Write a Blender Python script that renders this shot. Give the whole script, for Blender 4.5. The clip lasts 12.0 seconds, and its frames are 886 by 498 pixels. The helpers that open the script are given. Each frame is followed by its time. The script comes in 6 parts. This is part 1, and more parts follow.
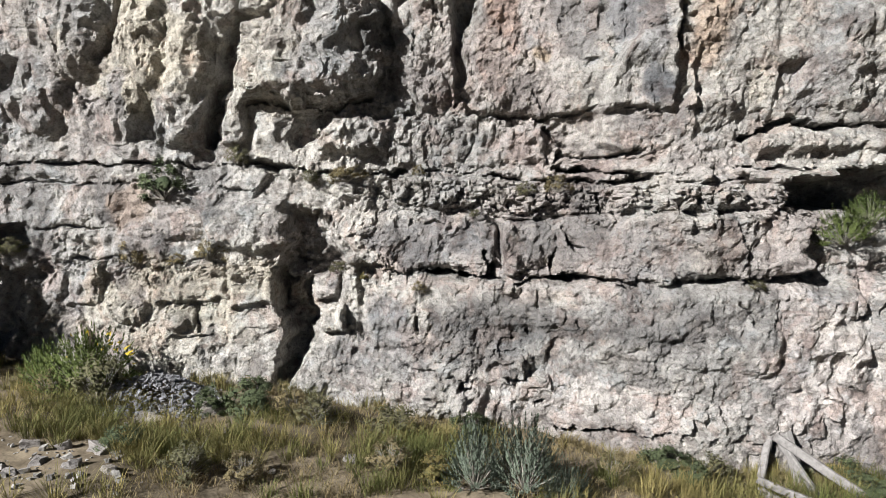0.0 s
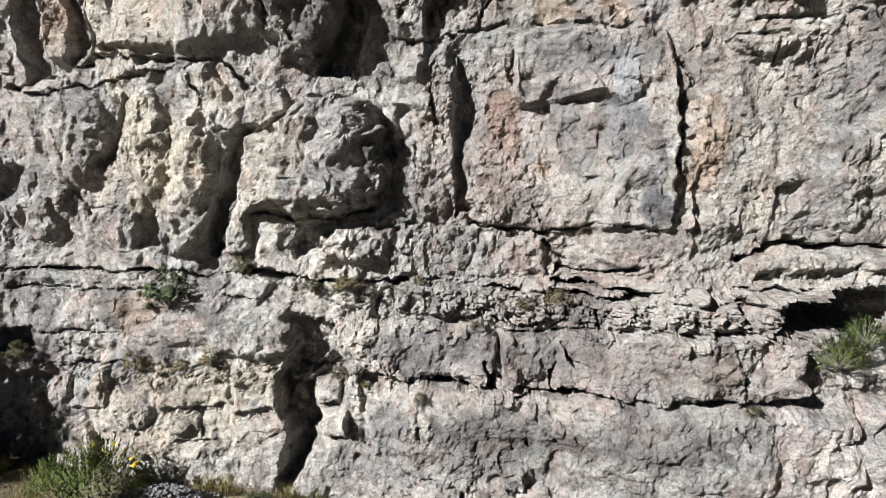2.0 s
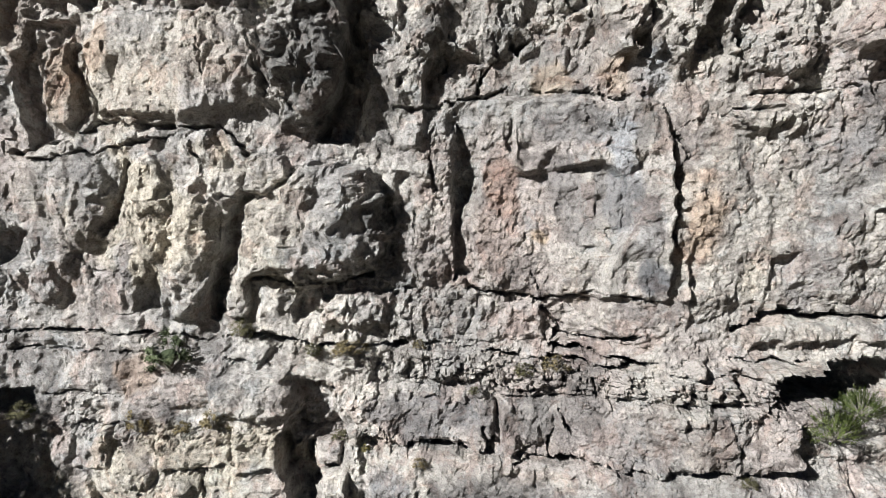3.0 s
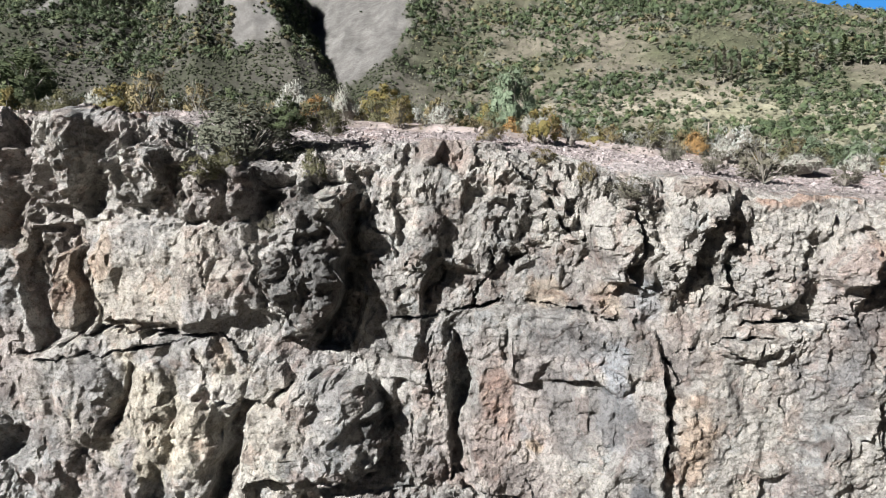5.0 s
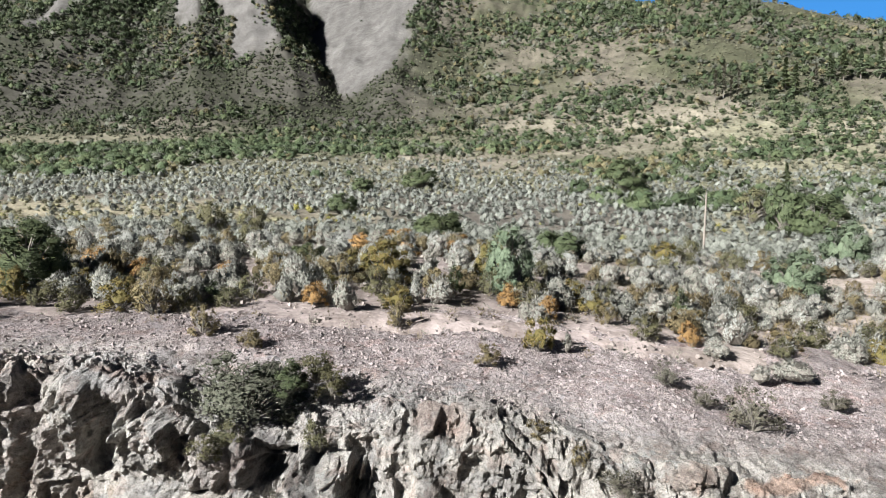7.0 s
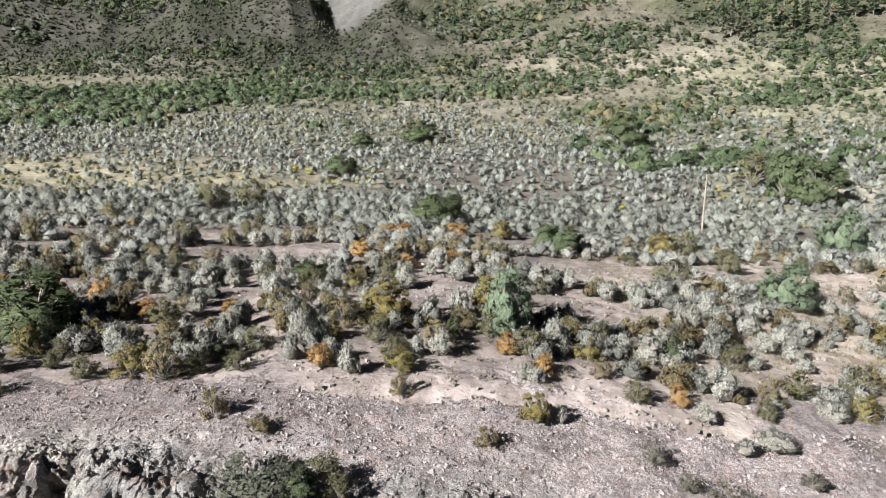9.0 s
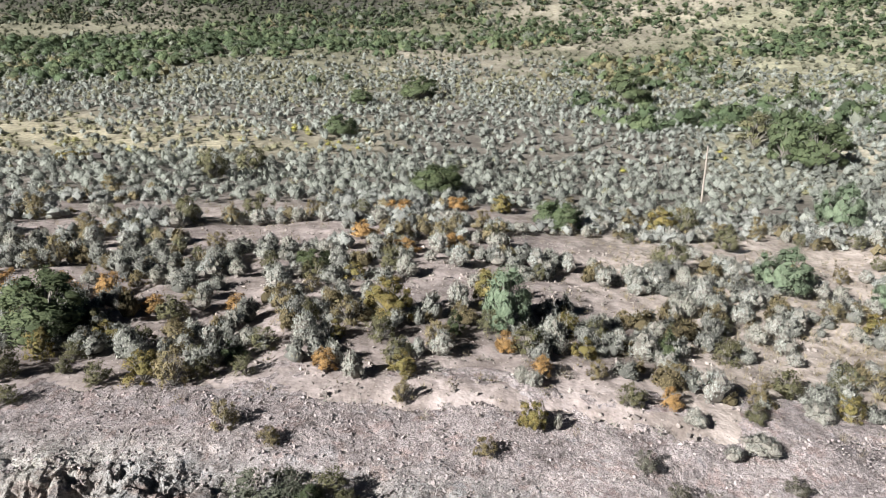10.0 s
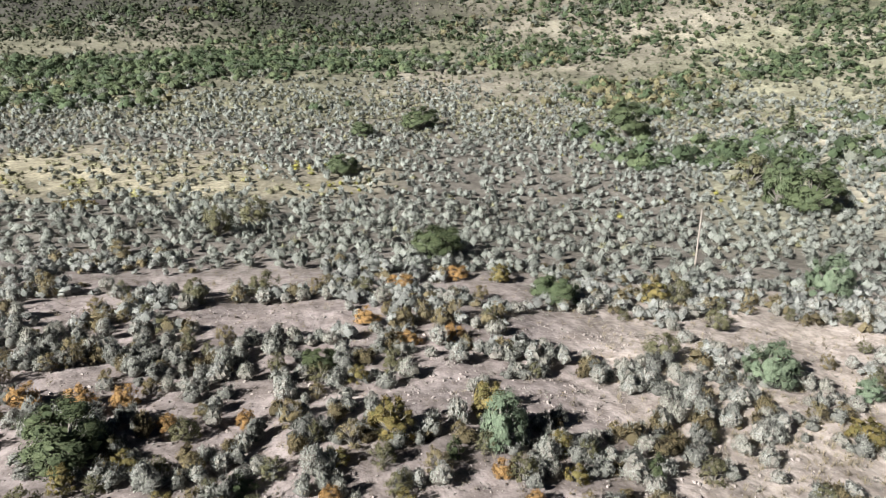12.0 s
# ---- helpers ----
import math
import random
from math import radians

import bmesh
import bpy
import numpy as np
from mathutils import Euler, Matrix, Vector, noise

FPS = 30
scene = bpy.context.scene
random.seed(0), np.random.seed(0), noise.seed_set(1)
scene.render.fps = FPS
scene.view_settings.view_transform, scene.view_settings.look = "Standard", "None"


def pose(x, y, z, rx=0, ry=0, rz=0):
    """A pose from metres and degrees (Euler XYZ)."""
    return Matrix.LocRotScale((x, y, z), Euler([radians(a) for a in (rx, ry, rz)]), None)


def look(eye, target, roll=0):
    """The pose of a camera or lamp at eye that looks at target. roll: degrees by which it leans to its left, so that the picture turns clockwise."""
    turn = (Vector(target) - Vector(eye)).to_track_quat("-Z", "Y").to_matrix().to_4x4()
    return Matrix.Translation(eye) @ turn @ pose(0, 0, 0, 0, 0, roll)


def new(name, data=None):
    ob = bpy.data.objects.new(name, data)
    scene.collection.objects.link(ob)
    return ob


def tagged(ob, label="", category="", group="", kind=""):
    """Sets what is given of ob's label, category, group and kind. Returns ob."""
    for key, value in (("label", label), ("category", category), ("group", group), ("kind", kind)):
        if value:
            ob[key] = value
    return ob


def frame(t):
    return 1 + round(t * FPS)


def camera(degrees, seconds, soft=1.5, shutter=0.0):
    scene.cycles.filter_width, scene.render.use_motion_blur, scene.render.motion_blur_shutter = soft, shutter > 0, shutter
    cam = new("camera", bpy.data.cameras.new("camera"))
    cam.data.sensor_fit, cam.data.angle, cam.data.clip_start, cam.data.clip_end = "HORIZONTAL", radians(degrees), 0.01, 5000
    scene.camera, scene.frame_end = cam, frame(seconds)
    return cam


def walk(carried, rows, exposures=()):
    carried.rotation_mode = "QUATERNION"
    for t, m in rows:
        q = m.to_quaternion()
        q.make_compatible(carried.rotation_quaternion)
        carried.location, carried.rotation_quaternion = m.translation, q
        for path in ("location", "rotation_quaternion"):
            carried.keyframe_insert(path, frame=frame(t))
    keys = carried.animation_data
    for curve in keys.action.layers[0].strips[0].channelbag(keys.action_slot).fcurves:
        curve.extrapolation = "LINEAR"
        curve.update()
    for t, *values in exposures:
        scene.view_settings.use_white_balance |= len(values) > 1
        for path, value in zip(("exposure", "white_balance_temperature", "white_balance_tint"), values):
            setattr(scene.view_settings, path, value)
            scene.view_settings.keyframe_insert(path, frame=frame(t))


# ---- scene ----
cam = camera(66.9, 12.0, soft=0.5)
METRES, EYE, TILT, LEAN, TURN = 20.0, 3.6, -4.0, 0.0, 0.0
ROWS = [
    (0.0, 0.0, 0.0, 0.0, 0.0, 0.0, -0.0),
    (0.5, -0.0001, -0.0007, 0.0166, 0.02, -0.06, -0.0),
    (1.0, -0.0006, -0.0023, 0.0418, 0.01, -0.03, -0.02),
    (1.5, -0.0008, -0.0043, 0.0666, 0.01, -0.06, -0.03),
    (2.0, -0.0009, -0.0068, 0.0904, 0.0, -0.08, -0.04),
    (2.5, -0.0005, -0.0094, 0.1161, 0.01, -0.05, -0.05),
    (4.5, 0.0015, -0.0211, 0.261, 0.02, -0.11, -0.04),
    (5.0, 0.0021, -0.0246, 0.3167, 0.01, -0.1, -0.06),
    (5.5, 0.0028, -0.0283, 0.375, 0.02, -0.09, -0.05),
    (6.0, 0.0031, -0.0323, 0.4332, -0.0, -0.1, -0.07),
    (6.5, 0.0037, -0.0364, 0.4905, 0.0, -0.1, -0.08),
    (7.0, 0.0039, -0.04, 0.5433, 0.02, -0.09, -0.11),
    (9.0, 0.0028, -0.05, 0.7098, 0.02, -5.94, -0.16),
    (9.5, 0.0024, -0.0514, 0.7486, 0.02, -10.51, -0.14),
    (10.0, 0.0018, -0.054, 0.7908, 0.02, -10.51, -0.14),
    (10.5, 0.001, -0.0585, 0.8477, 0.02, -10.5, -0.17),
    (11.0, 0.0007, -0.0624, 0.9064, 0.03, -10.49, -0.2),
    (11.5, 0.0006, -0.0661, 0.9581, 0.03, -10.47, -0.21),
    (12.0, 0.0009, -0.0687, 0.9975, 0.03, -10.45, -0.24),
]
walk(cam, [(t, pose(0, 0, EYE, TILT, LEAN, TURN) @ pose(METRES * x, METRES * y, METRES * z, 90 + pitch, roll, yaw)) for t, x, y, z, yaw, pitch, roll in ROWS])

# ---- sun and sky ----
SUN_AZ, SUN_EL = radians(42), radians(30)   # the way the light travels: right and away, downwards
LIGHT = Vector((math.cos(SUN_EL) * math.cos(SUN_AZ), math.cos(SUN_EL) * math.sin(SUN_AZ), -math.sin(SUN_EL)))
world = bpy.data.worlds.new("world")
scene.world = world
world.use_nodes = True
wn = world.node_tree.nodes
sky = wn.new("ShaderNodeTexSky")
sky.sky_type, sky.sun_disc = "NISHITA", False
sky.sun_elevation = SUN_EL
sky.sun_rotation = math.atan2(-LIGHT.x, -LIGHT.y)
sky.altitude, sky.air_density, sky.dust_density = 2200, 0.16, 0.0
world.node_tree.links.new(sky.outputs[0], wn["Background"].inputs[0])
wn["Background"].inputs[1].default_value = 0.015
sun = new("sun", bpy.data.lights.new("sun", "SUN"))
sun.data.energy, sun.data.angle, sun.data.color = 5.0, radians(0.53), (1.0, 0.98, 0.965)
sun.matrix_world = look((0, 0, 60), Vector((0, 0, 60)) + LIGHT)
scene.view_settings.exposure = 1.42

# ---- number tools ----
def rnd(ix, iy, seed):
    """Even random numbers from whole lattice numbers."""
    h = (ix.astype(np.int64) * 374761393 + iy.astype(np.int64) * 668265263 + seed * 974634777) & 0xFFFFFFFF
    h = ((h ^ (h >> 13)) * 1274126177) & 0xFFFFFFFF
    h = ((h ^ (h >> 16)) * 2246822519) & 0xFFFFFFFF
    return ((h ^ (h >> 15)) & 0xFFFFFF) / float(0x1000000)


def soft_noise(x, y, seed):
    ix, iy = np.floor(x), np.floor(y)
    fx, fy = x - ix, y - iy
    fx, fy = fx * fx * (3 - 2 * fx), fy * fy * (3 - 2 * fy)
    a, b = rnd(ix, iy, seed), rnd(ix + 1, iy, seed)
    c, d = rnd(ix, iy + 1, seed), rnd(ix + 1, iy + 1, seed)
    return (a + (b - a) * fx) * (1 - fy) + (c + (d - c) * fx) * fy - 0.5


def fbm(x, y, seed, octaves=4, gain=0.5):
    total, amp = 0 * x, 1.0
    for i in range(octaves):
        total = total + amp * soft_noise(x, y, seed + 17 * i)
        x, y, amp = x * 2.03 + 3.1, y * 2.03 - 1.7, amp * gain
    return total


def ridged(x, y, seed, octaves=4, gain=0.5):
    total, amp = 0 * x, 1.0
    for i in range(octaves):
        total = total + amp * (0.5 - 2 * np.abs(soft_noise(x, y, seed + 17 * i)))
        x, y, amp = x * 2.03 + 3.1, y * 2.03 - 1.7, amp * gain
    return total


def slabs(x, y, seed, soft):
    """Broken pieces, each with its own step and tilt: the step (-1 to 1), the tilts along x and y, all blended over a narrow edge, and the way to the edge."""
    ix, iy = np.floor(x), np.floor(y)
    first, second = [np.full(x.shape, 9.0)] + [0 * x] * 4, [np.full(x.shape, 9.0)] + [0 * x] * 4
    for i in (-1, 0, 1):
        for j in (-1, 0, 1):
            gx, gy = ix + i, iy + j
            ax, ay = x - gx - 0.1 - 0.8 * rnd(gx, gy, seed), y - gy - 0.1 - 0.8 * rnd(gx, gy, seed + 1)
            this = [np.hypot(ax, ay), ax, ay, gx, gy]
            near, next_near = this[0] < first[0], (this[0] >= first[0]) & (this[0] < second[0])
            second = [np.where(near, f, np.where(next_near, t, q)) for f, t, q in zip(first, this, second)]
            first = [np.where(near, t, f) for f, t in zip(first, this)]
    out = []
    for d, ax, ay, gx, gy in (first, second):
        out.append((2 * rnd(gx, gy, seed + 2) - 1, (rnd(gx, gy, seed + 3) - 0.5) * ax, (rnd(gx, gy, seed + 4) - 0.5) * ay))
    edge = second[0] - first[0]
    share = 0.5 * (1 - np.clip(edge / soft, 0, 1))
    return [a * (1 - share) + b * share for a, b in zip(*out)] + [edge]


def facets(x, y, seed):
    """Flat three-cornered facets that meet in sharp creases, -0.5 to 0.5."""
    x, y = x + 0.55 * soft_noise(x * 0.7, y * 0.7, seed + 5), y + 0.55 * soft_noise(x * 0.7 + 9, y * 0.7, seed + 6)
    ix, iy = np.floor(x), np.floor(y)
    fx, fy = x - ix, y - iy
    a, b, c, d = rnd(ix, iy, seed), rnd(ix + 1, iy, seed), rnd(ix, iy + 1, seed), rnd(ix + 1, iy + 1, seed)
    up = np.where(fx > fy, a + (b - a) * fx + (d - b) * fy, a + (d - c) * fx + (c - a) * fy)
    down = np.where(fx + fy < 1, a + (b - a) * fx + (c - a) * fy, d + (c - d) * (1 - fx) + (b - d) * (1 - fy))
    return np.where(rnd(ix, iy, seed + 7) < 0.5, up, down) - 0.5


def step(a, b, v):
    f = np.clip((v - a) / (b - a), 0, 1)
    return f * f * (3 - 2 * f)


# ---- mesh tools ----
def mesh_of(name, verts, faces, mat, colours=None, smooth=False, normals=None):
    """A mesh from arrays: verts (n, 3), faces (m, 3 or 4)."""
    verts, faces = np.asarray(verts, float), np.asarray(faces, np.int64)
    me = bpy.data.meshes.new(name)
    k = faces.shape[1]
    me.vertices.add(len(verts))
    me.vertices.foreach_set("co", verts.ravel())
    me.loops.add(faces.size)
    me.loops.foreach_set("vertex_index", faces.ravel().astype(np.int32))
    me.polygons.add(len(faces))
    me.polygons.foreach_set("loop_start", np.arange(0, faces.size, k, dtype=np.int32))
    me.polygons.foreach_set("use_smooth", np.full(len(faces), smooth))
    if colours is not None:
        at = me.color_attributes.new("tint", "FLOAT_COLOR", "POINT")
        at.data.foreach_set("color", np.concatenate([colours, np.ones((len(verts), 1))], 1).ravel())
    me.update(calc_edges=True)
    me.validate()
    me.materials.append(mat)
    if normals is not None:
        me.normals_split_custom_set_from_vertices(normals.tolist())
    return me


def leafy_normals(v, f, keep=0.35):
    """Faces turned outwards, and normals that follow the bush's round form, with a share of each leaf's own."""
    round_way = (v - np.array((0, 0, 0.30))) * np.array((1, 1, 0.75)) + np.array((0, 0, 0.06))
    round_way /= np.linalg.norm(round_way, axis=1, keepdims=True) + 1e-9
    own = np.cross(v[f[:, 1]] - v[f[:, 0]], v[f[:, 2]] - v[f[:, 0]])
    own /= np.linalg.norm(own, axis=1, keepdims=True) + 1e-9
    away = (own * round_way[f[:, 0]]).sum(1) < 0
    f = np.where(away[:, None], f[:, ::-1], f)
    own = np.where(away[:, None], -own, own)
    total = np.zeros_like(v)
    for i in range(f.shape[1]):
        np.add.at(total, f[:, i], own)
    total /= np.linalg.norm(total, axis=1, keepdims=True) + 1e-9
    n = (1 - keep) * round_way + keep * total
    return f, n / (np.linalg.norm(n, axis=1, keepdims=True) + 1e-9)


def grid_faces(nu, nv):
    """Faces of a sheet whose points run along u first."""
    i = np.arange(nu - 1)[None, :] + nu * np.arange(nv - 1)[:, None]
    return np.stack([i, i + 1, i + 1 + nu, i + nu], -1).reshape(-1, 4)


def part(name, me, parent=None, label=""):
    ob = new(name, me)
    if parent is not None:
        ob.parent = parent
    return tagged(ob, label=label)


def thing(name, label, category, group="", kind="", at=(0, 0, 0)):
    ob = new(name)
    ob.empty_display_size = 0.1
    ob.location = at
    return tagged(ob, label, category, group, kind)

# ---- materials ----
class Nodes:
    """Short hand for a node material."""
    def __init__(self, name):
        self.mat = bpy.data.materials.new(name)
        self.mat.use_nodes = True
        self.tree = self.mat.node_tree
        self.bsdf = self.tree.nodes["Principled BSDF"]
        self.bsdf.inputs["Roughness"].default_value = 0.9
        self.bsdf.inputs["Specular IOR Level"].default_value = 0.25

    def add(self, kind, **values):
        node = self.tree.nodes.new(kind)
        for key, value in values.items():
            node.inputs[key.replace("_", " ")].default_value = value
        return node

    def link(self, a, b):
        self.tree.links.new(a, b)

    def place(self, squash=(1, 1, 1)):
        co, mp = self.add("ShaderNodeTexCoord"), self.add("ShaderNodeMapping", Scale=squash)
        self.link(co.outputs["Object"], mp.inputs[0])
        return mp.outputs[0]

    def noise(self, scale, detail=5, rough=0.6, where=None, warp=0.0):
        n = self.add("ShaderNodeTexNoise", Scale=scale, Detail=detail, Roughness=rough, Distortion=warp)
        self.link(where if where is not None else self.place(), n.inputs["Vector"])
        return n.outputs["Fac"]

    def span(self, fac, a, b, lo=0.0, hi=1.0):
        n = self.add("ShaderNodeMapRange")
        for i, v in enumerate((a, b, lo, hi)):
            n.inputs[1 + i].default_value = v
        self.link(fac, n.inputs[0])
        return n.outputs[0]

    def mix(self, fac, a, b, blend="MIX"):
        n = self.tree.nodes.new("ShaderNodeMix")
        n.data_type, n.blend_type = "RGBA", blend
        for slot, v in ((0, fac), (6, a), (7, b)):
            if isinstance(v, (int, float)):
                n.inputs[slot].default_value = v
            elif isinstance(v, tuple):
                n.inputs[slot].default_value = (*v, 1)
            else:
                self.link(v, n.inputs[slot])
        return n.outputs[2]

    def tint(self):
        n = self.tree.nodes.new("ShaderNodeVertexColor")
        n.layer_name = "tint"
        return n.outputs[0]

    def bump(self, height, metres, strength=1.0):
        n = self.add("ShaderNodeBump", Strength=strength, Distance=metres)
        self.link(height, n.inputs["Height"])
        old = self.bsdf.inputs["Normal"].links
        if old:
            self.link(old[0].from_socket, n.inputs["Normal"])
        self.link(n.outputs[0], self.bsdf.inputs["Normal"])

    def done(self, colour):
        if isinstance(colour, tuple):
            self.bsdf.inputs["Base Color"].default_value = (*colour, 1)
        else:
            self.link(colour, self.bsdf.inputs["Base Color"])
        return self.mat


def cliff_material():
    n = Nodes("cliff_rock")
    fine = n.noise(26, 6, 0.7)
    c = n.tint()
    # crusts with torn edges: dark, rosy, blue-grey and pale, then small flecks
    for scale, lo, hi, amount, colour, seed in ((1.3, 0.53, 0.56, 0.62, (0.60, 0.60, 0.61), 0.0), (2.4, 0.54, 0.57, 0.7, (0.62, 0.59, 0.58), 7.0),
                                                (1.7, 0.55, 0.58, 0.75, (0.93, 0.83, 0.80), 13.0), (1.9, 0.58, 0.61, 0.5, (0.86, 0.94, 1.0), 29.0),
                                                (3.1, 0.55, 0.59, 0.6, (1.26, 1.24, 1.20), 19.0), (7.0, 0.58, 0.63, 0.5, (1.28, 1.23, 1.18), 23.0),
                                                (5.0, 0.545, 0.565, 0.55, (0.62, 0.60, 0.59), 41.0), (8.0, 0.56, 0.585, 0.6, (0.54, 0.53, 0.53), 31.0), (12.0, 0.57, 0.59, 0.6, (1.30, 1.26, 1.22), 43.0), (21.0, 0.56, 0.62, 0.6, (0.55, 0.54, 0.53), 37.0)):
        mp = n.add("ShaderNodeMapping", Location=(seed, seed * 1.7, -seed))
        co = n.add("ShaderNodeTexCoord")
        n.link(co.outputs["Object"], mp.inputs[0])
        c = n.mix(n.span(n.noise(scale, 12, 0.66, mp.outputs[0], 0.5), lo, hi, 0.0, amount), c, colour, "MULTIPLY")
    bed = n.noise(3.0, 5, 0.6, n.place((0.5, 0.5, 6.0)))
    c = n.mix(n.span(bed, 0.50, 0.70, 0.0, 0.35), c, (0.72, 0.70, 0.68), "MULTIPLY")
    c = n.mix(n.span(fine, 0.54, 0.66, 0.0, 0.8), c, (0.48, 0.46, 0.45), "MULTIPLY")
    speck = n.noise(52, 5, 0.7)
    c = n.mix(n.span(speck, 0.57, 0.66, 0.0, 0.6), c, (0.45, 0.44, 0.44), "MULTIPLY")
    c = n.mix(n.span(speck, 0.34, 0.44, 0.2, 0.0), c, (1.3, 1.28, 1.25), "MULTIPLY")
    c = n.mix(n.span(fine, 0.32, 0.45, 0.45, 0.0), c, (1.25, 1.18, 1.14), "MULTIPLY")
    warp = n.add("ShaderNodeVectorMath")
    n.link(n.place(), warp.inputs[0])
    bend = n.add("ShaderNodeTexNoise", Scale=9.0, Detail=3.0)
    n.link(n.place(), bend.inputs["Vector"])
    shift = n.add("ShaderNodeVectorMath")
    shift.operation = "SCALE"
    shift.inputs["Scale"].default_value = 0.12
    n.link(bend.outputs["Color"], shift.inputs[0])
    n.link(shift.outputs[0], warp.inputs[1])
    chips = n.add("ShaderNodeTexVoronoi", Scale=16.0, Randomness=1.0)
    n.link(warp.outputs[0], chips.inputs["Vector"])
    # hairline fissures, open only here and there
    for scale, seed in ((2.3, 3.0), (5.5, 11.0)):
        hair = n.tree.nodes.new("ShaderNodeTexVoronoi")
        hair.feature = "DISTANCE_TO_EDGE"
        hair.inputs["Scale"].default_value = scale
        n.link(warp.outputs[0], hair.inputs["Vector"])
        mp = n.add("ShaderNodeMapping", Location=(seed, -seed, seed))
        n.link(n.place(), mp.inputs[0])
        here = n.span(n.noise(1.6, 4, 0.6, mp.outputs[0]), 0.55, 0.64)
        line = n.span(hair.outputs["Distance"], 0.0, 0.016 * math.sqrt(scale), 1.0, 0.0)
        both = n.add("ShaderNodeMath")
        both.operation = "MULTIPLY"
        n.link(here, both.inputs[0])
        n.link(line, both.inputs[1])
        c = n.mix(n.span(both.outputs[0], 0, 1, 0, 0.4), c, (0.30, 0.29, 0.28), "MULTIPLY")
        n.bump(n.span(both.outputs[0], 0, 1, 1.0, 0.0), 0.03, 0.8)
    n.bump(chips.outputs["Distance"], 0.025, 0.6)
    # small broken faces, each a little higher or lower than the next
    for scale, deep in ((5.0, 0.05), (13.0, 0.035), (31.0, 0.018)):
        chip = n.add("ShaderNodeTexVoronoi", Scale=scale, Randomness=1.0)
        n.link(warp.outputs[0], chip.inputs["Vector"])
        n.bump(chip.outputs["Color"], deep, 0.8)
    n.bump(n.noise(11, 8, 0.71, warp=0.4), 0.10, 1.0)
    n.bump(n.noise(50, 4, 0.7), 0.014, 1.0)
    return n.done(c)


def ground_material(name, small):
    """Dirt, dry grass and gravel, tinted point by point."""
    n = Nodes(name)
    a, b = n.noise(small, 6, 0.7), n.noise(small * 5, 4, 0.7)
    c = n.mix(n.span(a, 0.40, 0.60), n.tint(), (0.60, 0.585, 0.57), "MULTIPLY")
    c = n.mix(n.span(b, 0.55, 0.7, 0, 0.6), c, (1.35, 1.32, 1.25), "MULTIPLY")
    c = n.mix(n.span(b, 0.3, 0.42, 0.6, 0), c, (0.55, 0.53, 0.5), "MULTIPLY")
    wide = n.noise(small * 0.14, 7, 0.66)
    c = n.mix(n.span(wide, 0.48, 0.58, 0, 0.55), c, (0.66, 0.65, 0.62), "MULTIPLY")
    c = n.mix(n.span(wide, 0.36, 0.44, 0.5, 0), c, (1.22, 1.2, 1.15), "MULTIPLY")
    n.bump(n.noise(small, 3, 0.6), 0.16 / small, 0.9)
    n.bump(n.noise(small * 3, 2, 0.5), 0.035 / small, 1.0)
    return n.done(c)


def leaf_material(name, colour, other, rough=0.75, tinted=False):
    """Leaves that vary from one to the next, with a little light coming through."""
    n = Nodes(name)
    geo = n.tree.nodes.new("ShaderNodeNewGeometry")
    info = n.tree.nodes.new("ShaderNodeObjectInfo")
    c = n.mix(geo.outputs["Random Per Island"], colour, other)
    c = n.mix(n.span(info.outputs["Random"], 0, 1, 0, 0.8), c, (0.78, 0.74, 0.66), "MULTIPLY")
    # dark noise painted into the leaf colour as shade between the leaves
    gap_shade = n.noise(20 if not tinted else 13, 4, 0.65)
    c = n.mix(n.span(gap_shade, 0.48, 0.66, 0, 0.40 if not tinted else 0.3), c, (0.34, 0.34, 0.31), "MULTIPLY")
    n.bump(gap_shade, 0.06 if not tinted else 0.10, 1.0)
    if tinted:
        c = n.mix(1.0, c, n.tint(), "MULTIPLY")
    n.bsdf.inputs["Roughness"].default_value = rough
    n.done(c)
    tr = n.add("ShaderNodeBsdfTranslucent")
    n.link(c, tr.inputs["Color"])
    ms = n.add("ShaderNodeMixShader", Fac=0.18)
    n.link(n.bsdf.outputs[0], ms.inputs[1])
    n.link(tr.outputs[0], ms.inputs[2])
    n.link(ms.outputs[0], n.tree.nodes["Material Output"].inputs[0])
    return n.mat


def bark_material(name, colour):
    n = Nodes(name)
    a = n.noise(40, 5, 0.7, n.place((1, 1, 0.15)))
    n.bump(a, 0.01)
    return n.done(n.mix(n.span(a, 0.35, 0.65), colour, tuple(v * 0.5 for v in colour)))


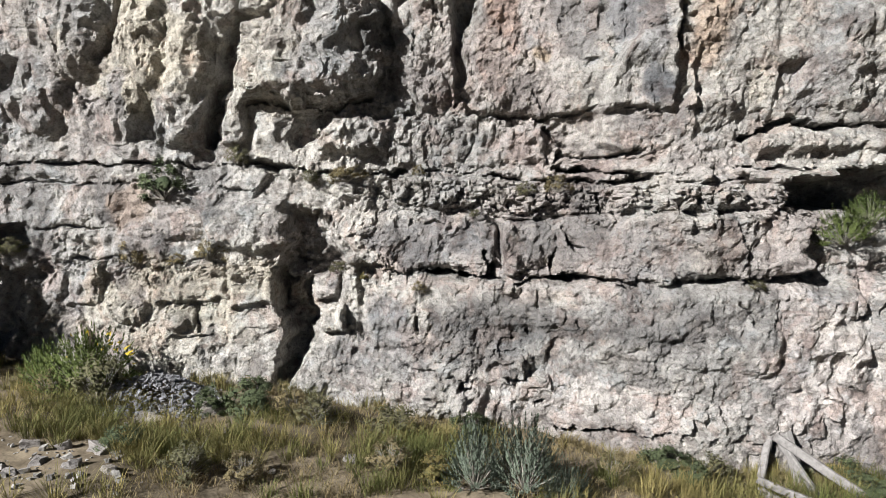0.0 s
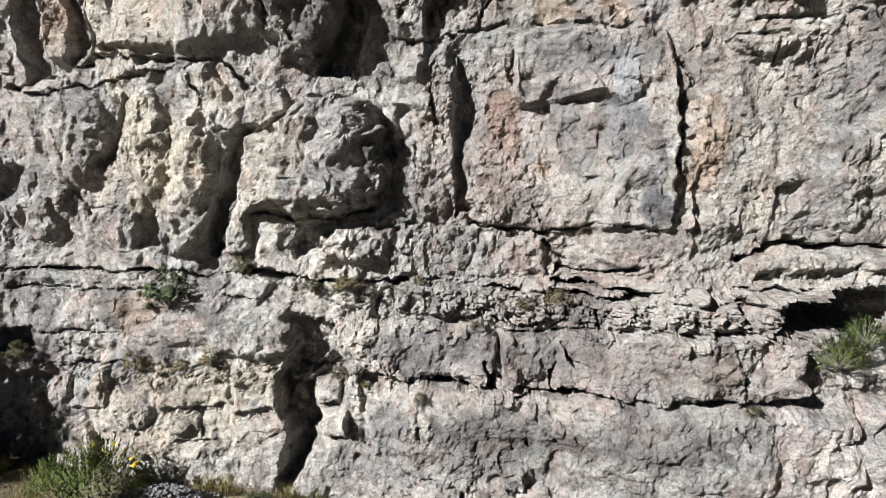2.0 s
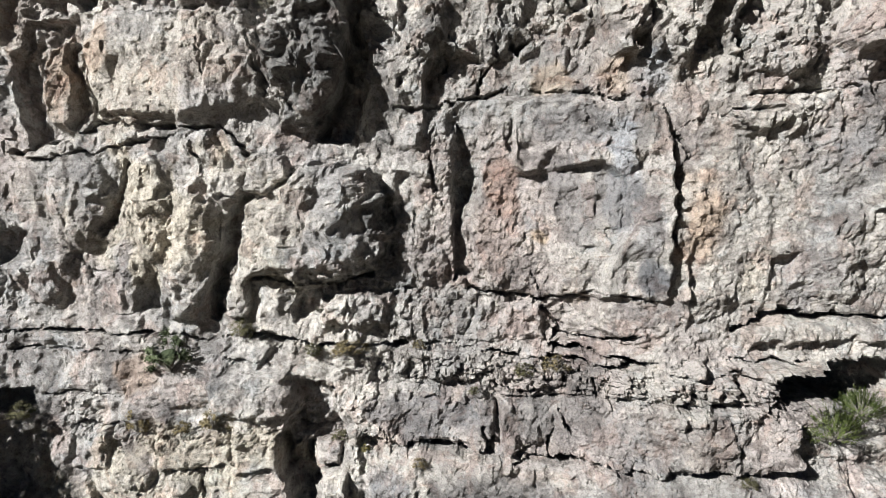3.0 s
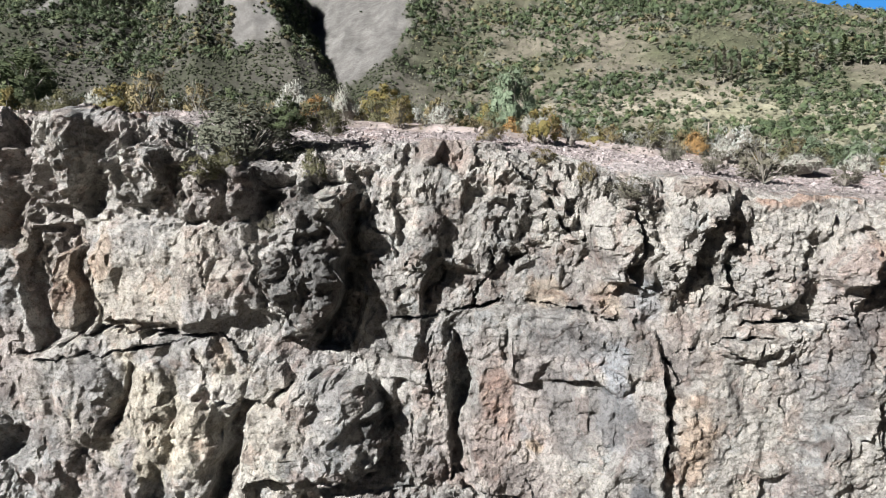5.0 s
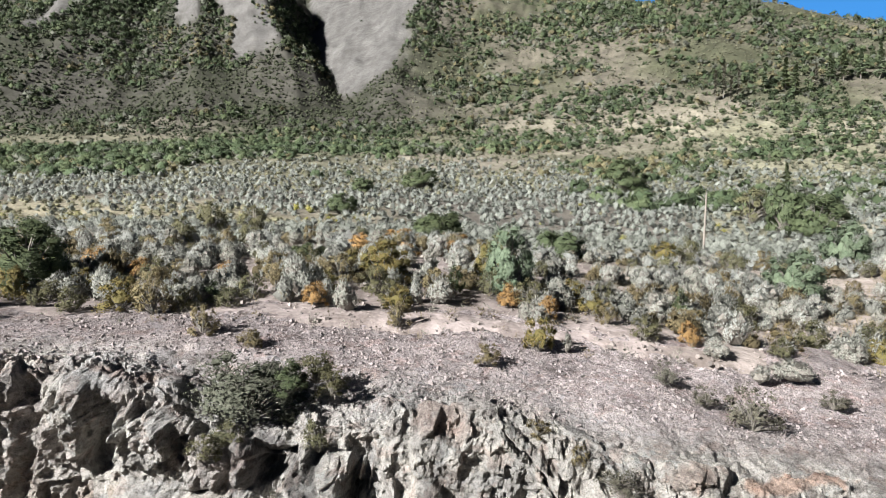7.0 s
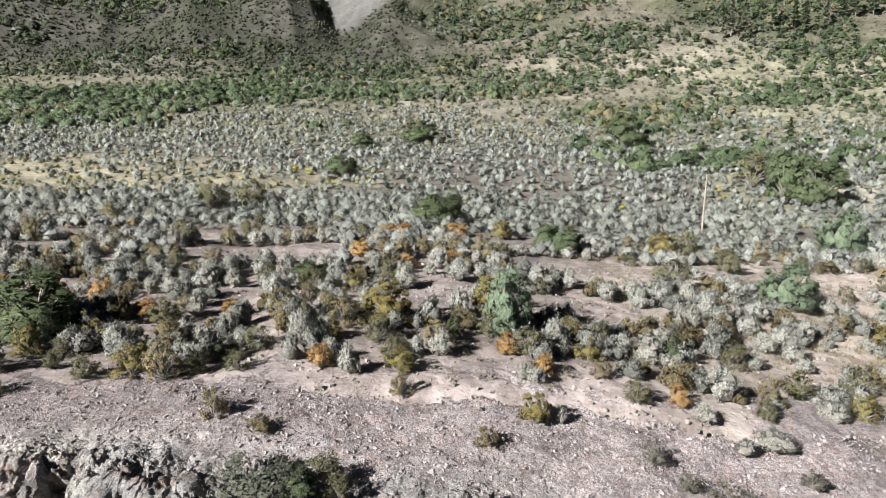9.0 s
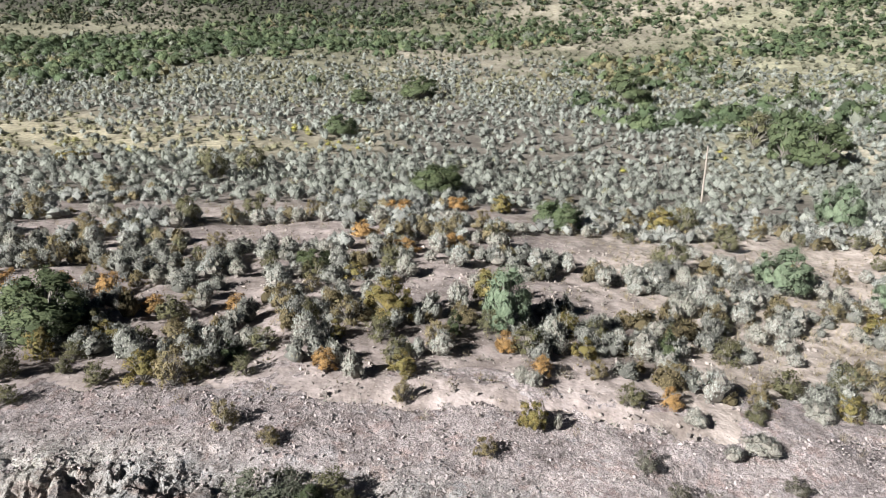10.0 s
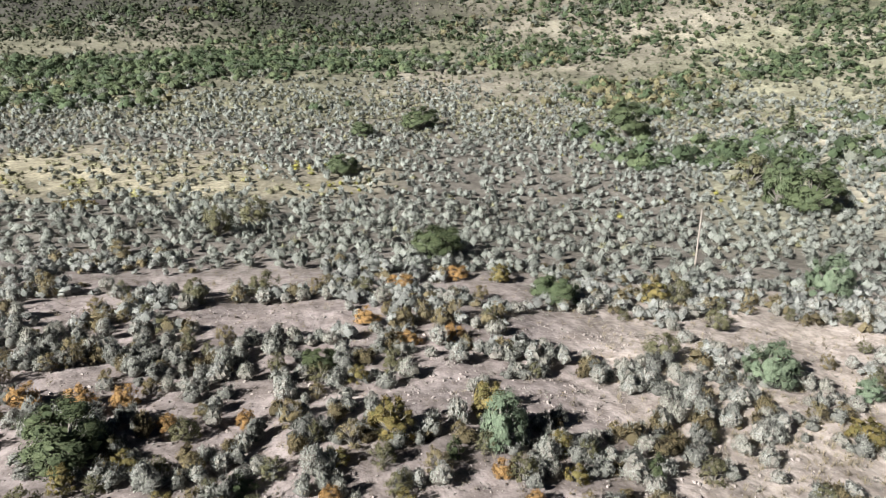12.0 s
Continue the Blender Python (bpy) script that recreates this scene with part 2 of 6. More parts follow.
ROCK = cliff_material()
SOIL = ground_material("terrace_soil", 1.6)
BASE_SOIL = ground_material("foot_soil", 3.0)
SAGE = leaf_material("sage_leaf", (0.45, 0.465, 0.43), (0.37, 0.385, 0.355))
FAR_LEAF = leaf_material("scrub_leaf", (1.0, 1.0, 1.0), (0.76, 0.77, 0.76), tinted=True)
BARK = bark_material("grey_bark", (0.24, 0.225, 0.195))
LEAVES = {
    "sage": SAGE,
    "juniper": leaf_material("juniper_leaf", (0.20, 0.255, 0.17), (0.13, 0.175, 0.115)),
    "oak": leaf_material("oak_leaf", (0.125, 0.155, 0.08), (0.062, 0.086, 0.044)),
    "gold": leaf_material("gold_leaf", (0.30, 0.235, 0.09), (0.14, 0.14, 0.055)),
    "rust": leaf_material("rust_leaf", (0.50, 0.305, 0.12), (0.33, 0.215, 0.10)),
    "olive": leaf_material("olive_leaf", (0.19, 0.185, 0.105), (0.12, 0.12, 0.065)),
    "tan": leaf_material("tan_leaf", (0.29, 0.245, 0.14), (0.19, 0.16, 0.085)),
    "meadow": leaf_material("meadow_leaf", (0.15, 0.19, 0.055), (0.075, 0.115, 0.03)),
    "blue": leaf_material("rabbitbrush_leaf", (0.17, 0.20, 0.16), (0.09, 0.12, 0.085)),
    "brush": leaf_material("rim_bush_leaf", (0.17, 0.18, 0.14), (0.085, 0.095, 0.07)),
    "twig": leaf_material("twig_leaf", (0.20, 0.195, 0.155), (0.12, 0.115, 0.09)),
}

# ---- shape of the land ----
def face_y(x, z):
    """Where the cliff's face stands."""
    y = 11.05 - 1.05 * step(1.2, 3.8, x) + 0.45 * step(-3.5, -7.5, x)
    y = y - 0.45 * step(-2.5, 0.5, x) * (1 - step(2.25, 2.6, z))
    return y - 0.25 * step(-1.0, 1.0, x) * (1 - step(3.9, 4.25, z))


def land(x, y):
    """Height of the terrace and of the hills behind it."""
    slope = 0.10 + 0.09 * step(-5, 0, x)
    z = 11.76 - 0.02 * np.clip(x, -30, 0) + slope * (np.minimum(y, 16) - 16)
    z = z + 0.34 * step(16, 25, y) - 0.45 * step(30, 46, y)
    right = np.clip(x, 0, 18) * (0.12 * (1 - step(20, 40, y)) + 0.065 * step(20, 40, y))
    z = z - right * (1 - step(50, 85, y))
    z = z + 0.105 * np.maximum(y - 60, 0) ** 1.0 * step(55, 75, y) + 0.03 * np.maximum(y - 80, 0)
    return z


def across(a, knots, values):
    """A cross-section that runs straight from knot to knot; the knots wander with the distance."""
    out = values[0] + 0 * a
    for k0, k1, v0, v1 in zip(knots[:-1], knots[1:], values[:-1], values[1:]):
        out = out + (v1 - v0) * np.clip((a - k0) / (k1 - k0), 0, 1)
    return out


def spurs(x, y):
    """Bare spurs that run down the mountain: their height and how bare they are."""
    a = x / (y + 1.0) + 0.012 * fbm(x * 0.035, y * 0.035, 5, 5, 0.6) * step(240, 300, y)
    line = lambda *bearings: np.interp(y, (225, 265, 283, 300, 318, 338, 360, 380, 460), bearings)
    crest_c = line(-0.72, -0.66, -0.63, -0.585, -0.55, -0.492, -0.46, -0.433, -0.36)
    gully_c = line(-0.46, -0.44, -0.43, -0.425, -0.42, -0.415, -0.405, -0.40, -0.37)
    crest_a = line(-0.365, -0.362, -0.360, -0.358, -0.357, -0.356, -0.355, -0.354, -0.35)
    gully_a = line(-0.310, -0.314, -0.319, -0.325, -0.330, -0.335, -0.340, -0.345, -0.345)
    crest_b = line(-0.205, -0.222, -0.235, -0.250, -0.265, -0.283, -0.298, -0.311, -0.34)
    gully_b = line(-0.145, -0.149, -0.158, -0.170, -0.178, -0.186, -0.188, -0.189, -0.20)
    edge = line(-0.10, -0.088, -0.062, -0.056, -0.053, -0.050, -0.042, -0.035, -0.02)
    high = across(a, [crest_c - 0.12, crest_c, gully_c, crest_a, gully_a, crest_b, gully_b, edge + 0.02, edge + 0.16], [0, 13, 2, 15, 8, 17, -15, 9, 0])
    high = high * np.clip((y - 225) / 85, 0, 1.5)
    # the bare strips, torn at their borders
    torn = 0.02 * fbm(x * 0.10, y * 0.05, 7, 4)
    q = a + torn
    low = y + 700 * torn
    strip = lambda left, right, foot_y: (step(-0.004, 0.004, q - left) * (1 - step(-0.004, 0.004, q - right))) * step(foot_y - 6, foot_y + 6, low)
    bare = strip(gully_a + 0.012, crest_b + 0.003, 281)
    bare = np.maximum(bare, strip(crest_a - 0.030, crest_a + 0.006, 303))
    bare = np.maximum(bare, strip(gully_b + 0.003, edge, 266))
    bare = np.maximum(bare, strip(crest_c - 0.014, crest_c + 0.010, 298))
    return high, bare


def hills(x, y):
    """The slopes from the foot of the mountain up: fans, spurs and gullies."""
    a = x / (y + 1.0)
    right = step(0.05, 0.42, a)
    base = 23.3 + 0.135 * (y - 150)
    left_z = np.interp(y, (120, 150, 198, 240, 280, 330, 380, 500, 700, 1700), (0, 1.6, 34, 48, 66, 95, 125, 200, 300, 560))
    right_z = np.interp(y, (120, 150, 190, 230, 280, 332, 370, 520, 1700), (0, 1.6, 37, 56, 83, 112, 114, 108, 150)) - 48 * np.clip(a - 0.445, 0, 0.4) * step(230, 332, y)
    rise = np.where(y < 150, 1.6 * step(120, 150, y), left_z * (1 - right) + right_z * right - base)
    rise = np.where((y >= 150) & (y < 198), 1.6 + (rise_at(198, right) - 1.6) * (np.maximum(y - 150, 0) / 48) ** 1.2, rise)
    rough = fbm(x * 0.012, y * 0.012, 9, 5) * (12 - 6 * right) + ridged(x * 0.03, y * 0.012, 12, 4) * (3 - 1.5 * right) + ridged(x * 0.09 + 0.03 * y, y * 0.03, 14, 3) * 2.2 * (1 - 0.6 * right)
    rough = rough + ridged(x * 0.30 - 0.05 * y, y * 0.045, 16, 3) * 1.4 * (1 - right) * step(235, 280, y)
    return rise + spurs(x, y)[0] + rough * np.clip((y - 150) / 160, 0, 1)


def rise_at(y, right):
    """How far the hills stand over the plain at 198 m away."""
    return 34 * (1 - right) + 41 * right - 23.3 - 0.135 * (y - 150)


def terrain(x, y):
    near = fbm(x * 0.30, y * 0.30, 3, 3) * 0.28 + fbm(x * 1.6, y * 1.6, 4, 2) * 0.07
    return land(x, y) + near * step(14, 18, y) + hills(x, y)


# ---- the cliff ----
RES, EDGE, LOW = 0.026, 9.2, -1.0
CLIFF = {}


def polyline_distance(px, pz, pts):
    best = np.full(px.shape, 99.0)
    for (ax, az), (bx, bz) in zip(pts[:-1], pts[1:]):
        ex, ez = bx - ax, bz - az
        f = np.clip(((px - ax) * ex + (pz - az) * ez) / (ex * ex + ez * ez + 1e-9), 0, 1)
        best = np.minimum(best, np.hypot(px - ax - f * ex, pz - az - f * ez))
    return best


def inside(px, pz, pts):
    flag = np.zeros(px.shape, bool)
    for (ax, az), (bx, bz) in zip(pts, pts[1:] + pts[:1]):
        cross = (az > pz) != (bz > pz)
        flag ^= cross & (px < (bx - ax) * (pz - az) / (bz - az + 1e-12) + ax)
    return flag


def window(pts, pad, fine=False):
    xs, zs = [p[0] for p in pts], [p[1] for p in pts]
    wx, wz = (CLIFF["fx"], CLIFF["fz"]) if fine else (CLIFF["wx"], CLIFF["wz"])
    c = np.flatnonzero((CLIFF["x"][0] > min(xs) - pad - 0.3) & (CLIFF["x"][0] < max(xs) + pad + 0.3))
    r = np.flatnonzero((CLIFF["s"][:, 0] > min(zs) - pad - 0.3) & (CLIFF["s"][:, 0] < max(zs) + pad + 0.3))
    if not len(c) or not len(r):
        return None
    w = np.s_[r[0]:r[-1] + 1, c[0]:c[-1] + 1]
    return w, wx[w], wz[w]


def crack(pts, wide, deep):
    """A cleft along a line: outside its width nothing changes."""
    got = window(pts, wide, True)
    if got:
        w, x, z = got
        d = polyline_distance(x, z, pts)
        wide = max(wide, 0.028)
        vary = np.clip(0.66 + 1.7 * fbm(x * 3.2, z * 3.2, 71, 4), 0.10, 1.5)
        if wide < 0.05:
            # thin cracks close up along parts of their way
            vary = vary * (0.10 + 0.90 * step(-0.16, 0.10, fbm(x * 1.3 + wide * 90, z * 1.3, 75, 3)))
        CLIFF["d"][w] -= deep * np.sqrt(vary) * np.clip(1.5 * (1 - d / (wide * vary + 0.004)), 0, 1)


def block(pts, out, edge=0.12, under=1.0):
    """A mass that stands proud of the face (out > 0) or a hollow (out < 0); edge: how far its border takes to rise."""
    got = window(pts, edge)
    if got:
        w, x, z = got
        d = polyline_distance(x, z, pts + pts[:1]) * np.where(inside(x, z, pts), 1, -1)
        d = d + (0.5 * edge + 0.03) * fbm(x * 6, z * 6, 73, 3)
        CLIFF["d"][w] += out * (1 - (1 - np.clip(d / edge, 0, 1)) ** 2)


def bulge(x0, z0, rx, rz, out):
    got = window([(x0 - rx, z0 - rz), (x0 + rx, z0 + rz)], 0.1)
    if got:
        w, x, z = got
        q = ((x - x0) / rx) ** 2 + ((z - z0) / rz) ** 2
        CLIFF["d"][w] += out * np.sqrt(np.clip(1 - q, 0, 1))


def stain_or_shading(x0, z0, rx, rz, colour, amount=0.8):
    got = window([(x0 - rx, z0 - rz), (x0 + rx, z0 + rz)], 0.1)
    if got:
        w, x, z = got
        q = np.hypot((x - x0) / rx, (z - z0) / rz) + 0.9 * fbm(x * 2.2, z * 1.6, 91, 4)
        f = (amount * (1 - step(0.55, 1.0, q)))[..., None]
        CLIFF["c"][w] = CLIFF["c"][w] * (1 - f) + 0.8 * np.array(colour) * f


def cliff_sheet(x_from, x_to, res, features):
    """The sheet runs up the face, round the rim and back over the terrace's bare edge."""
    xs = np.arange(x_from, x_to + res / 2, res)
    ss = np.concatenate([np.arange(LOW, 12.4, res), np.arange(12.4, 16.6, max(0.045, res))])
    x, s = np.meshgrid(xs, ss)
    rim = land(x, face_y(x, 10.0) + 0.6) + 0.25 * fbm(x * 0.7, 0 * x, 33, 4) - 0.75 * np.exp(-((x + 3.1) / 1.1) ** 2)
    r = 0.5
    wall = rim - r
    ang = np.clip((s - wall) / r, 0, 1.45)
    over = np.maximum(s - wall - 1.45 * r, 0)
    y = face_y(x, np.minimum(s, 9)) + r * (1 - np.cos(ang)) + over
    z = np.where(s < wall, s, wall + r * np.sin(ang))
    f = np.clip(over / 1.5, 0, 1)
    z = np.where(over > 0, z * (1 - f) + land(x, y) * f, z)
    # the lines wander so that no edge runs straight
    wx = x + 0.16 * fbm(x * 1.6, s * 1.6, 41, 3)
    wz = s + 0.10 * fbm(x * 1.6, s * 1.6, 43, 3)
    fx, fz = wx + 0.075 * fbm(x * 6, s * 6, 47, 4, 0.6), wz + 0.075 * fbm(x * 6, s * 6, 49, 4, 0.6)
    CLIFF.update(x=x, s=s, wx=wx, wz=wz, fx=fx, fz=fz, d=0 * x, c=np.zeros(x.shape + (3,)))
    top = step(-0.2, 0.5, s - wall)
    d = CLIFF["d"]
    d += 0.20 * fbm(x * 0.55, s * 0.55, 51, 3)
    amp = 1 - 0.45 * step(0.3, 1.4, over)
    rimmed = step(-2.2, -0.4, s - wall) * (1 - step(0.0, 0.6, over))
    left = (1 - step(-2.0, 0.0, x)) * step(4.0, 4.5, s)
    # the even slabs: the middle of the main wall and the lower right
    even = step(0.4, 1.0, x) * (1 - step(3.3, 3.8, x)) * step(5.0, 5.4, s) * (1 - step(8.0, 8.8, s)) + 1.5 * step(3.6, 4.4, x) * (1 - step(1.8, 2.3, s))
    # broken planes, large to small: each its own tilt and its own step
    for sx, sz, tilt, jump, seed in ((0.8, 0.7, 0.26, 0.08, 61), (2.6, 2.0, 0.42, 0.060, 63), (5.5, 4.0, 0.48, 0.036, 65), (9.0, 7.5, 0.50, 0.022, 64), (15.0, 12.0, 0.50, 0.013, 66)):
        a, b, c, edge = slabs((x + 0.35 * (wx - x)) * sx + 0.12 * fbm(x * sx, s * sz, seed + 5, 2), (s + 0.35 * (wz - s)) * sz, seed, 0.06 * sx if sx < 3 else 0.012 * sx)
        calm = (0.30 + 1.05 * step(0.0, 0.32, fbm(x * 0.8, s * 0.8, seed + 9, 4) + 0.2 * rimmed - 0.12 * even - 0.22 * (1 - step(-2.6, -1.0, x)) * (1 - step(8.2, 8.8, s)))) * (1 + 0.5 * rimmed)
        d += amp * (1 - (0.8 if sx > 8 else 0.5) * step(0.3, 1.2, over)) * calm * (1 - 0.25 * rimmed) * (jump * (1 + 0.6 * rimmed) * a + tilt * b / sx + tilt * c / sz)
    # chipped facets: upright on the left and under the rim, lying in the lower beds
    upright, lying = np.clip(0.8 * left + 0.45 * rimmed, 0, 1) * (1 - 0.5 * top), 1 - step(3.9, 4.4, s)
    for sx, sz, deep, seed, where in ((1.5, 0.6, 0.24, 161, upright), (3.6, 1.5, 0.15, 163, 0.35 + 0.65 * upright), (1.2, 3.2, 0.10, 165, lying), (3.4, 6.5, 0.05, 167, lying),
                                      (6.5, 4.4, 0.085, 169, 0.6 + 0.4 * upright), (12.0, 10.0, 0.048, 171, 0.9)):
        d += deep * facets(x * sx + 0.2 * s, s * sz - 0.15 * x, seed) * where * amp * (1 - 0.6 * step(0.3, 1.2, over)) * (0.35 + 0.9 * step(-0.15, 0.2, fbm(x * 0.7, s * 0.7, seed + 9, 4)) - 0.2 * np.minimum(even, 1))
    # the crumbled bed of small blocks under the main wall
    crumbled = np.exp(-((s - 3.72 + 0.03 * x) / 0.34) ** 2) * step(-2.0, 0.5, x) + 0.5 * np.exp(-((s - 2.5) / 0.16) ** 2)
    for sx, sz, jump, seed in ((3.2, 4.4, 0.10, 181), (7.0, 8.0, 0.05, 183)):
        a, b, c, edge = slabs(fx * sx, fz * sz, seed, 0.03 * sx)
        d += crumbled * (jump * a + 0.5 * b / sx + 0.5 * c / sz - 0.10 * np.clip(1 - edge / (0.035 * sx), 0, 1))
    # grain of the beds, upright flutes, and crumbled spots
    d += 0.022 * amp * ridged(wx * 1.0, wz * 6.0, 67, 3)
    d += 0.045 * (1 - top) * ridged(wx * 3.0, wz * 0.8, 68, 3) * np.clip(0.3 + 2 * fbm(x * 0.5, s * 0.5, 70, 2), 0, 1)
    d += 0.014 * fbm(x * 9, s * 9, 69, 3, 0.6)
    # colour of the bare stone
    wx, wz = fx, fz
    tone = fbm(wx * 0.5, wz * 0.5, 81, 4)[..., None]
    pale, grey, rosy = np.array((0.395, 0.383, 0.355)), np.array((0.27, 0.27, 0.265)), np.array((0.34, 0.31, 0.294))
    col = pale + (grey - pale) * np.clip(0.5 + 1.3 * tone, 0, 1)
    col = col * (1 + 0.26 * (1 - step(-2.0, 0.5, x)))[..., None]
    pink = np.clip(fbm(wx * 0.8, wz * 0.7, 83, 4) * 2.0, 0, 0.8)[..., None]
    col = col * (1 - pink) + rosy * pink
    dark = np.clip(fbm(wx * 1.3, wz * 0.8, 85, 5) * 3 - 0.75, 0, 0.6)[..., None]
    col = col * (1 - dark) + np.array((0.12, 0.118, 0.118)) * dark
    back = step(0.2, 2.2, over)[..., None]
    col = col * (1 - back) + np.array((0.355, 0.315, 0.312)) * (1 + 0.12 * step(0.5, 4.0, x)[..., None]) * back * (1 + 0.5 * tone)
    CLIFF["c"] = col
    if features:
        plain = CLIFF["d"].copy()
        carve()
        # what stands out or lies deep is itself broken
        moved = CLIFF["d"] - plain
        deep = np.clip(np.where(moved < 0, -moved, 0.35 * moved) / 0.3, 0, 1.2)
        a, b, c, edge = slabs(x * 3.6 + 0.2 * fbm(x * 4, s * 4, 55, 2), s * 2.6, 57, 0.25)
        CLIFF["d"] += deep * (0.050 * a + 0.22 * b + 0.20 * c)
        CLIFF["d"] += deep * (0.13 * facets(x * 2.6, s * 1.7, 58) + 0.07 * facets(x * 6.5, s * 4.5, 60))
    ny, nz = -np.cos(ang), np.sin(ang)
    d = CLIFF["d"]
    dx = 0.3 * d * fbm(x * 3, s * 3, 45, 2)
    verts = np.stack([x + dx, y + ny * d, z + nz * np.minimum(d, 0.14)], -1)
    return verts, CLIFF["c"], len(xs), ss


def build_cliff():
    cliff = thing("cliff", "tall layered limestone cliff with ledges, cracks and shadowed hollows", "cliff", kind="structure")
    verts, col, nu, ss = cliff_sheet(-EDGE, EDGE, RES, True)
    built = verts
    cuts = [0, int(np.searchsorted(ss, 2.35)), int(np.searchsorted(ss, 4.2)), int(np.searchsorted(ss, 8.6)), len(ss) - 1]
    for name, a, b in zip(("foot_bed", "ledge_bed", "main_wall", "rim_rock"), cuts[:-1], cuts[1:]):
        v = verts[a:b + 1]
        me = mesh_of(name, v.reshape(-1, 3), grid_faces(nu, v.shape[0]), ROCK, np.clip(col[a:b + 1].reshape(-1, 3), 0.01, 0.9), smooth=False)
        part(name, me, cliff)
    for x0, x1, coarse in ((-75.0, -14.0, 0.30), (-14.0, -EDGE + 0.02, 0.08), (EDGE - 0.02, 14.0, 0.08), (14.0, 75.0, 0.30)):
        v, c, n, _ = cliff_sheet(x0, x1 + 0.02, coarse, False)
        part("cliff_end", mesh_of("cliff_end", v.reshape(-1, 3), grid_faces(n, v.shape[0]), ROCK, np.clip(c.reshape(-1, 3), 0.01, 0.9)), cliff)

    CLIFF["verts"] = built


def land_colour(x, y):
    t = fbm(x * 0.25, y * 0.25, 101, 4)[..., None]
    near = (np.array((0.31, 0.268, 0.255)) * (1 - step(3, 11, x))[..., None] + np.array((0.41, 0.36, 0.325)) * step(3, 11, x)[..., None]) * (1 + 0.5 * t)
    # soil and litter of the flat, darkened for the shade between the sagebrush
    flat = np.array((0.15, 0.138, 0.12)) * (1 + 0.4 * t)
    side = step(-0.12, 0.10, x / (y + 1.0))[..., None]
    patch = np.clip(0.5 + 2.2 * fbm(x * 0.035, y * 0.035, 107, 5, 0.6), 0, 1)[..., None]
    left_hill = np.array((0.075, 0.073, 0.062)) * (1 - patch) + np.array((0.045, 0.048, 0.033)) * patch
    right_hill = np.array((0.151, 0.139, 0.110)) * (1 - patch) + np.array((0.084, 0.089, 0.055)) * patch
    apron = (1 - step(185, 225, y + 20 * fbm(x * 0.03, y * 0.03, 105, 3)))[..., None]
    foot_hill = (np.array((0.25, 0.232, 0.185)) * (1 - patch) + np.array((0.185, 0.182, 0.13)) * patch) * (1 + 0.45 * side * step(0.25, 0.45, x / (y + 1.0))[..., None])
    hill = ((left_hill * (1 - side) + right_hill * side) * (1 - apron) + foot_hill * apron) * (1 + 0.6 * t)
    beds = fbm(0.02 * x, 0.30 * y + 0.05 * x, 109, 3)[..., None]
    bare = np.array((0.135, 0.132, 0.128)) * (1 + 0.3 * t + 0.25 * beds)
    f = step(30, 50, y)[..., None]
    c = near * (1 - f) + flat * f
    f = (np.exp(-((y - 73 - 0.05 * x + 14 * fbm(x * 0.06, y * 0.06, 145, 3)) / 7.0) ** 2) * (1 - step(-14, 0, x)))[..., None]
    c = c * (1 - f) + np.array((0.33, 0.305, 0.22)) * (1 + 0.5 * t) * f
    f = step(80, 120, y + 20 * fbm(x * 0.03, y * 0.03, 103, 3) + 34 * step(0.30, 0.45, x / (y + 1.0)))[..., None]
    c = c * (1 - f) + hill * f
    f = spurs(x, y)[1][..., None]
    return np.clip(c * (1 - f) + bare * f, 0.02, 0.8)


def build_land():
    rows = 14.3 + 1600 * (np.exp(np.linspace(0, 6.2, 400)) - 1) / (math.exp(6.2) - 1)
    q = np.linspace(-1, 1, 500)
    q = 0.85 * q + 2.3 * q ** 7
    x, y = q[None, :] * (rows[:, None] + 9), np.repeat(rows[:, None], len(q), 1)
    z = terrain(x, y) - 0.25 * (1 - step(14.4, 15.6, y))
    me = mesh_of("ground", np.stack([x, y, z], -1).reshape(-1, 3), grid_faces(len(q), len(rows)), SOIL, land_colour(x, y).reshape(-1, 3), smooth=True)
    tagged(new("ground", me), "stony terrace soil rising into scrub hills and grey eroded slopes", "ground", kind="structure")
    # the ground at the foot of the cliff and behind the camera
    back = -11.9 + 1500 * (np.exp(np.linspace(0, 7.5, 170)) - 1) / (math.exp(7.5) - 1)
    q = np.linspace(-1, 1, 220)
    q = q + 4 * q ** 7
    x, y = q[None, :] * (np.abs(back[:, None] + 11.9) * 0.6 + 13), -np.repeat(back[:, None], len(q), 1)
    z = foot(x, y)
    t = fbm(x * 0.6, y * 0.6, 111, 4)[..., None]
    c = np.array((0.145, 0.12, 0.085)) * (1 + 0.6 * t)
    me = mesh_of("foot_ground", np.stack([x, y, z], -1).reshape(-1, 3), grid_faces(len(q), len(back))[:, ::-1], BASE_SOIL, np.clip(c.reshape(-1, 3), 0.02, 0.8), smooth=True)
    tagged(new("ground_below", me), "dry grassy soil strewn with stones below the cliff", "ground", kind="structure")


def foot(x, y):
    """Height of the ground below the cliff."""
    z = 0.12 - 0.085 * np.clip(x, -12, 10) * step(-10, 8, y)
    return z + 0.18 * fbm(x * 0.5, y * 0.5, 121, 4) + 0.05 * fbm(x * 3, y * 3, 123, 3)


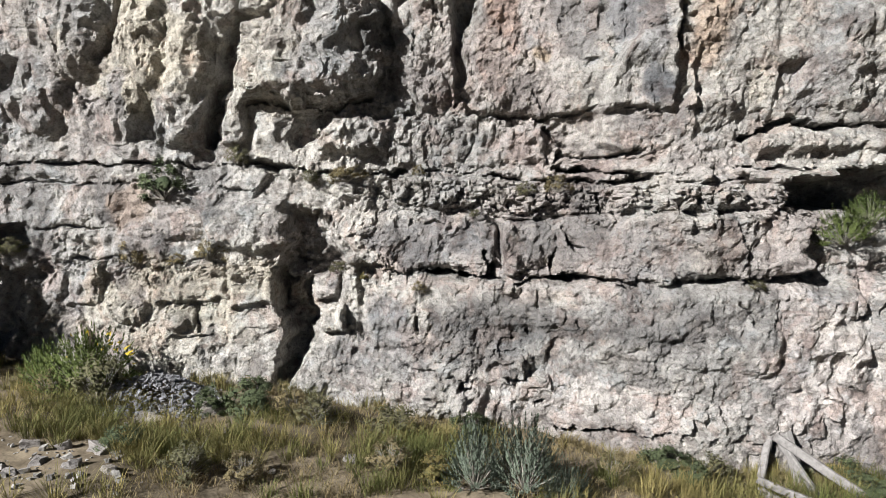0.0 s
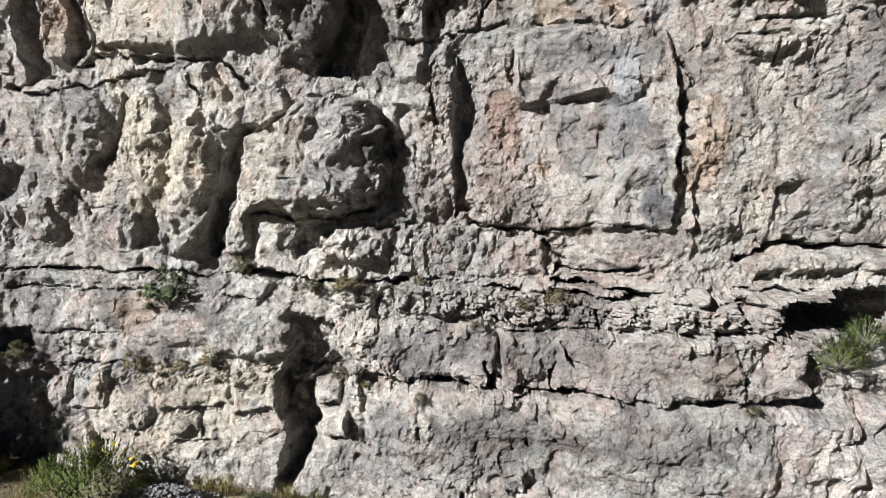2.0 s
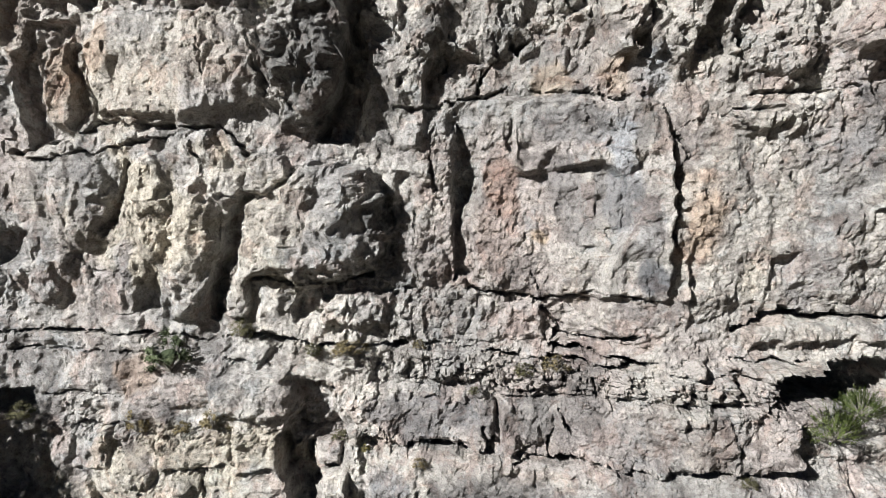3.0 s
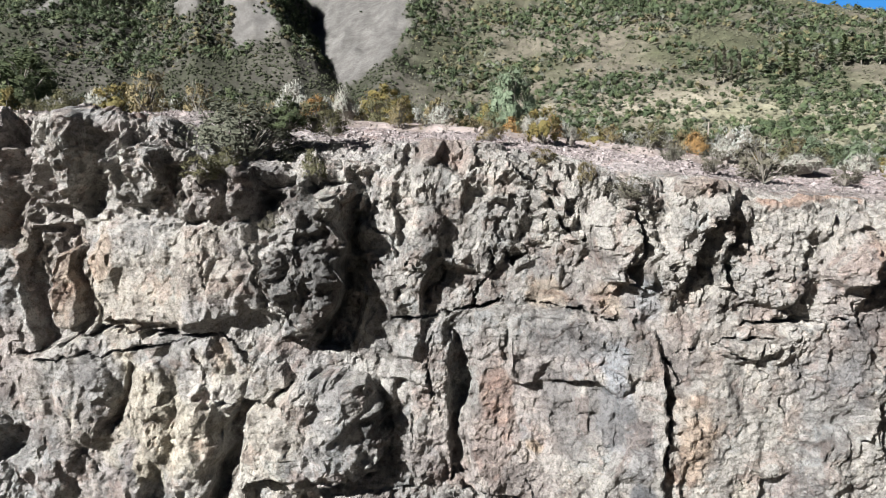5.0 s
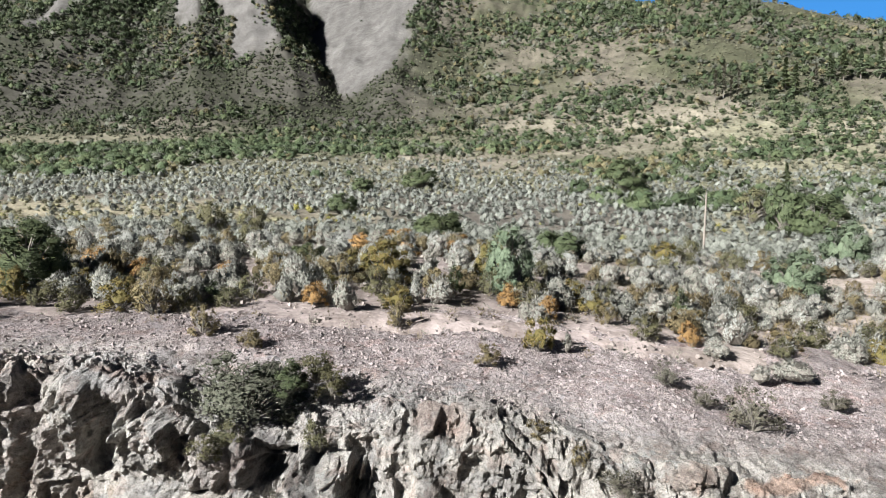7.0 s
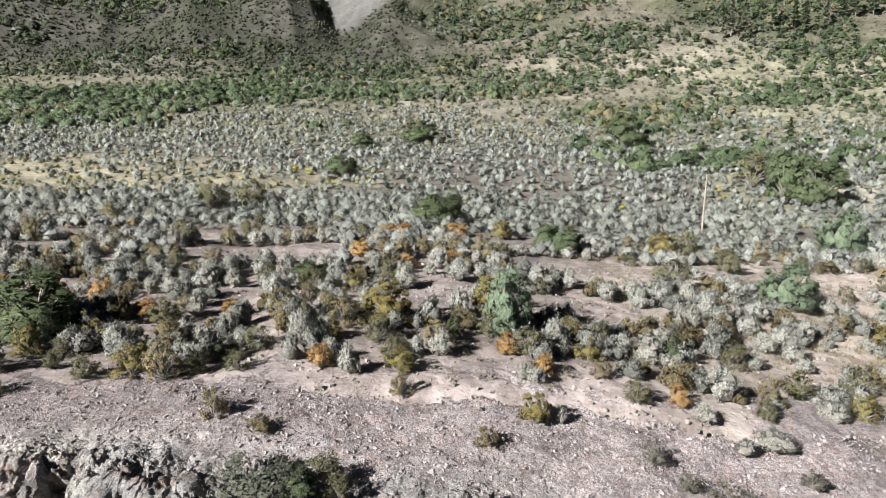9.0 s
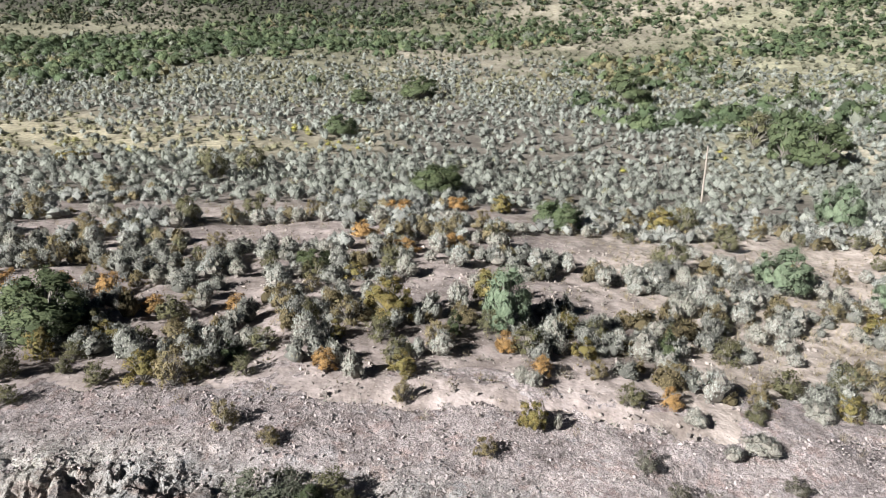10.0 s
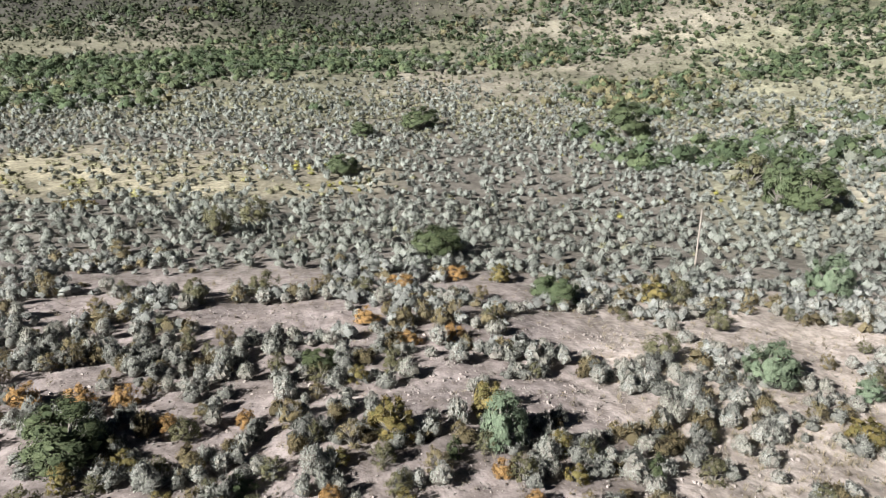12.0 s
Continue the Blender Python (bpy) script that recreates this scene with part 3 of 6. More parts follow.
def carve():
    """The ledges, masses, hollows, cracks and stains that the cliff shows, and light and shade painted on the boulder,
    in metres along and up the face.
    """
    # the left pillar of the foot and the chasm beside it
    block([(-2.62, 3.54), (-2.34, 3.56), (-1.79, 3.4), (-1.7, 2.56), (-1.7, 1.74), (-1.51, 1.37), (-2.28, 1.16), (-2.48, 0.49), (-2.87, 0.44), (-2.74, 1.44), (-2.82, 2.29), (-2.58, 2.94)], -0.36, 0.15)
    block([(-2.74, 2.56), (-2.26, 2.29), (-2.2, 1.73), (-2.33, 1.16), (-2.53, 0.4), (-2.89, 0.4), (-2.76, 1.44)], -0.45, 0.10)
    block([(-2.21, 2.38), (-1.79, 2.4), (-1.77, 1.97), (-2.17, 1.91)], 0.28, 0.08)
    block([(-2.19, 1.87), (-1.65, 1.92), (-1.59, 1.41), (-2.12, 1.37)], 0.38, 0.10)
    block([(-2.68, 2.29), (-2.31, 2.33), (-2.27, 1.91), (-2.6, 1.86)], 0.22, 0.08)
    block([(-4.0, 3.47), (-3.17, 3.65), (-2.61, 3.65), (-2.54, 3.4), (-2.62, 2.94), (-3.04, 2.75), (-3.55, 2.84), (-4.07, 2.84)], 0.20, 0.12)
    block([(-4.91, 2.6), (-3.6, 2.56), (-3.57, 2.0), (-4.83, 1.94)], 0.10, 0.06)
    block([(-3.56, 2.56), (-2.82, 2.56), (-2.73, 1.91), (-3.53, 1.86)], 0.14, 0.08)
    block([(-8.11, 3.2), (-7.14, 3.25), (-7.08, 2.81), (-8.13, 2.71)], -0.8, 0.12)
    block([(-8.34, 2.42), (-7.07, 2.57), (-6.79, 2.04), (-6.74, 1.26), (-6.7, 0.57), (-8.43, 0.56)], -0.35, 0.25)
    block([(-6.56, 2.53), (-5.73, 2.59), (-5.65, 1.87), (-6.49, 1.8)], 0.10, 0.08)
    crack([(-7.07, 2.6), (-5.52, 2.61), (-4.22, 2.65), (-3.37, 2.64), (-2.82, 2.58)], 0.026, 0.16)
    crack([(-6.94, 3.15), (-5.5, 3.13), (-4.5, 3.1)], 0.022, 0.12)
    crack([(-4.86, 2.57), (-4.91, 1.94), (-4.55, 1.43)], 0.022, 0.12)
    crack([(-6.7, 1.8), (-5.55, 1.88), (-4.24, 1.94), (-2.83, 1.86)], 0.019, 0.10)
    crack([(-6.09, 1.28), (-4.25, 1.38), (-2.84, 1.44)], 0.019, 0.08)
    crack([(-4.14, 1.91), (-4.04, 1.48)], 0.022, 0.15)
    crack([(-5.48, 2.26), (-5.4, 1.69), (-5.15, 1.41)], 0.038, 0.2)
    bulge(-5.24, 1.83, 0.35, 0.3, 0.15)
    bulge(-4.44, 1.71, 0.3, 0.25, 0.12)

    # the slot below the main wall
    crack([(-8.06, 4.19), (-6.59, 4.3), (-5.46, 4.23), (-4.08, 4.2), (-3.34, 4.24)], 0.045, 0.40)
    crack([(-3.25, 4.22), (-2.42, 4.11), (-1.69, 4.08), (-0.77, 4.09)], 0.068, 0.45)
    crack([(-0.77, 4.13), (0.15, 4.09), (0.87, 4.01), (1.57, 3.96), (2.37, 3.91), (3.1, 3.93), (3.77, 3.83), (4.51, 3.97)], 0.038, 0.35)
    crack([(1.76, 4.12), (2.55, 4.07), (3.11, 3.98), (4.06, 4.07), (5.04, 4.07), (6.68, 4.07)], 0.038, 0.40)
    block([(-0.77, 4.06), (0.86, 3.96), (2.37, 3.86), (4.18, 3.87), (4.84, 3.46), (2.38, 3.39), (0.86, 3.33), (0.6, 3.47), (-0.77, 3.63)], 0.12, 0.06)
    block([(4.95, 3.89), (5.67, 4.03), (7.07, 4.16), (7.12, 3.38), (5.33, 3.46), (4.96, 3.49)], -1.1, 0.15)
    block([(4.29, 4.05), (5.6, 4.05), (5.67, 3.92), (4.99, 3.79), (4.5, 3.86)], 0.35, 0.10)
    bulge(3.71, 3.99, 0.13, 0.13, 0.25)
    bulge(4.1, 3.75, 0.30, 0.22, 0.22)
    bulge(4.71, 3.66, 0.30, 0.22, 0.25)
    bulge(3.4, 3.62, 0.25, 0.20, 0.18)
    bulge(2.82, 3.67, 0.30, 0.20, 0.15)
    bulge(1.66, 3.67, 0.25, 0.20, 0.15)
    bulge(-0.04, 3.72, 0.30, 0.18, 0.12)
    bulge(-1.51, 3.81, 0.30, 0.14, 0.12)
    crack([(2.15, 3.8), (2.36, 3.75), (2.4, 3.45)], 0.038, 0.25)
    crack([(0.86, 3.49), (1.31, 3.42), (1.57, 3.54)], 0.038, 0.2)
    crack([(-7.5, 3.96), (-5.99, 3.91), (-4.18, 3.93), (-2.8, 3.72)], 0.022, 0.12)

    # the ledge bed
    block([(0.76, 3.33), (2.38, 3.41), (4.96, 3.45), (5.24, 3.26), (5.29, 2.6), (4.89, 2.48), (1.88, 2.41), (0.86, 2.48)], 0.30, 0.10)
    block([(-1.77, 3.47), (0.6, 3.4), (0.85, 3.22), (0.71, 2.77), (0.64, 2.54), (-0.78, 2.51), (-1.7, 2.56)], 0.18, 0.10)
    crack([(-2.44, 2.64), (-1.7, 2.56), (-0.77, 2.5), (-0.13, 2.46), (0.68, 2.43)], 0.030, 0.25)
    crack([(-0.22, 2.46), (0.67, 2.41), (1.02, 2.38), (2.66, 2.47), (4.17, 2.49), (5.15, 2.5)], 0.045, 0.45)
    crack([(0.55, 2.77), (0.69, 2.59), (0.66, 2.43)], 0.053, 0.3)
    crack([(5.23, 2.75), (6.4, 2.7)], 0.022, 0.15)
    crack([(5.4, 2.43), (6.23, 2.4)], 0.022, 0.15)
    crack([(1.95, 3.23), (2.09, 2.84)], 0.026, 0.2)
    crack([(1.79, 2.87), (1.6, 2.44)], 0.038, 0.2)
    crack([(3.41, 3.26), (3.64, 2.85)], 0.022, 0.12)
    crack([(-1.79, 3.4), (-1.7, 3.03)], 0.038, 0.2)
    crack([(-0.96, 2.98), (-0.94, 2.56)], 0.038, 0.12)
    crack([(4.19, 3.34), (4.37, 2.85), (4.2, 2.53)], 0.022, 0.12)
    bulge(5.11, 2.81, 0.22, 0.35, 0.15)
    bulge(3.96, 3.1, 0.5, 0.35, 0.10)
    bulge(1.32, 2.95, 0.5, 0.4, 0.10)

    # the foot bed
    crack([(0.28, 0.67), (0.54, 0.99), (0.84, 1.27), (1.36, 1.31), (1.47, 1.21)], 0.045, 0.35)
    crack([(0.58, 0.88), (0.45, 0.68), (0.25, 0.63)], 0.045, 0.25)
    block([(0.89, 1.21), (1.28, 1.23), (1.32, 0.85), (0.93, 0.85)], 0.16, 0.05)
    crack([(2.02, 1.84), (2.01, 1.54)], 0.045, 0.25)
    crack([(1.34, 1.67), (1.45, 1.5)], 0.038, 0.2)
    crack([(1.06, 1.49), (1.34, 1.44)], 0.038, 0.25)
    crack([(4.21, 2.18), (4.43, 1.93)], 0.034, 0.25)
    crack([(4.71, 2.18), (4.67, 1.9), (4.36, 1.71)], 0.026, 0.18)
    crack([(4.72, 1.23), (4.56, 0.99), (4.84, 0.46)], 0.030, 0.20)
    crack([(5.22, 1.78), (5.52, 2.1)], 0.030, 0.15)
    crack([(5.03, 1.63), (5.24, 1.35)], 0.030, 0.18)
    crack([(1.75, 0.03), (2.56, 0.1), (3.33, 0.23), (4.41, 0.14), (5.21, 0.1)], 0.038, 0.35)
    crack([(-1.53, 0.05), (-0.58, 0.08), (0.41, 0.15)], 0.038, 0.25)
    crack([(3.51, 1.64), (3.97, 1.67)], 0.022, 0.15)
    crack([(3.03, 1.17), (4.06, 1.16)], 0.015, 0.10)
    crack([(-1.71, 0.84), (-0.58, 0.96), (0.58, 0.77)], 0.015, 0.08)
    crack([(1.54, 0.51), (1.46, 0.45)], 0.030, 0.2)
    crack([(2.02, 0.78), (2.14, 0.78)], 0.030, 0.2)
    crack([(1.06, 0.85), (1.18, 0.69)], 0.030, 0.2)
    crack([(2.9, 0.53), (2.84, 0.23)], 0.022, 0.12)
    crack([(-1.51, 1.93), (-1.47, 1.46), (-0.77, 1.04)], 0.022, 0.10)
    crack([(-0.4, 1.79), (-0.3, 1.53)], 0.030, 0.12)
    bulge(3.74, 1.39, 0.35, 0.2, 0.10)
    bulge(4.45, 1.55, 0.35, 0.4, 0.12)
    bulge(2.74, 1.63, 0.6, 0.35, 0.12)
    bulge(1.44, 1.85, 0.8, 0.25, 0.08)
    bulge(-0.76, 1.77, 0.6, 0.6, 0.10)
    bulge(5.45, 1.86, 0.5, 0.5, 0.10)

    # the great boulder and its chimney
    block([(-4.39, 7.0), (-3.97, 6.9), (-3.78, 6.09), (-3.81, 5.18), (-4.01, 4.49), (-4.61, 4.49), (-4.62, 5.91)], 0.24, 0.22)
    block([(-3.77, 6.04), (-3.33, 6.67), (-3.04, 6.61), (-3.29, 6.22), (-3.47, 5.45), (-3.75, 4.49), (-4.03, 4.46), (-3.86, 5.27)], -0.42, 0.07)
    block([(-2.16, 7.18), (-2.6, 6.85), (-3.11, 6.45), (-3.4, 5.63), (-3.63, 4.54), (-3.23, 4.52), (-3.12, 5.25), (-2.44, 5.2), (-1.71, 5.12), (-1.08, 5.34), (-0.88, 5.91), (-0.95, 6.54), (-1.33, 7.09)], 0.26, 0.10)
    block([(-2.16, 7.18), (-2.6, 6.81), (-2.96, 6.27), (-3.12, 5.25), (-2.44, 5.2), (-1.71, 5.12), (-1.08, 5.34), (-0.88, 5.91), (-0.95, 6.54), (-1.33, 7.09)], 0.34, 0.40)
    block([(-1.37, 6.45), (-0.91, 6.54), (-0.84, 5.91), (-1.05, 5.27), (-1.34, 5.18), (-1.45, 5.54)], -0.14, 0.16)
    crack([(-3.12, 5.21), (-2.44, 5.16), (-1.71, 5.09), (-1.05, 5.31)], 0.045, 0.35)
    block([(-2.52, 5.09), (-1.71, 5.07), (-2.03, 4.61), (-2.53, 4.42), (-2.63, 4.72)], -0.32, 0.10)
    block([(-2.08, 4.79), (-1.34, 5.04), (-0.88, 5.0), (-0.89, 4.44), (-2.09, 4.42)], 0.20, 0.16)
    crack([(-0.88, 6.54), (-0.79, 5.82), (-0.88, 5.18)], 0.045, 0.30)
    block([(-3.24, 7.33), (-2.55, 7.3), (-2.51, 6.9), (-2.88, 6.58), (-3.24, 6.67)], 0.26, 0.10)
    block([(-3.87, 7.03), (-3.23, 6.99), (-3.24, 6.49), (-3.66, 6.36), (-3.88, 6.63)], 0.14, 0.10)
    crack([(-3.77, 6.54), (-3.15, 6.56)], 0.04, 0.2)

    # left bulges under the great wall
    block([(-5.18, 7.13), (-5.36, 6.52), (-5.75, 5.88), (-5.89, 5.98), (-5.58, 6.66), (-5.36, 7.19)], -0.24, 0.06)
    bulge(-6.21, 6.49, 0.55, 0.85, 0.26)
    bulge(-4.9, 6.37, 0.40, 0.95, 0.22)
    bulge(-6.91, 5.47, 0.6, 0.7, 0.16)
    bulge(-5.44, 5.18, 0.5, 0.6, 0.18)
    block([(-5.21, 5.13), (-4.78, 5.27), (-4.75, 4.58), (-5.36, 4.55)], -0.26, 0.12)
    block([(-7.86, 6.06), (-7.09, 6.04), (-7.03, 5.47), (-7.89, 5.38)], -0.28, 0.10)
    crack([(-6.48, 6.59), (-6.31, 5.89)], 0.045, 0.22)
    crack([(-6.38, 5.61), (-6.15, 5.37), (-6.06, 5.18)], 0.05, 0.22)
    crack([(-7.42, 7.27), (-6.63, 7.22), (-5.92, 7.33), (-5.0, 7.54), (-4.42, 7.62), (-3.85, 7.68)], 0.04, 0.30)
    crack([(-4.32, 7.62), (-4.01, 7.17), (-3.95, 6.9)], 0.04, 0.25)
    crack([(-7.32, 5.33), (-6.51, 5.36), (-5.9, 5.3), (-4.98, 5.25)], 0.022, 0.12)

    # left hollows high on the wall
    block([(-6.85, 11.42), (-6.18, 11.51), (-5.94, 11.13), (-6.02, 10.48), (-6.25, 9.81), (-6.82, 9.86), (-6.98, 10.67)], 0.30, 0.08)
    block([(-5.94, 11.18), (-5.48, 11.08), (-5.45, 10.47), (-5.63, 9.81), (-6.10, 9.62), (-6.20, 9.81), (-5.98, 10.48)], -0.38, 0.08)
    block([(-7.47, 10.67), (-7.08, 10.77), (-6.97, 9.91), (-7.35, 9.13), (-7.54, 9.13)], -0.16, 0.12)
    block([(-7.36, 8.84), (-6.93, 9.57), (-6.21, 9.53), (-6.12, 9.14), (-5.88, 7.99), (-6.29, 7.59), (-7.03, 7.37), (-7.15, 7.96)], -0.34, 0.10)
    block([(-6.70, 9.04), (-6.25, 9.14), (-6.15, 8.37), (-6.34, 7.69), (-6.69, 7.68)], 0.42, 0.10)
    block([(-6.02, 9.10), (-5.48, 9.63), (-4.47, 9.54), (-3.15, 9.63), (-2.88, 8.80), (-2.99, 8.04), (-4.23, 7.89), (-5.65, 7.85), (-5.86, 8.38)], 0.22, 0.10)
    block([(-5.39, 10.61), (-4.88, 10.93), (-4.44, 10.74), (-4.50, 10.19), (-4.97, 9.77), (-5.37, 9.91)], 0.32, 0.10)
    block([(-4.36, 10.19), (-4.01, 10.46), (-3.60, 10.19), (-3.66, 9.59), (-4.18, 9.63)], 0.22, 0.08)
    block([(-3.55, 10.46), (-3.31, 10.60), (-3.13, 10.37), (-3.19, 9.73), (-3.47, 9.68)], 0.25, 0.07)
    block([(-3.13, 10.46), (-2.40, 10.33), (-2.17, 9.91), (-2.73, 9.77), (-3.06, 9.59), (-3.16, 10.00)], -0.45, 0.10)
    block([(-4.44, 10.56), (-4.15, 10.56), (-4.27, 10.00), (-4.41, 10.10)], -0.35, 0.06)
    block([(-7.43, 11.57), (-6.89, 11.47), (-7.02, 10.91), (-7.47, 10.81)], -0.30, 0.10)
    block([(-2.03, 10.05), (-1.43, 10.14), (-1.29, 9.78), (-1.66, 9.68), (-1.99, 9.73)], 0.25, 0.08)
    block([(-2.21, 10.19), (-1.98, 10.46), (-1.47, 10.28), (-2.03, 10.05)], -0.30, 0.10)
    crack([(-7.23, 7.29), (-6.50, 7.55), (-5.76, 7.80), (-4.53, 7.76), (-3.66, 7.66), (-3.19, 7.28)], 0.055, 0.40)
    crack([(-6.02, 9.10), (-5.86, 8.38), (-5.86, 7.85)], 0.050, 0.30)
    crack([(-3.86, 9.08), (-3.81, 8.42)], 0.030, 0.15)
    crack([(-3.11, 9.17), (-2.94, 8.42)], 0.045, 0.25)
    crack([(-3.83, 8.84), (-3.82, 8.46)], 0.019, 0.10)
    crack([(-4.73, 8.43), (-4.79, 7.95)], 0.022, 0.15)

    # the dark hanging mass
    block([(-2.59, 10.14), (-1.66, 10.34), (-1.29, 10.02), (-1.29, 9.22), (-1.58, 8.46), (-1.77, 7.98), (-2.25, 7.55), (-2.58, 7.69), (-2.92, 8.07), (-2.96, 8.93), (-2.83, 9.59)], 0.6, 0.35)
    block([(-1.68, 9.97), (-1.36, 10.06), (-1.29, 9.6), (-1.16, 8.84), (-1.38, 7.88), (-1.5, 7.48), (-2.25, 7.45), (-1.97, 7.74), (-1.63, 8.46), (-1.55, 9.22)], -0.55, 0.10)
    block([(-2.98, 9.22), (-2.81, 9.22), (-2.71, 8.46), (-2.9, 8.36)], -0.4, 0.08)
    bulge(-2.04, 8.93, 0.35, 0.5, 0.2)
    bulge(-2.43, 8.46, 0.25, 0.3, 0.15)
    bulge(-1.96, 8.27, 0.25, 0.3, 0.15)
    crack([(-1.66, 10.2), (-1.62, 9.6)], 0.045, 0.25)
    crack([(-3.03, 8.93), (-2.9, 8.27), (-2.43, 7.98)], 0.053, 0.35)

    # the main wall
    block([(0.2, 7.95), (0.48, 7.41), (0.61, 6.91), (0.34, 6.18), (0.49, 5.24), (0.21, 5.12), (0.13, 6.45)], -0.36, 0.09)
    block([(0.54, 8.17), (2.39, 8.16), (3.35, 7.97), (3.52, 7.23), (3.52, 5.82), (3.46, 5.07), (1.52, 4.91), (0.55, 5.05), (0.48, 6.18), (0.64, 6.91)], 0.20, 0.10)
    block([(-0.64, 7.81), (0.13, 7.99), (0.18, 6.45), (0.14, 5.16), (-0.51, 5.16), (-0.56, 6.45)], 0.14, 0.15)
    crack([(-0.56, 6.45), (-0.47, 5.72)], 0.038, 0.2)
    crack([(-0.14, 7.9), (-0.23, 7.18), (-0.1, 6.45)], 0.030, 0.2)
    crack([(-0.87, 8.04), (-0.23, 7.99), (0.68, 8.24), (1.04, 8.35), (2.39, 8.2), (2.84, 8.07)], 0.038, 0.28)
    crack([(3.55, 7.64), (3.67, 7.23), (3.64, 6.75), (3.53, 6.75)], 0.038, 0.30)
    crack([(3.55, 6.72), (3.59, 6.41), (3.52, 6.03), (3.58, 5.82)], 0.038, 0.35)
    crack([(3.4, 7.5), (3.74, 7.7), (4.17, 7.86)], 0.022, 0.20)
    crack([(4.23, 7.81), (4.64, 7.88), (5.01, 7.89), (5.15, 7.59), (4.57, 7.59), (4.27, 7.8)], 0.026, 0.18)
    bulge(4.69, 7.73, 0.45, 0.16, 0.15)
    crack([(4.96, 8.14), (5.62, 8.17), (6.42, 8.14)], 0.022, 0.15)
    crack([(4.3, 5.59), (4.64, 5.62), (5.13, 5.76), (5.33, 5.91)], 0.038, 0.25)
    crack([(5.29, 6.98), (5.36, 6.41), (5.21, 5.91)], 0.038, 0.15)
    crack([(4.15, 5.24), (4.48, 5.32), (4.56, 5.45)], 0.038, 0.22)
    crack([(-0.79, 5.05), (-0.05, 5.01), (0.51, 5.02), (1.52, 4.91), (2.28, 5.05), (2.89, 5.06), (3.46, 5.03)], 0.034, 0.25)
    crack([(3.0, 7.42), (3.14, 7.46), (3.44, 7.4)], 0.019, 0.10)
    crack([(1.43, 5.35), (1.48, 5.07)], 0.022, 0.15)
    crack([(1.09, 7.81), (1.05, 7.36)], 0.026, 0.12)
    crack([(4.42, 4.55), (4.84, 4.69), (5.17, 4.82), (5.51, 4.75), (6.85, 4.74)], 0.053, 0.40)
    block([(4.5, 4.56), (5.17, 4.73), (6.86, 4.65), (6.87, 4.35), (4.59, 4.35)], 0.18, 0.10)
    crack([(5.5, 4.99), (6.0, 5.03), (6.56, 5.24)], 0.038, 0.25)
    crack([(5.95, 6.16), (5.92, 5.91), (6.29, 5.99)], 0.030, 0.2)
    crack([(6.33, 5.24), (6.43, 5.58)], 0.038, 0.2)
    block([(0.51, 4.88), (1.61, 4.8), (1.71, 4.2), (0.51, 4.18)], 0.12, 0.12)
    crack([(1.88, 4.35), (2.45, 4.26), (3.13, 4.37), (3.27, 4.72)], 0.038, 0.25)
    crack([(1.61, 4.8), (1.96, 4.45), (1.83, 4.21)], 0.030, 0.18)
    bulge(2.67, 4.59, 0.7, 0.35, 0.14)
    bulge(3.9, 4.99, 0.4, 0.3, 0.10)
    bulge(5.82, 5.41, 0.6, 0.5, 0.18)

    # below the rim
    crack([(2.69, 10.13), (2.81, 9.87), (3.04, 9.8), (3.03, 9.37), (2.85, 9.48)], 0.053, 0.25)
    block([(2.88, 9.02), (3.12, 9.06), (3.19, 8.68), (2.97, 8.61)], -0.45, 0.08)
    crack([(3.11, 9.72), (3.09, 9.02)], 0.038, 0.25)
    block([(4.39, 9.7), (4.58, 9.66), (4.57, 9.32), (4.42, 9.19), (4.38, 9.4)], -0.4, 0.07)
    block([(4.39, 9.06), (4.52, 8.98), (4.51, 8.55), (4.36, 8.63)], -0.3, 0.07)
    bulge(4.16, 9.49, 0.35, 0.5, 0.22)
    bulge(5.04, 8.72, 0.5, 0.4, 0.2)
    bulge(2.74, 9.43, 0.4, 0.5, 0.15)
    crack([(5.28, 9.06), (5.54, 8.72), (5.47, 8.37)], 0.030, 0.2)
    crack([(6.0, 10.09), (6.09, 9.83), (6.11, 9.75)], 0.038, 0.3)
    block([(6.23, 9.54), (6.4, 9.49), (6.55, 9.06), (6.38, 9.15)], -0.35, 0.08)
    bulge(6.22, 8.89, 0.4, 0.5, 0.2)
    block([(1.07, 9.22), (1.19, 9.03), (1.46, 9.09), (1.24, 8.84), (1.07, 8.94)], -0.4, 0.06)
    crack([(0.76, 10.86), (1.31, 10.35), (1.68, 10.07), (2.07, 9.41)], 0.030, 0.25)
    block([(0.8, 10.81), (1.27, 10.62), (2.02, 10.09), (2.15, 9.55), (1.94, 9.44), (1.41, 10.07), (0.94, 10.35)], 0.25, 0.10)
    crack([(2.02, 9.45), (2.43, 9.21), (2.36, 8.84)], 0.030, 0.25)
    crack([(0.2, 8.94), (0.49, 8.46), (0.86, 8.84), (0.76, 9.22)], 0.045, 0.25)
    crack([(0.11, 9.22), (-0.08, 8.46)], 0.045, 0.25)
    crack([(-0.55, 8.94), (-0.36, 8.84), (-0.74, 8.36)], 0.038, 0.2)
    crack([(0.58, 8.65), (0.53, 8.27)], 0.030, 0.2)
    crack([(-1.29, 10.06), (-1.1, 9.6), (-0.73, 9.31)], 0.030, 0.2)
    bulge(-0.36, 9.41, 0.5, 0.6, 0.15)
    bulge(1.14, 9.6, 0.6, 0.5, 0.15)
    crack([(3.56, 10.17), (4.32, 10.0), (4.48, 10.0)], 0.038, 0.2)
    block([(3.56, 10.25), (4.39, 10.3), (4.44, 10.0), (3.65, 10.0)], 0.15, 0.06)
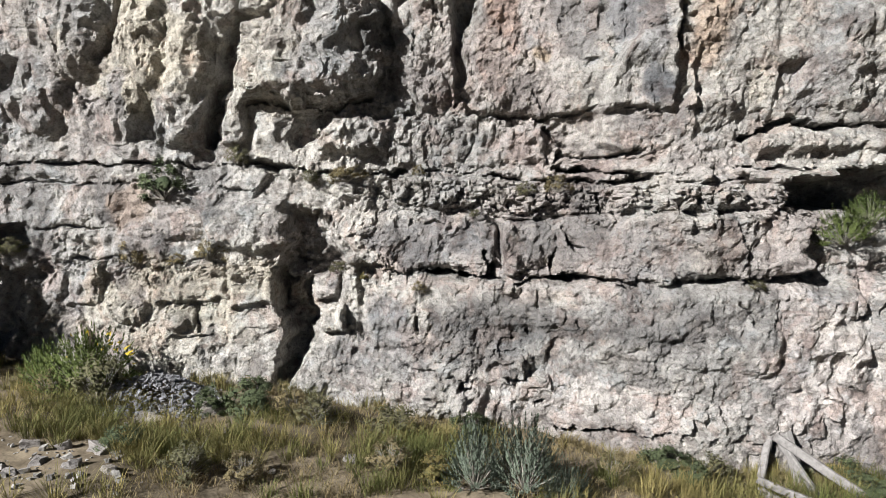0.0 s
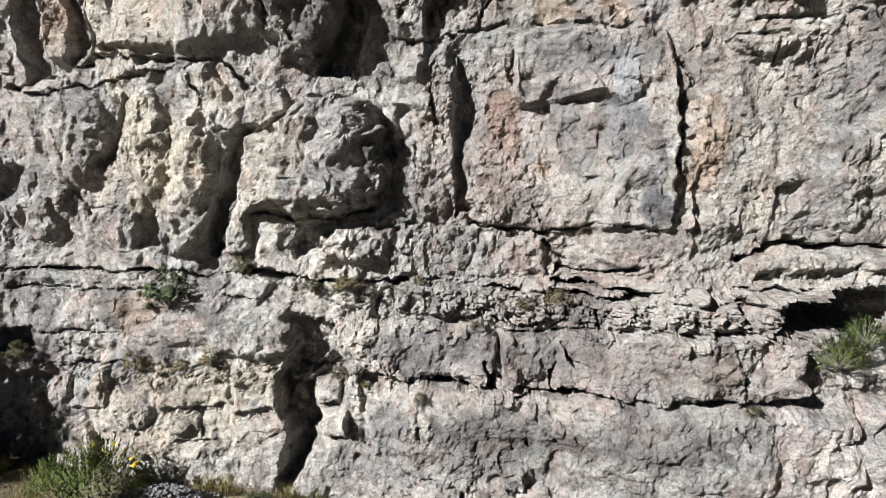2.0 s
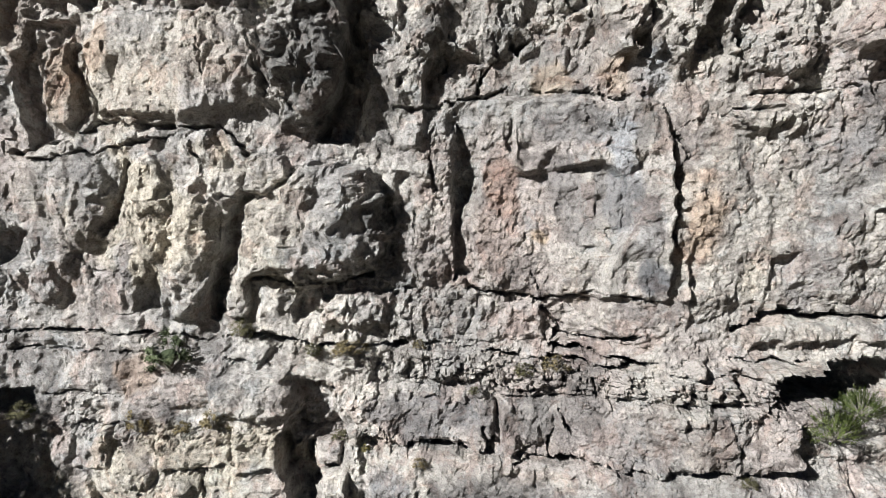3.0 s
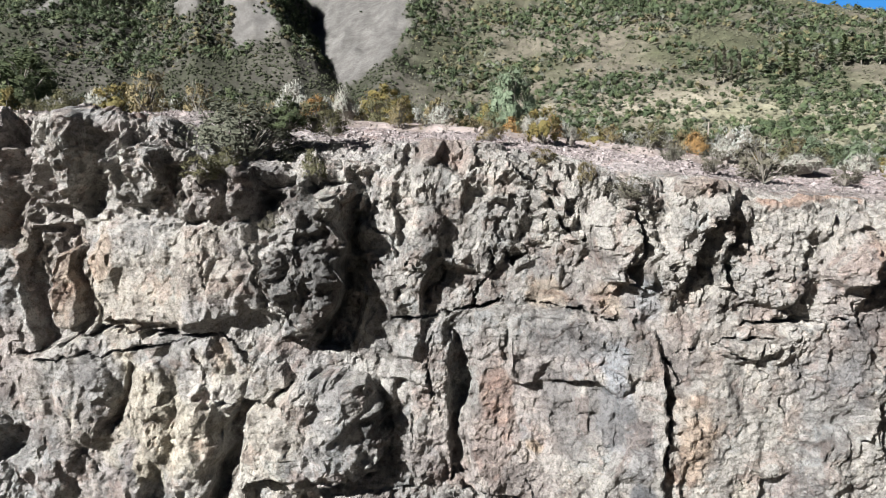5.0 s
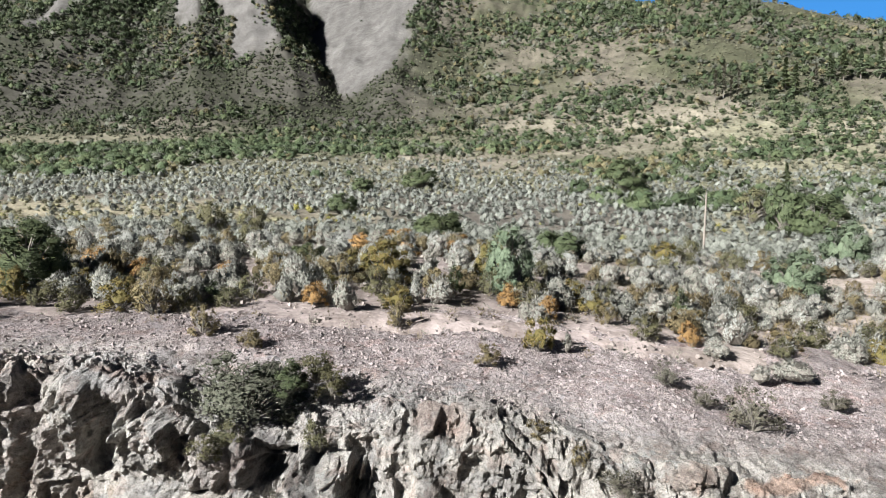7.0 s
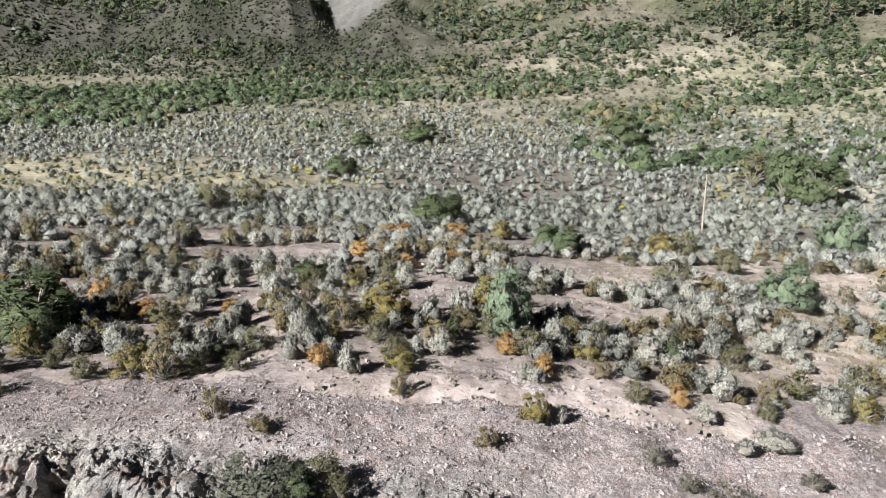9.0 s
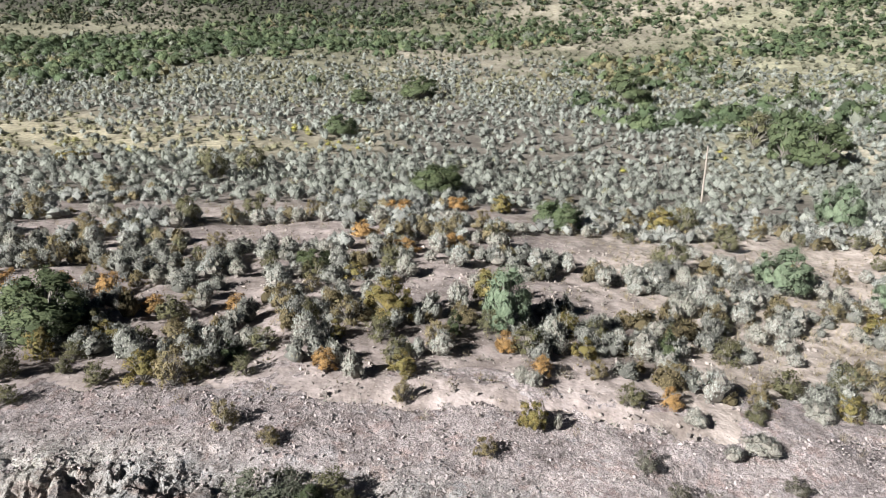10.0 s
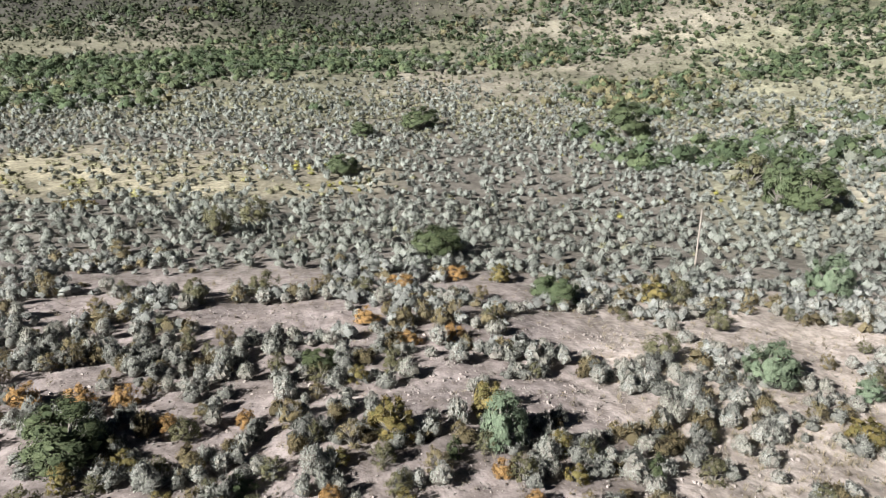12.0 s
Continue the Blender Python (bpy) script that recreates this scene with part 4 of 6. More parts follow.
    crack([(2.34, 10.38), (2.49, 10.56), (2.57, 10.39)], 0.045, 0.25)
    crack([(4.57, 9.92), (5.67, 9.83), (6.66, 9.92)], 0.030, 0.18)
    block([(-2.2, 11.36), (-0.72, 11.27), (-0.82, 10.53), (-2.02, 10.71)], -0.15, 0.2)
    crack([(4.63, 8.1), (5.57, 8.1), (6.42, 8.2)], 0.022, 0.2)
    crack([(4.98, 7.85), (4.96, 7.33)], 0.038, 0.25)
    crack([(5.5, 7.68), (5.6, 7.33)], 0.038, 0.2)
    crack([(3.47, 7.31), (3.64, 6.79)], 0.038, 0.2)
    block([(-0.17, 11.36), (0.66, 11.22), (1.03, 11.04), (0.94, 10.86), (0.2, 10.95)], 0.15, 0.08)

    # stains, and the boulder's lit and shaded sides painted as patches
    stain_or_shading(-4.69, 6.27, 1.3, 1.3, (0.60,0.56,0.46), 0.75)
    stain_or_shading(-5.23, 8.2, 1.3, 0.7, (0.60,0.56,0.49), 0.65)
    # the boulder's lit left part, painted pale
    stain_or_shading(-2.63, 5.99, 0.7, 0.8, (0.58,0.55,0.48), 0.75)
    stain_or_shading(-4.51, 8.82, 1.6, 0.7, (0.56,0.53,0.47), 0.6)
    stain_or_shading(-6.3, 10.7, 0.6, 0.8, (0.52,0.50,0.46), 0.6)
    stain_or_shading(2.71, 6.77, 0.22, 1.1, (0.36,0.39,0.42), 0.8)
    stain_or_shading(2.7, 7.53, 0.35, 0.4, (0.34,0.37,0.40), 0.6)
    stain_or_shading(3.02, 5.99, 0.35, 0.5, (0.36,0.37,0.38), 0.6)
    stain_or_shading(3.95, 6.24, 0.45, 0.6, (0.47,0.36,0.27), 0.7)
    stain_or_shading(1.6, 5.9, 0.22, 0.22, (0.44,0.34,0.24), 0.7)
    stain_or_shading(0.96, 6.91, 0.25, 0.5, (0.42,0.31,0.26), 0.7)
    stain_or_shading(0.87, 5.9, 0.4, 0.6, (0.42,0.34,0.30), 0.5)
    stain_or_shading(2.26, 6.44, 0.7, 1.0, (0.22,0.215,0.215), 0.75)
    stain_or_shading(1.92, 7.69, 0.9, 0.35, (0.23,0.23,0.23), 0.75)
    stain_or_shading(3.22, 5.31, 0.36, 0.28, (0.12,0.13,0.145), 0.85)
    # the boulder's right side, its shadow painted in with the dark crust
    stain_or_shading(-1.02, 6.36, 0.28, 0.75, (0.12,0.125,0.125), 0.85)
    stain_or_shading(-0.88, 5.53, 0.3, 0.4, (0.12,0.12,0.12), 0.7)
    # the sunlit left face of the boulder, painted near white
    stain_or_shading(-3.38, 5.34, 0.22, 0.7, (0.66,0.64,0.58), 0.85)
    stain_or_shading(-1.61, 7.0, 0.4, 0.3, (0.25,0.25,0.25), 0.5)
    stain_or_shading(5.48, 5.41, 0.5, 0.5, (0.28,0.28,0.29), 0.5)
    stain_or_shading(4.73, 5.32, 0.3, 0.4, (0.52,0.49,0.42), 0.6)
    stain_or_shading(5.92, 6.82, 0.5, 0.8, (0.27,0.28,0.29), 0.5)
    stain_or_shading(-2.14, 8.84, 0.7, 1.2, (0.13,0.135,0.135), 0.75)
    stain_or_shading(-2.41, 9.41, 0.5, 0.4, (0.18,0.18,0.18), 0.5)
    stain_or_shading(-1.06, 8.46, 0.30, 1.8, (0.26,0.26,0.255), 0.7)
    stain_or_shading(-0.17, 8.84, 0.6, 0.7, (0.22,0.225,0.22), 0.6)
    stain_or_shading(0.95, 9.79, 0.8, 0.5, (0.27,0.27,0.265), 0.5)
    stain_or_shading(-5.63, 9.17, 0.30, 0.5, (0.52,0.42,0.33), 0.7)
    stain_or_shading(5.65, 10.21, 1.0, 0.25, (0.42,0.28,0.21), 0.7)
    stain_or_shading(3.97, 10.17, 0.6, 0.3, (0.40,0.30,0.25), 0.5)
    stain_or_shading(6.38, 9.15, 0.2, 0.5, (0.45,0.32,0.25), 0.6)
    stain_or_shading(1.6, 8.38, 0.5, 0.3, (0.46,0.38,0.29), 0.6)
    stain_or_shading(2.75, 8.54, 0.4, 0.4, (0.46,0.38,0.30), 0.6)
    stain_or_shading(3.14, 8.5, 0.3, 0.4, (0.32,0.35,0.38), 0.6)
    stain_or_shading(-5.43, 11.55, 1.0, 0.25, (0.30,0.22,0.19), 0.6)
    stain_or_shading(-0.08, 10.99, 0.6, 0.4, (0.42,0.34,0.30), 0.6)
    stain_or_shading(2.24, 1.82, 3.4, 0.5, (0.24,0.235,0.23), 0.85)
    stain_or_shading(-0.22, 2.94, 1.1, 0.5, (0.25,0.25,0.255), 0.85)
    stain_or_shading(-0.76, 1.68, 0.5, 0.6, (0.27,0.275,0.28), 0.5)
    stain_or_shading(1.58, 3.04, 0.6, 0.45, (0.27,0.27,0.26), 0.8)
    stain_or_shading(2.95, 1.73, 1.6, 0.7, (0.23,0.225,0.22), 0.6)
    stain_or_shading(-0.76, 1.41, 1.0, 0.9, (0.28,0.28,0.285), 0.6)
    stain_or_shading(1.86, 1.09, 1.0, 0.4, (0.29,0.285,0.28), 0.5)
    stain_or_shading(5.55, 1.39, 1.2, 0.9, (0.47,0.44,0.39), 0.7)
    stain_or_shading(1.52, 2.2, 0.8, 0.15, (0.50,0.45,0.41), 0.6)
    stain_or_shading(5.35, 2.93, 0.2, 0.4, (0.60,0.56,0.52), 0.7)
    stain_or_shading(-5.28, 3.58, 0.5, 0.35, (0.47,0.36,0.28), 0.6)
    stain_or_shading(-4.23, 2.09, 1.9, 0.7, (0.54,0.49,0.39), 0.6)
    stain_or_shading(3.26, 3.09, 0.8, 0.4, (0.40,0.36,0.33), 0.5)
    stain_or_shading(3.8, 2.85, 0.4, 0.3, (0.42,0.36,0.30), 0.5)
    stain_or_shading(1.02, 0.69, 0.9, 0.5, (0.46,0.44,0.41), 0.5)

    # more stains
    stain_or_shading(1.92, 2.96, 3.6, 0.5, (0.24,0.23,0.225), 0.55)
    stain_or_shading(0.05, 1.01, 1.6, 0.8, (0.27,0.265,0.26), 0.5)
    stain_or_shading(5.41, 0.99, 1.2, 0.9, (0.55,0.515,0.49), 0.6)
    stain_or_shading(-2.24, 6.27, 0.8, 0.7, (0.50,0.48,0.44), 0.6)
    stain_or_shading(-6.37, 6.31, 1.0, 1.0, (0.52,0.49,0.45), 0.5)
    stain_or_shading(-6.09, 1.28, 1.6, 0.8, (0.56,0.53,0.47), 0.5)
    stain_or_shading(2.25, 0.61, 3.4, 0.42, (0.62,0.59,0.565), 0.6)
    stain_or_shading(5.55, 1.39, 1.5, 1.3, (0.64,0.605,0.58), 0.7)
    stain_or_shading(-5.04, 1.6, 2.2, 0.9, (0.64,0.62,0.54), 0.55)
    stain_or_shading(1.45, 1.63, 3.0, 0.22, (0.17,0.168,0.165), 0.6)
    stain_or_shading(0.32, 1.48, 0.8, 0.5, (0.20,0.195,0.19), 0.6)
    stain_or_shading(-6.44, 8.46, 0.3, 0.7, (0.42,0.33,0.26), 0.7)
    stain_or_shading(-7.19, 9.14, 0.5, 0.8, (0.44,0.38,0.32), 0.5)



# ---- plants ----
def leaves(centres, ways, long, wide, rng, facing=None, three=False):
    """Small leaves at the centres, each along its way; facing: the side that they turn outwards; three: plain three-cornered ones."""
    n = len(centres)
    ways = ways / (np.linalg.norm(ways, axis=1, keepdims=True) + 1e-9)
    out = rng.normal(size=(n, 3)) if facing is None else facing + rng.normal(size=(n, 3)) * 0.28
    side = np.cross(ways, out)
    side /= np.linalg.norm(side, axis=1, keepdims=True) + 1e-9
    l = (long * rng.uniform(0.6, 1.3, (n, 1))) * ways * 0.5
    w = (wide * rng.uniform(0.6, 1.3, (n, 1))) * side * 0.5
    if three:
        return np.stack([centres - l - w, centres - l + w, centres + l], 1).reshape(-1, 3), np.arange(3 * n).reshape(n, 3)
    v = np.stack([centres - l, centres + w, centres + l, centres - w], 1).reshape(-1, 3)
    return v, np.arange(4 * n).reshape(n, 4)


def sticks(starts, ends, r0, r1):
    """Three-sided twigs that taper and run from start to end."""
    n = len(starts)
    way = ends - starts
    a = np.cross(way, np.array((0.31, 0.47, 0.83)))
    a /= np.linalg.norm(a, axis=1, keepdims=True) + 1e-9
    b = np.cross(way, a)
    b /= np.linalg.norm(b, axis=1, keepdims=True) + 1e-9
    ring = [a * math.cos(t) + b * math.sin(t) for t in (0, 2.094, 4.189)]
    v = np.stack([starts + ring[0] * r0, starts + ring[1] * r0, starts + ring[2] * r0, ends + ring[0] * r1, ends + ring[1] * r1, ends + ring[2] * r1], 1)
    f = np.array([(0, 1, 4, 3), (1, 2, 5, 4), (2, 0, 3, 5)])
    return v.reshape(-1, 3), (np.arange(n)[:, None, None] * 6 + f).reshape(-1, 4)


def dome_ways(n, rng, low=0.0):
    """Ways that point up and outwards."""
    a, h = rng.uniform(0, 2 * math.pi, n), rng.uniform(low, 1, n)
    r = np.sqrt(1 - h * h)
    return np.stack([r * np.cos(a), r * np.sin(a), h], 1)


BALL = [(0, 0, 1), (1, 0, 0), (0, 1, 0), (-1, 0, 0), (0, -1, 0), (0, 0, -1)]
BALL_FACES = np.array([(0, 1, 2), (0, 2, 3), (0, 3, 4), (0, 4, 1), (5, 2, 1), (5, 3, 2), (5, 4, 3), (5, 1, 4)])


def clumps(hubs, radii, rng, fine=True, tall=1.0):
    """Soft uneven clumps of leaves, one round each hub."""
    ball, faces = np.array(BALL, float), BALL_FACES
    if fine:
        # each face once divided, so that a clump has 18 corners
        corners, found, parts = [tuple(v) for v in ball], {}, []

        def middle(i, j):
            key = (min(i, j), max(i, j))
            if key not in found:
                m = (np.array(corners[i]) + np.array(corners[j]))
                corners.append(tuple(m / np.linalg.norm(m)))
                found[key] = len(corners) - 1
            return found[key]
        for a, b, c in faces:
            d, e, f = middle(a, b), middle(b, c), middle(c, a)
            parts += [(a, d, f), (d, b, e), (f, e, c), (d, e, f)]
        ball, faces = np.array(corners), np.array(parts)
    n, k = len(hubs), len(ball)
    v = hubs[:, None, :] + ball[None] * np.array((1, 1, tall)) * (np.asarray(radii).reshape(-1, 1, 1) * rng.uniform(0.72, 1.18, (n, k, 1)))
    v[..., 2] = np.maximum(v[..., 2], 0.01)
    return v.reshape(-1, 3), (faces[None] + (np.arange(n) * k)[:, None, None]).reshape(-1, 3)


def packed(a, b):
    return np.concatenate([a[0], b[0]]), np.concatenate([a[1], b[1] + len(a[0])])


def plume_shape(rng, spikes, each, long, wide):
    """Upright leafy plumes, one metre wide and one high."""
    tips = dome_ways(spikes, rng, 0.05) * rng.uniform(0.70, 1.08, (spikes, 1)) * np.array((0.5, 0.5, 0.88)) + np.array((0, 0, 0.10))
    roots = tips * np.array((0.62, 0.62, 0.50))
    f = np.tile(np.linspace(0.15, 1.08, each), spikes)[:, None]
    a, b = np.repeat(roots, each, 0), np.repeat(tips, each, 0)
    off = rng.normal(size=(len(a), 3))
    off /= np.linalg.norm(off, axis=1, keepdims=True)
    c = a + (b - a) * f + off * 0.035 * (1.25 - f)
    way = (b - a) * 1.3 + off * 0.30 + np.array((0, 0, 0.20))
    radial = c * np.array((1, 1, 0.6)) + np.array((0, 0, 0.02))
    foliage = leaves(c, way, long, wide, rng, 0.5 * off + 2.2 * radial, True)
    stems = sticks(np.zeros((spikes // 5, 3)), tips[: spikes // 5] * 0.8, 0.014, 0.004)
    stems = stems[0], np.concatenate([stems[1][:, [0, 1, 2]], stems[1][:, [0, 2, 3]]])
    return foliage, stems


def round_shape(rng, lumps=16, each=60, leaf=0.10, low=0.12, fill=0.16, sparse=False, three=False):
    """A leafy bush of uneven clumps, one metre wide and one high."""
    ways = dome_ways(lumps, rng, -0.1)
    hubs = ways * rng.uniform(0.28, 0.43, (lumps, 1)) * np.array((1, 1, 1.55)) + np.array((0, 0, 0.30))
    hubs[::3, 2] *= 0.45
    hubs[:, 2] = np.maximum(hubs[:, 2], low)
    c = np.repeat(hubs, each, 0)
    off = rng.normal(size=(len(c), 3))
    off /= np.linalg.norm(off, axis=1, keepdims=True)
    c = c + off * fill * rng.uniform(0.45, 1.05, (len(c), 1)) * np.repeat(rng.uniform(0.6, 1.25, (lumps, 1)), each, 0)
    c[:, 2] = np.maximum(c[:, 2], 0.03)
    tangent = np.cross(off, rng.normal(size=c.shape)) + np.array((0, 0, 0.3))
    outward = c - np.array((0, 0, 0.35))
    foliage = leaves(c, tangent, leaf, leaf * 0.75, rng, 0.7 * off + 2.0 * outward, three)
    if three:
        foliage = packed(foliage, clumps(hubs, np.full(lumps, fill * (0.30 if sparse else 0.48)), rng, lumps > 39))
        foliage = packed(foliage, clumps(np.array([(0, 0, 0.40)]), [0.12 if sparse else 0.20], rng))
    n = len(hubs)
    mid = hubs * np.array((0.35, 0.35, 0.5))
    s = [sticks(np.zeros((n, 3)), mid, 0.022, 0.014), sticks(mid, hubs, 0.014, 0.004)]
    if sparse:
        m = 2 * n
        tips = np.repeat(hubs, 2, 0) + rng.normal(size=(m, 3)) * 0.13
        s.append(sticks(np.repeat(mid, 2, 0), tips, 0.007, 0.002))
    v, f, k = [], [], 0
    for a, b in s:
        v.append(a), f.append(b + k)
        k += len(a)
    return foliage, (np.concatenate(v), np.concatenate(f))


def mound_shape(rng, n, leaf, lobes=3, fine=True, slim=0.42, lift=0.5, heart=0.82):
    """A bush seen from afar: soft overlapping lobes under many small leaves that stand out of them."""
    if lobes == 1:
        hubs, radii = np.array([(0.0, 0.0, 0.36)]), np.array([0.40])
    else:
        hubs = dome_ways(lobes, rng, 0.0) * np.array((0.27, 0.27, 0.30)) + np.array((0, 0, 0.26))
        radii = rng.uniform(0.19, 0.31, lobes)
    pick = rng.integers(0, lobes, n)
    out = rng.normal(size=(n, 3)) * np.array((1, 1, 0.9)) + np.array((0, 0, 0.25))
    out /= np.linalg.norm(out, axis=1, keepdims=True)
    p = hubs[pick] + out * radii[pick][:, None] * rng.uniform(0.78, 1.22, (n, 1)) * np.array((1, 1, 1.25))
    p[:, 2] = np.maximum(p[:, 2], 0.03)
    way = out * 0.45 + np.array((0, 0, lift)) + rng.normal(size=(n, 3)) * 0.45
    middle = p - np.array((0, 0, 0.25))
    lv, lf = leaves(p, way, leaf, leaf * slim, rng, out + 2.0 * middle, True)
    cv, cf = clumps(hubs, radii * heart, rng, fine, 1.15)
    # lobes tinted darker than the leaves, as shade inside the bush
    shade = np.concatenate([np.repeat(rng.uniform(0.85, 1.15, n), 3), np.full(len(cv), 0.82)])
    return np.concatenate([lv, cv]), np.concatenate([lf, cf + len(lv)]), shade


def fluffy_shape(rng, n, leaf, lobes):
    """A dense silvery bush, one metre wide and one high: small upright leaves over many lobes, and a dark twiggy heart."""
    hubs = dome_ways(lobes, rng, 0.05) * np.array((0.32, 0.32, 0.46)) * rng.uniform(0.75, 1.1, (lobes, 1)) + np.array((0, 0, 0.20))
    radii = rng.uniform(0.11, 0.19, lobes)
    pick = rng.integers(0, lobes, n)
    out = rng.normal(size=(n, 3)) + np.array((0, 0, 0.45))
    out /= np.linalg.norm(out, axis=1, keepdims=True)
    p = hubs[pick] + out * radii[pick][:, None] * rng.uniform(0.65, 1.15, (n, 1)) * np.array((1, 1, 1.35))
    p[:, 2] = np.maximum(p[:, 2], 0.03)
    way = out * 0.5 + np.array((0, 0, 0.75)) + rng.normal(size=(n, 3)) * 0.3
    foliage = leaves(p, way, leaf, leaf * 0.42, rng, out + 2.0 * (p - np.array((0, 0, 0.2))), True)
    heart = clumps(hubs, radii * 0.72, rng, False, 1.3)
    heart = packed(heart, clumps(np.array([(0, 0, 0.25)]), [0.26], rng))
    ends = hubs[: lobes // 2]
    v, f = sticks(np.zeros((len(ends), 3)), ends, 0.014, 0.006)
    return foliage, packed((v, np.concatenate([f[:, [0, 1, 2]], f[:, [0, 2, 3]]])), heart)


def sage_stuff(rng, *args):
    """A sagebrush for the joined cover: silvery leaves round a twiggy heart, tinted dark for the shade inside."""
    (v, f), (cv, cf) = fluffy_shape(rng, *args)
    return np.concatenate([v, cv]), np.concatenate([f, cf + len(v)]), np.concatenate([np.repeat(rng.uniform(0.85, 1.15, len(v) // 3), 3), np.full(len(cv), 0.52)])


# for every kind: the shape of small and of large ones, whose leaves are smaller for their size
SHAPES = {
    "sage": lambda r, big: fluffy_shape(r, 1500, 0.060, 20),
    "juniper": lambda r, big: round_shape(r, 60, 120 if big else 60, 0.034 if big else 0.05, 0.08, 0.13, three=True),
    "oak": lambda r, big: round_shape(r, 56 if big else 30, 130 if big else 64, 0.034 if big else 0.055, 0.08, 0.14, three=True),
    "gold": lambda r, big: round_shape(r, 46 if big else 30, 100 if big else 60, 0.036 if big else 0.052, 0.08, 0.13, three=True),
    "rust": lambda r, big: round_shape(r, 36, 80, 0.048, 0.08, 0.14, three=True),
    "olive": lambda r, big: round_shape(r, 30, 70 if big else 42, 0.045 if big else 0.060, 0.08, 0.13, True, three=True),
    "tan": lambda r, big: round_shape(r, 30, 42, 0.055, 0.08, 0.13, True, three=True),
    "meadow": lambda r, big: plume_shape(r, 230, 26, 0.045, 0.016),
    "blue": lambda r, big: plume_shape(r, 200, 24, 0.050, 0.018),
    "brush": lambda r, big: round_shape(r, 44, 110, 0.034, 0.06, 0.15, True, three=True),
    "twig": lambda r, big: round_shape(r, 34, 40 if big else 26, 0.034 if big else 0.05, 0.08, 0.14, True, three=True),
}
WORDS = {
    "sage": ("sagebrush", "silvery grey-green sagebrush on the stony terrace soil"),
    "juniper": ("juniper_bush", "dense blue-green juniper bush on the stony terrace"),
    "oak": ("oak_shrub", "dark green leafy scrub oak on the dry terrace"),
    "gold": ("yellowing_shrub", "yellowing olive shrub with small autumn leaves on stony soil"),
    "rust": ("orange_shrub", "rusty orange autumn shrub on the stony terrace"),
    "olive": ("olive_shrub", "low olive-green twiggy shrub on dry stony soil"),
    "tan": ("tan_shrub", "tan dry rounded shrub on bare rocky soil"),
    "meadow": ("flowering_bush", "bright green bush with yellow flower heads against the cliff"),
    "blue": ("rabbitbrush", "blue-grey rabbitbrush bush in dry grass below the cliff"),
    "brush": ("rim_bush", "dark grey-green twiggy bush spreading over the cliff's edge"),
    "twig": ("twiggy_shrub", "grey sparse twiggy shrub at the cliff's rocky edge"),
}
STOCK = {}


def plant(kind, x, y, wide, high, z=None, turn=None, lean=0.0, group="shrubs of the terrace", label=""):
    """A shrub from the stock of its kind, set on the ground."""
    big = wide > 1.25 and kind != "sage"
    key = (kind, big)
    if key not in STOCK:
        STOCK[key] = []
        for i in range(5 if kind == "sage" else 3):
            rng = np.random.default_rng(1000 + 37 * i + len(STOCK) * 331)
            (lv, lf), (sv, sf) = SHAPES[kind](rng, big)
            lf, ln = leafy_normals(lv, lf, 0.25)
            STOCK[key].append((mesh_of("foliage", lv, lf, LEAVES[kind], None, True, ln), mesh_of("woody_base", sv, sf, BARK)))
    name, words = WORDS[kind]
    ob = thing(name, label or words, "shrub", group)
    foliage, stems = random.choice(STOCK[key])
    part("foliage", foliage, ob)
    tagged(part("woody_base", stems, ob), kind="stuff")
    if z is None:
        z = float(terrain(np.array([[x]]), np.array([[y]]))[0, 0]) - 0.03
    ob.matrix_basis = pose(x, y, z, lean, 0, random.uniform(0, 360) if turn is None else turn) @ Matrix.Diagonal((wide, wide * random.uniform(0.85, 1.1), high, 1))
    return ob

build_cliff()
build_land()

# shrubs of the terrace by kind: along, away, width, height
for x, y, w, h in ((2.03, 20.01, 1.82, 2.21), (14.35, 27.03, 2.55, 2.1), (23.47, 38.8, 2.96, 2.97), (18.33, 26.29, 1.39, 1.18),):
    plant("juniper", x, y, w, h)
for x, y, w, h in ((1.69, 21.81, 1.48, 1.46), (-1.68, 20.09, 1.83, 1.39), (-3.26, 24.01, 0.91, 0.74), (16.08, 22.89, 1.65, 1.06), (3.45, 38.45, 1.39, 1.25), (12.2, 36.68, 1.88, 1.45), (-1.05, 16.39, 0.9, 0.76), (2.21, 14.59, 0.82, 0.86), (4.23, 18.47, 0.82, 0.73),):
    plant("gold", x, y, w, h)
for x, y, w, h in ((-11.55, 18.4, 2.81, 1.99), (-4.98, 25.19, 1.92, 0.94), (-0.51, 44.35, 4.47, 2.58), (6.24, 35.54, 3.15, 1.95), (-10.96, 91.85, 3.94, 2.15), (-3.17, 97.95, 5.85, 3.51), (-11.0, 73.39, 3.77, 2.37), (25.2, 93.35, 7.12, 4.99), (33.26, 65.27, 3.9, 5.26), (35.58, 63.83, 6.44, 4.5), (-2.57, 11.48, 0.85, 0.59),):
    plant("oak", x, y, w, h)
for x, y, w, h in ((-12.74, 21.57, 1.29, 0.97), (-11.24, 21.73, 1.04, 0.9), (-14.58, 21.43, 1.37, 1.05), (-9.05, 19.99, 0.79, 0.65), (-6.64, 20.57, 0.78, 0.74), (-2.24, 35.31, 1.69, 1.14), (0.89, 38.69, 1.4, 0.91), (-3.11, 16.47, 0.79, 0.65), (6.05, 16.01, 0.69, 0.63), (1.93, 18.38, 0.79, 0.73), (2.74, 16.99, 0.73, 0.67), (-3.46, 29.74, 1.53, 0.91), (-1.52, 27.54, 1.3, 0.74), (0.43, 28.37, 1.46, 0.87),):
    plant("rust", x, y, w, h)
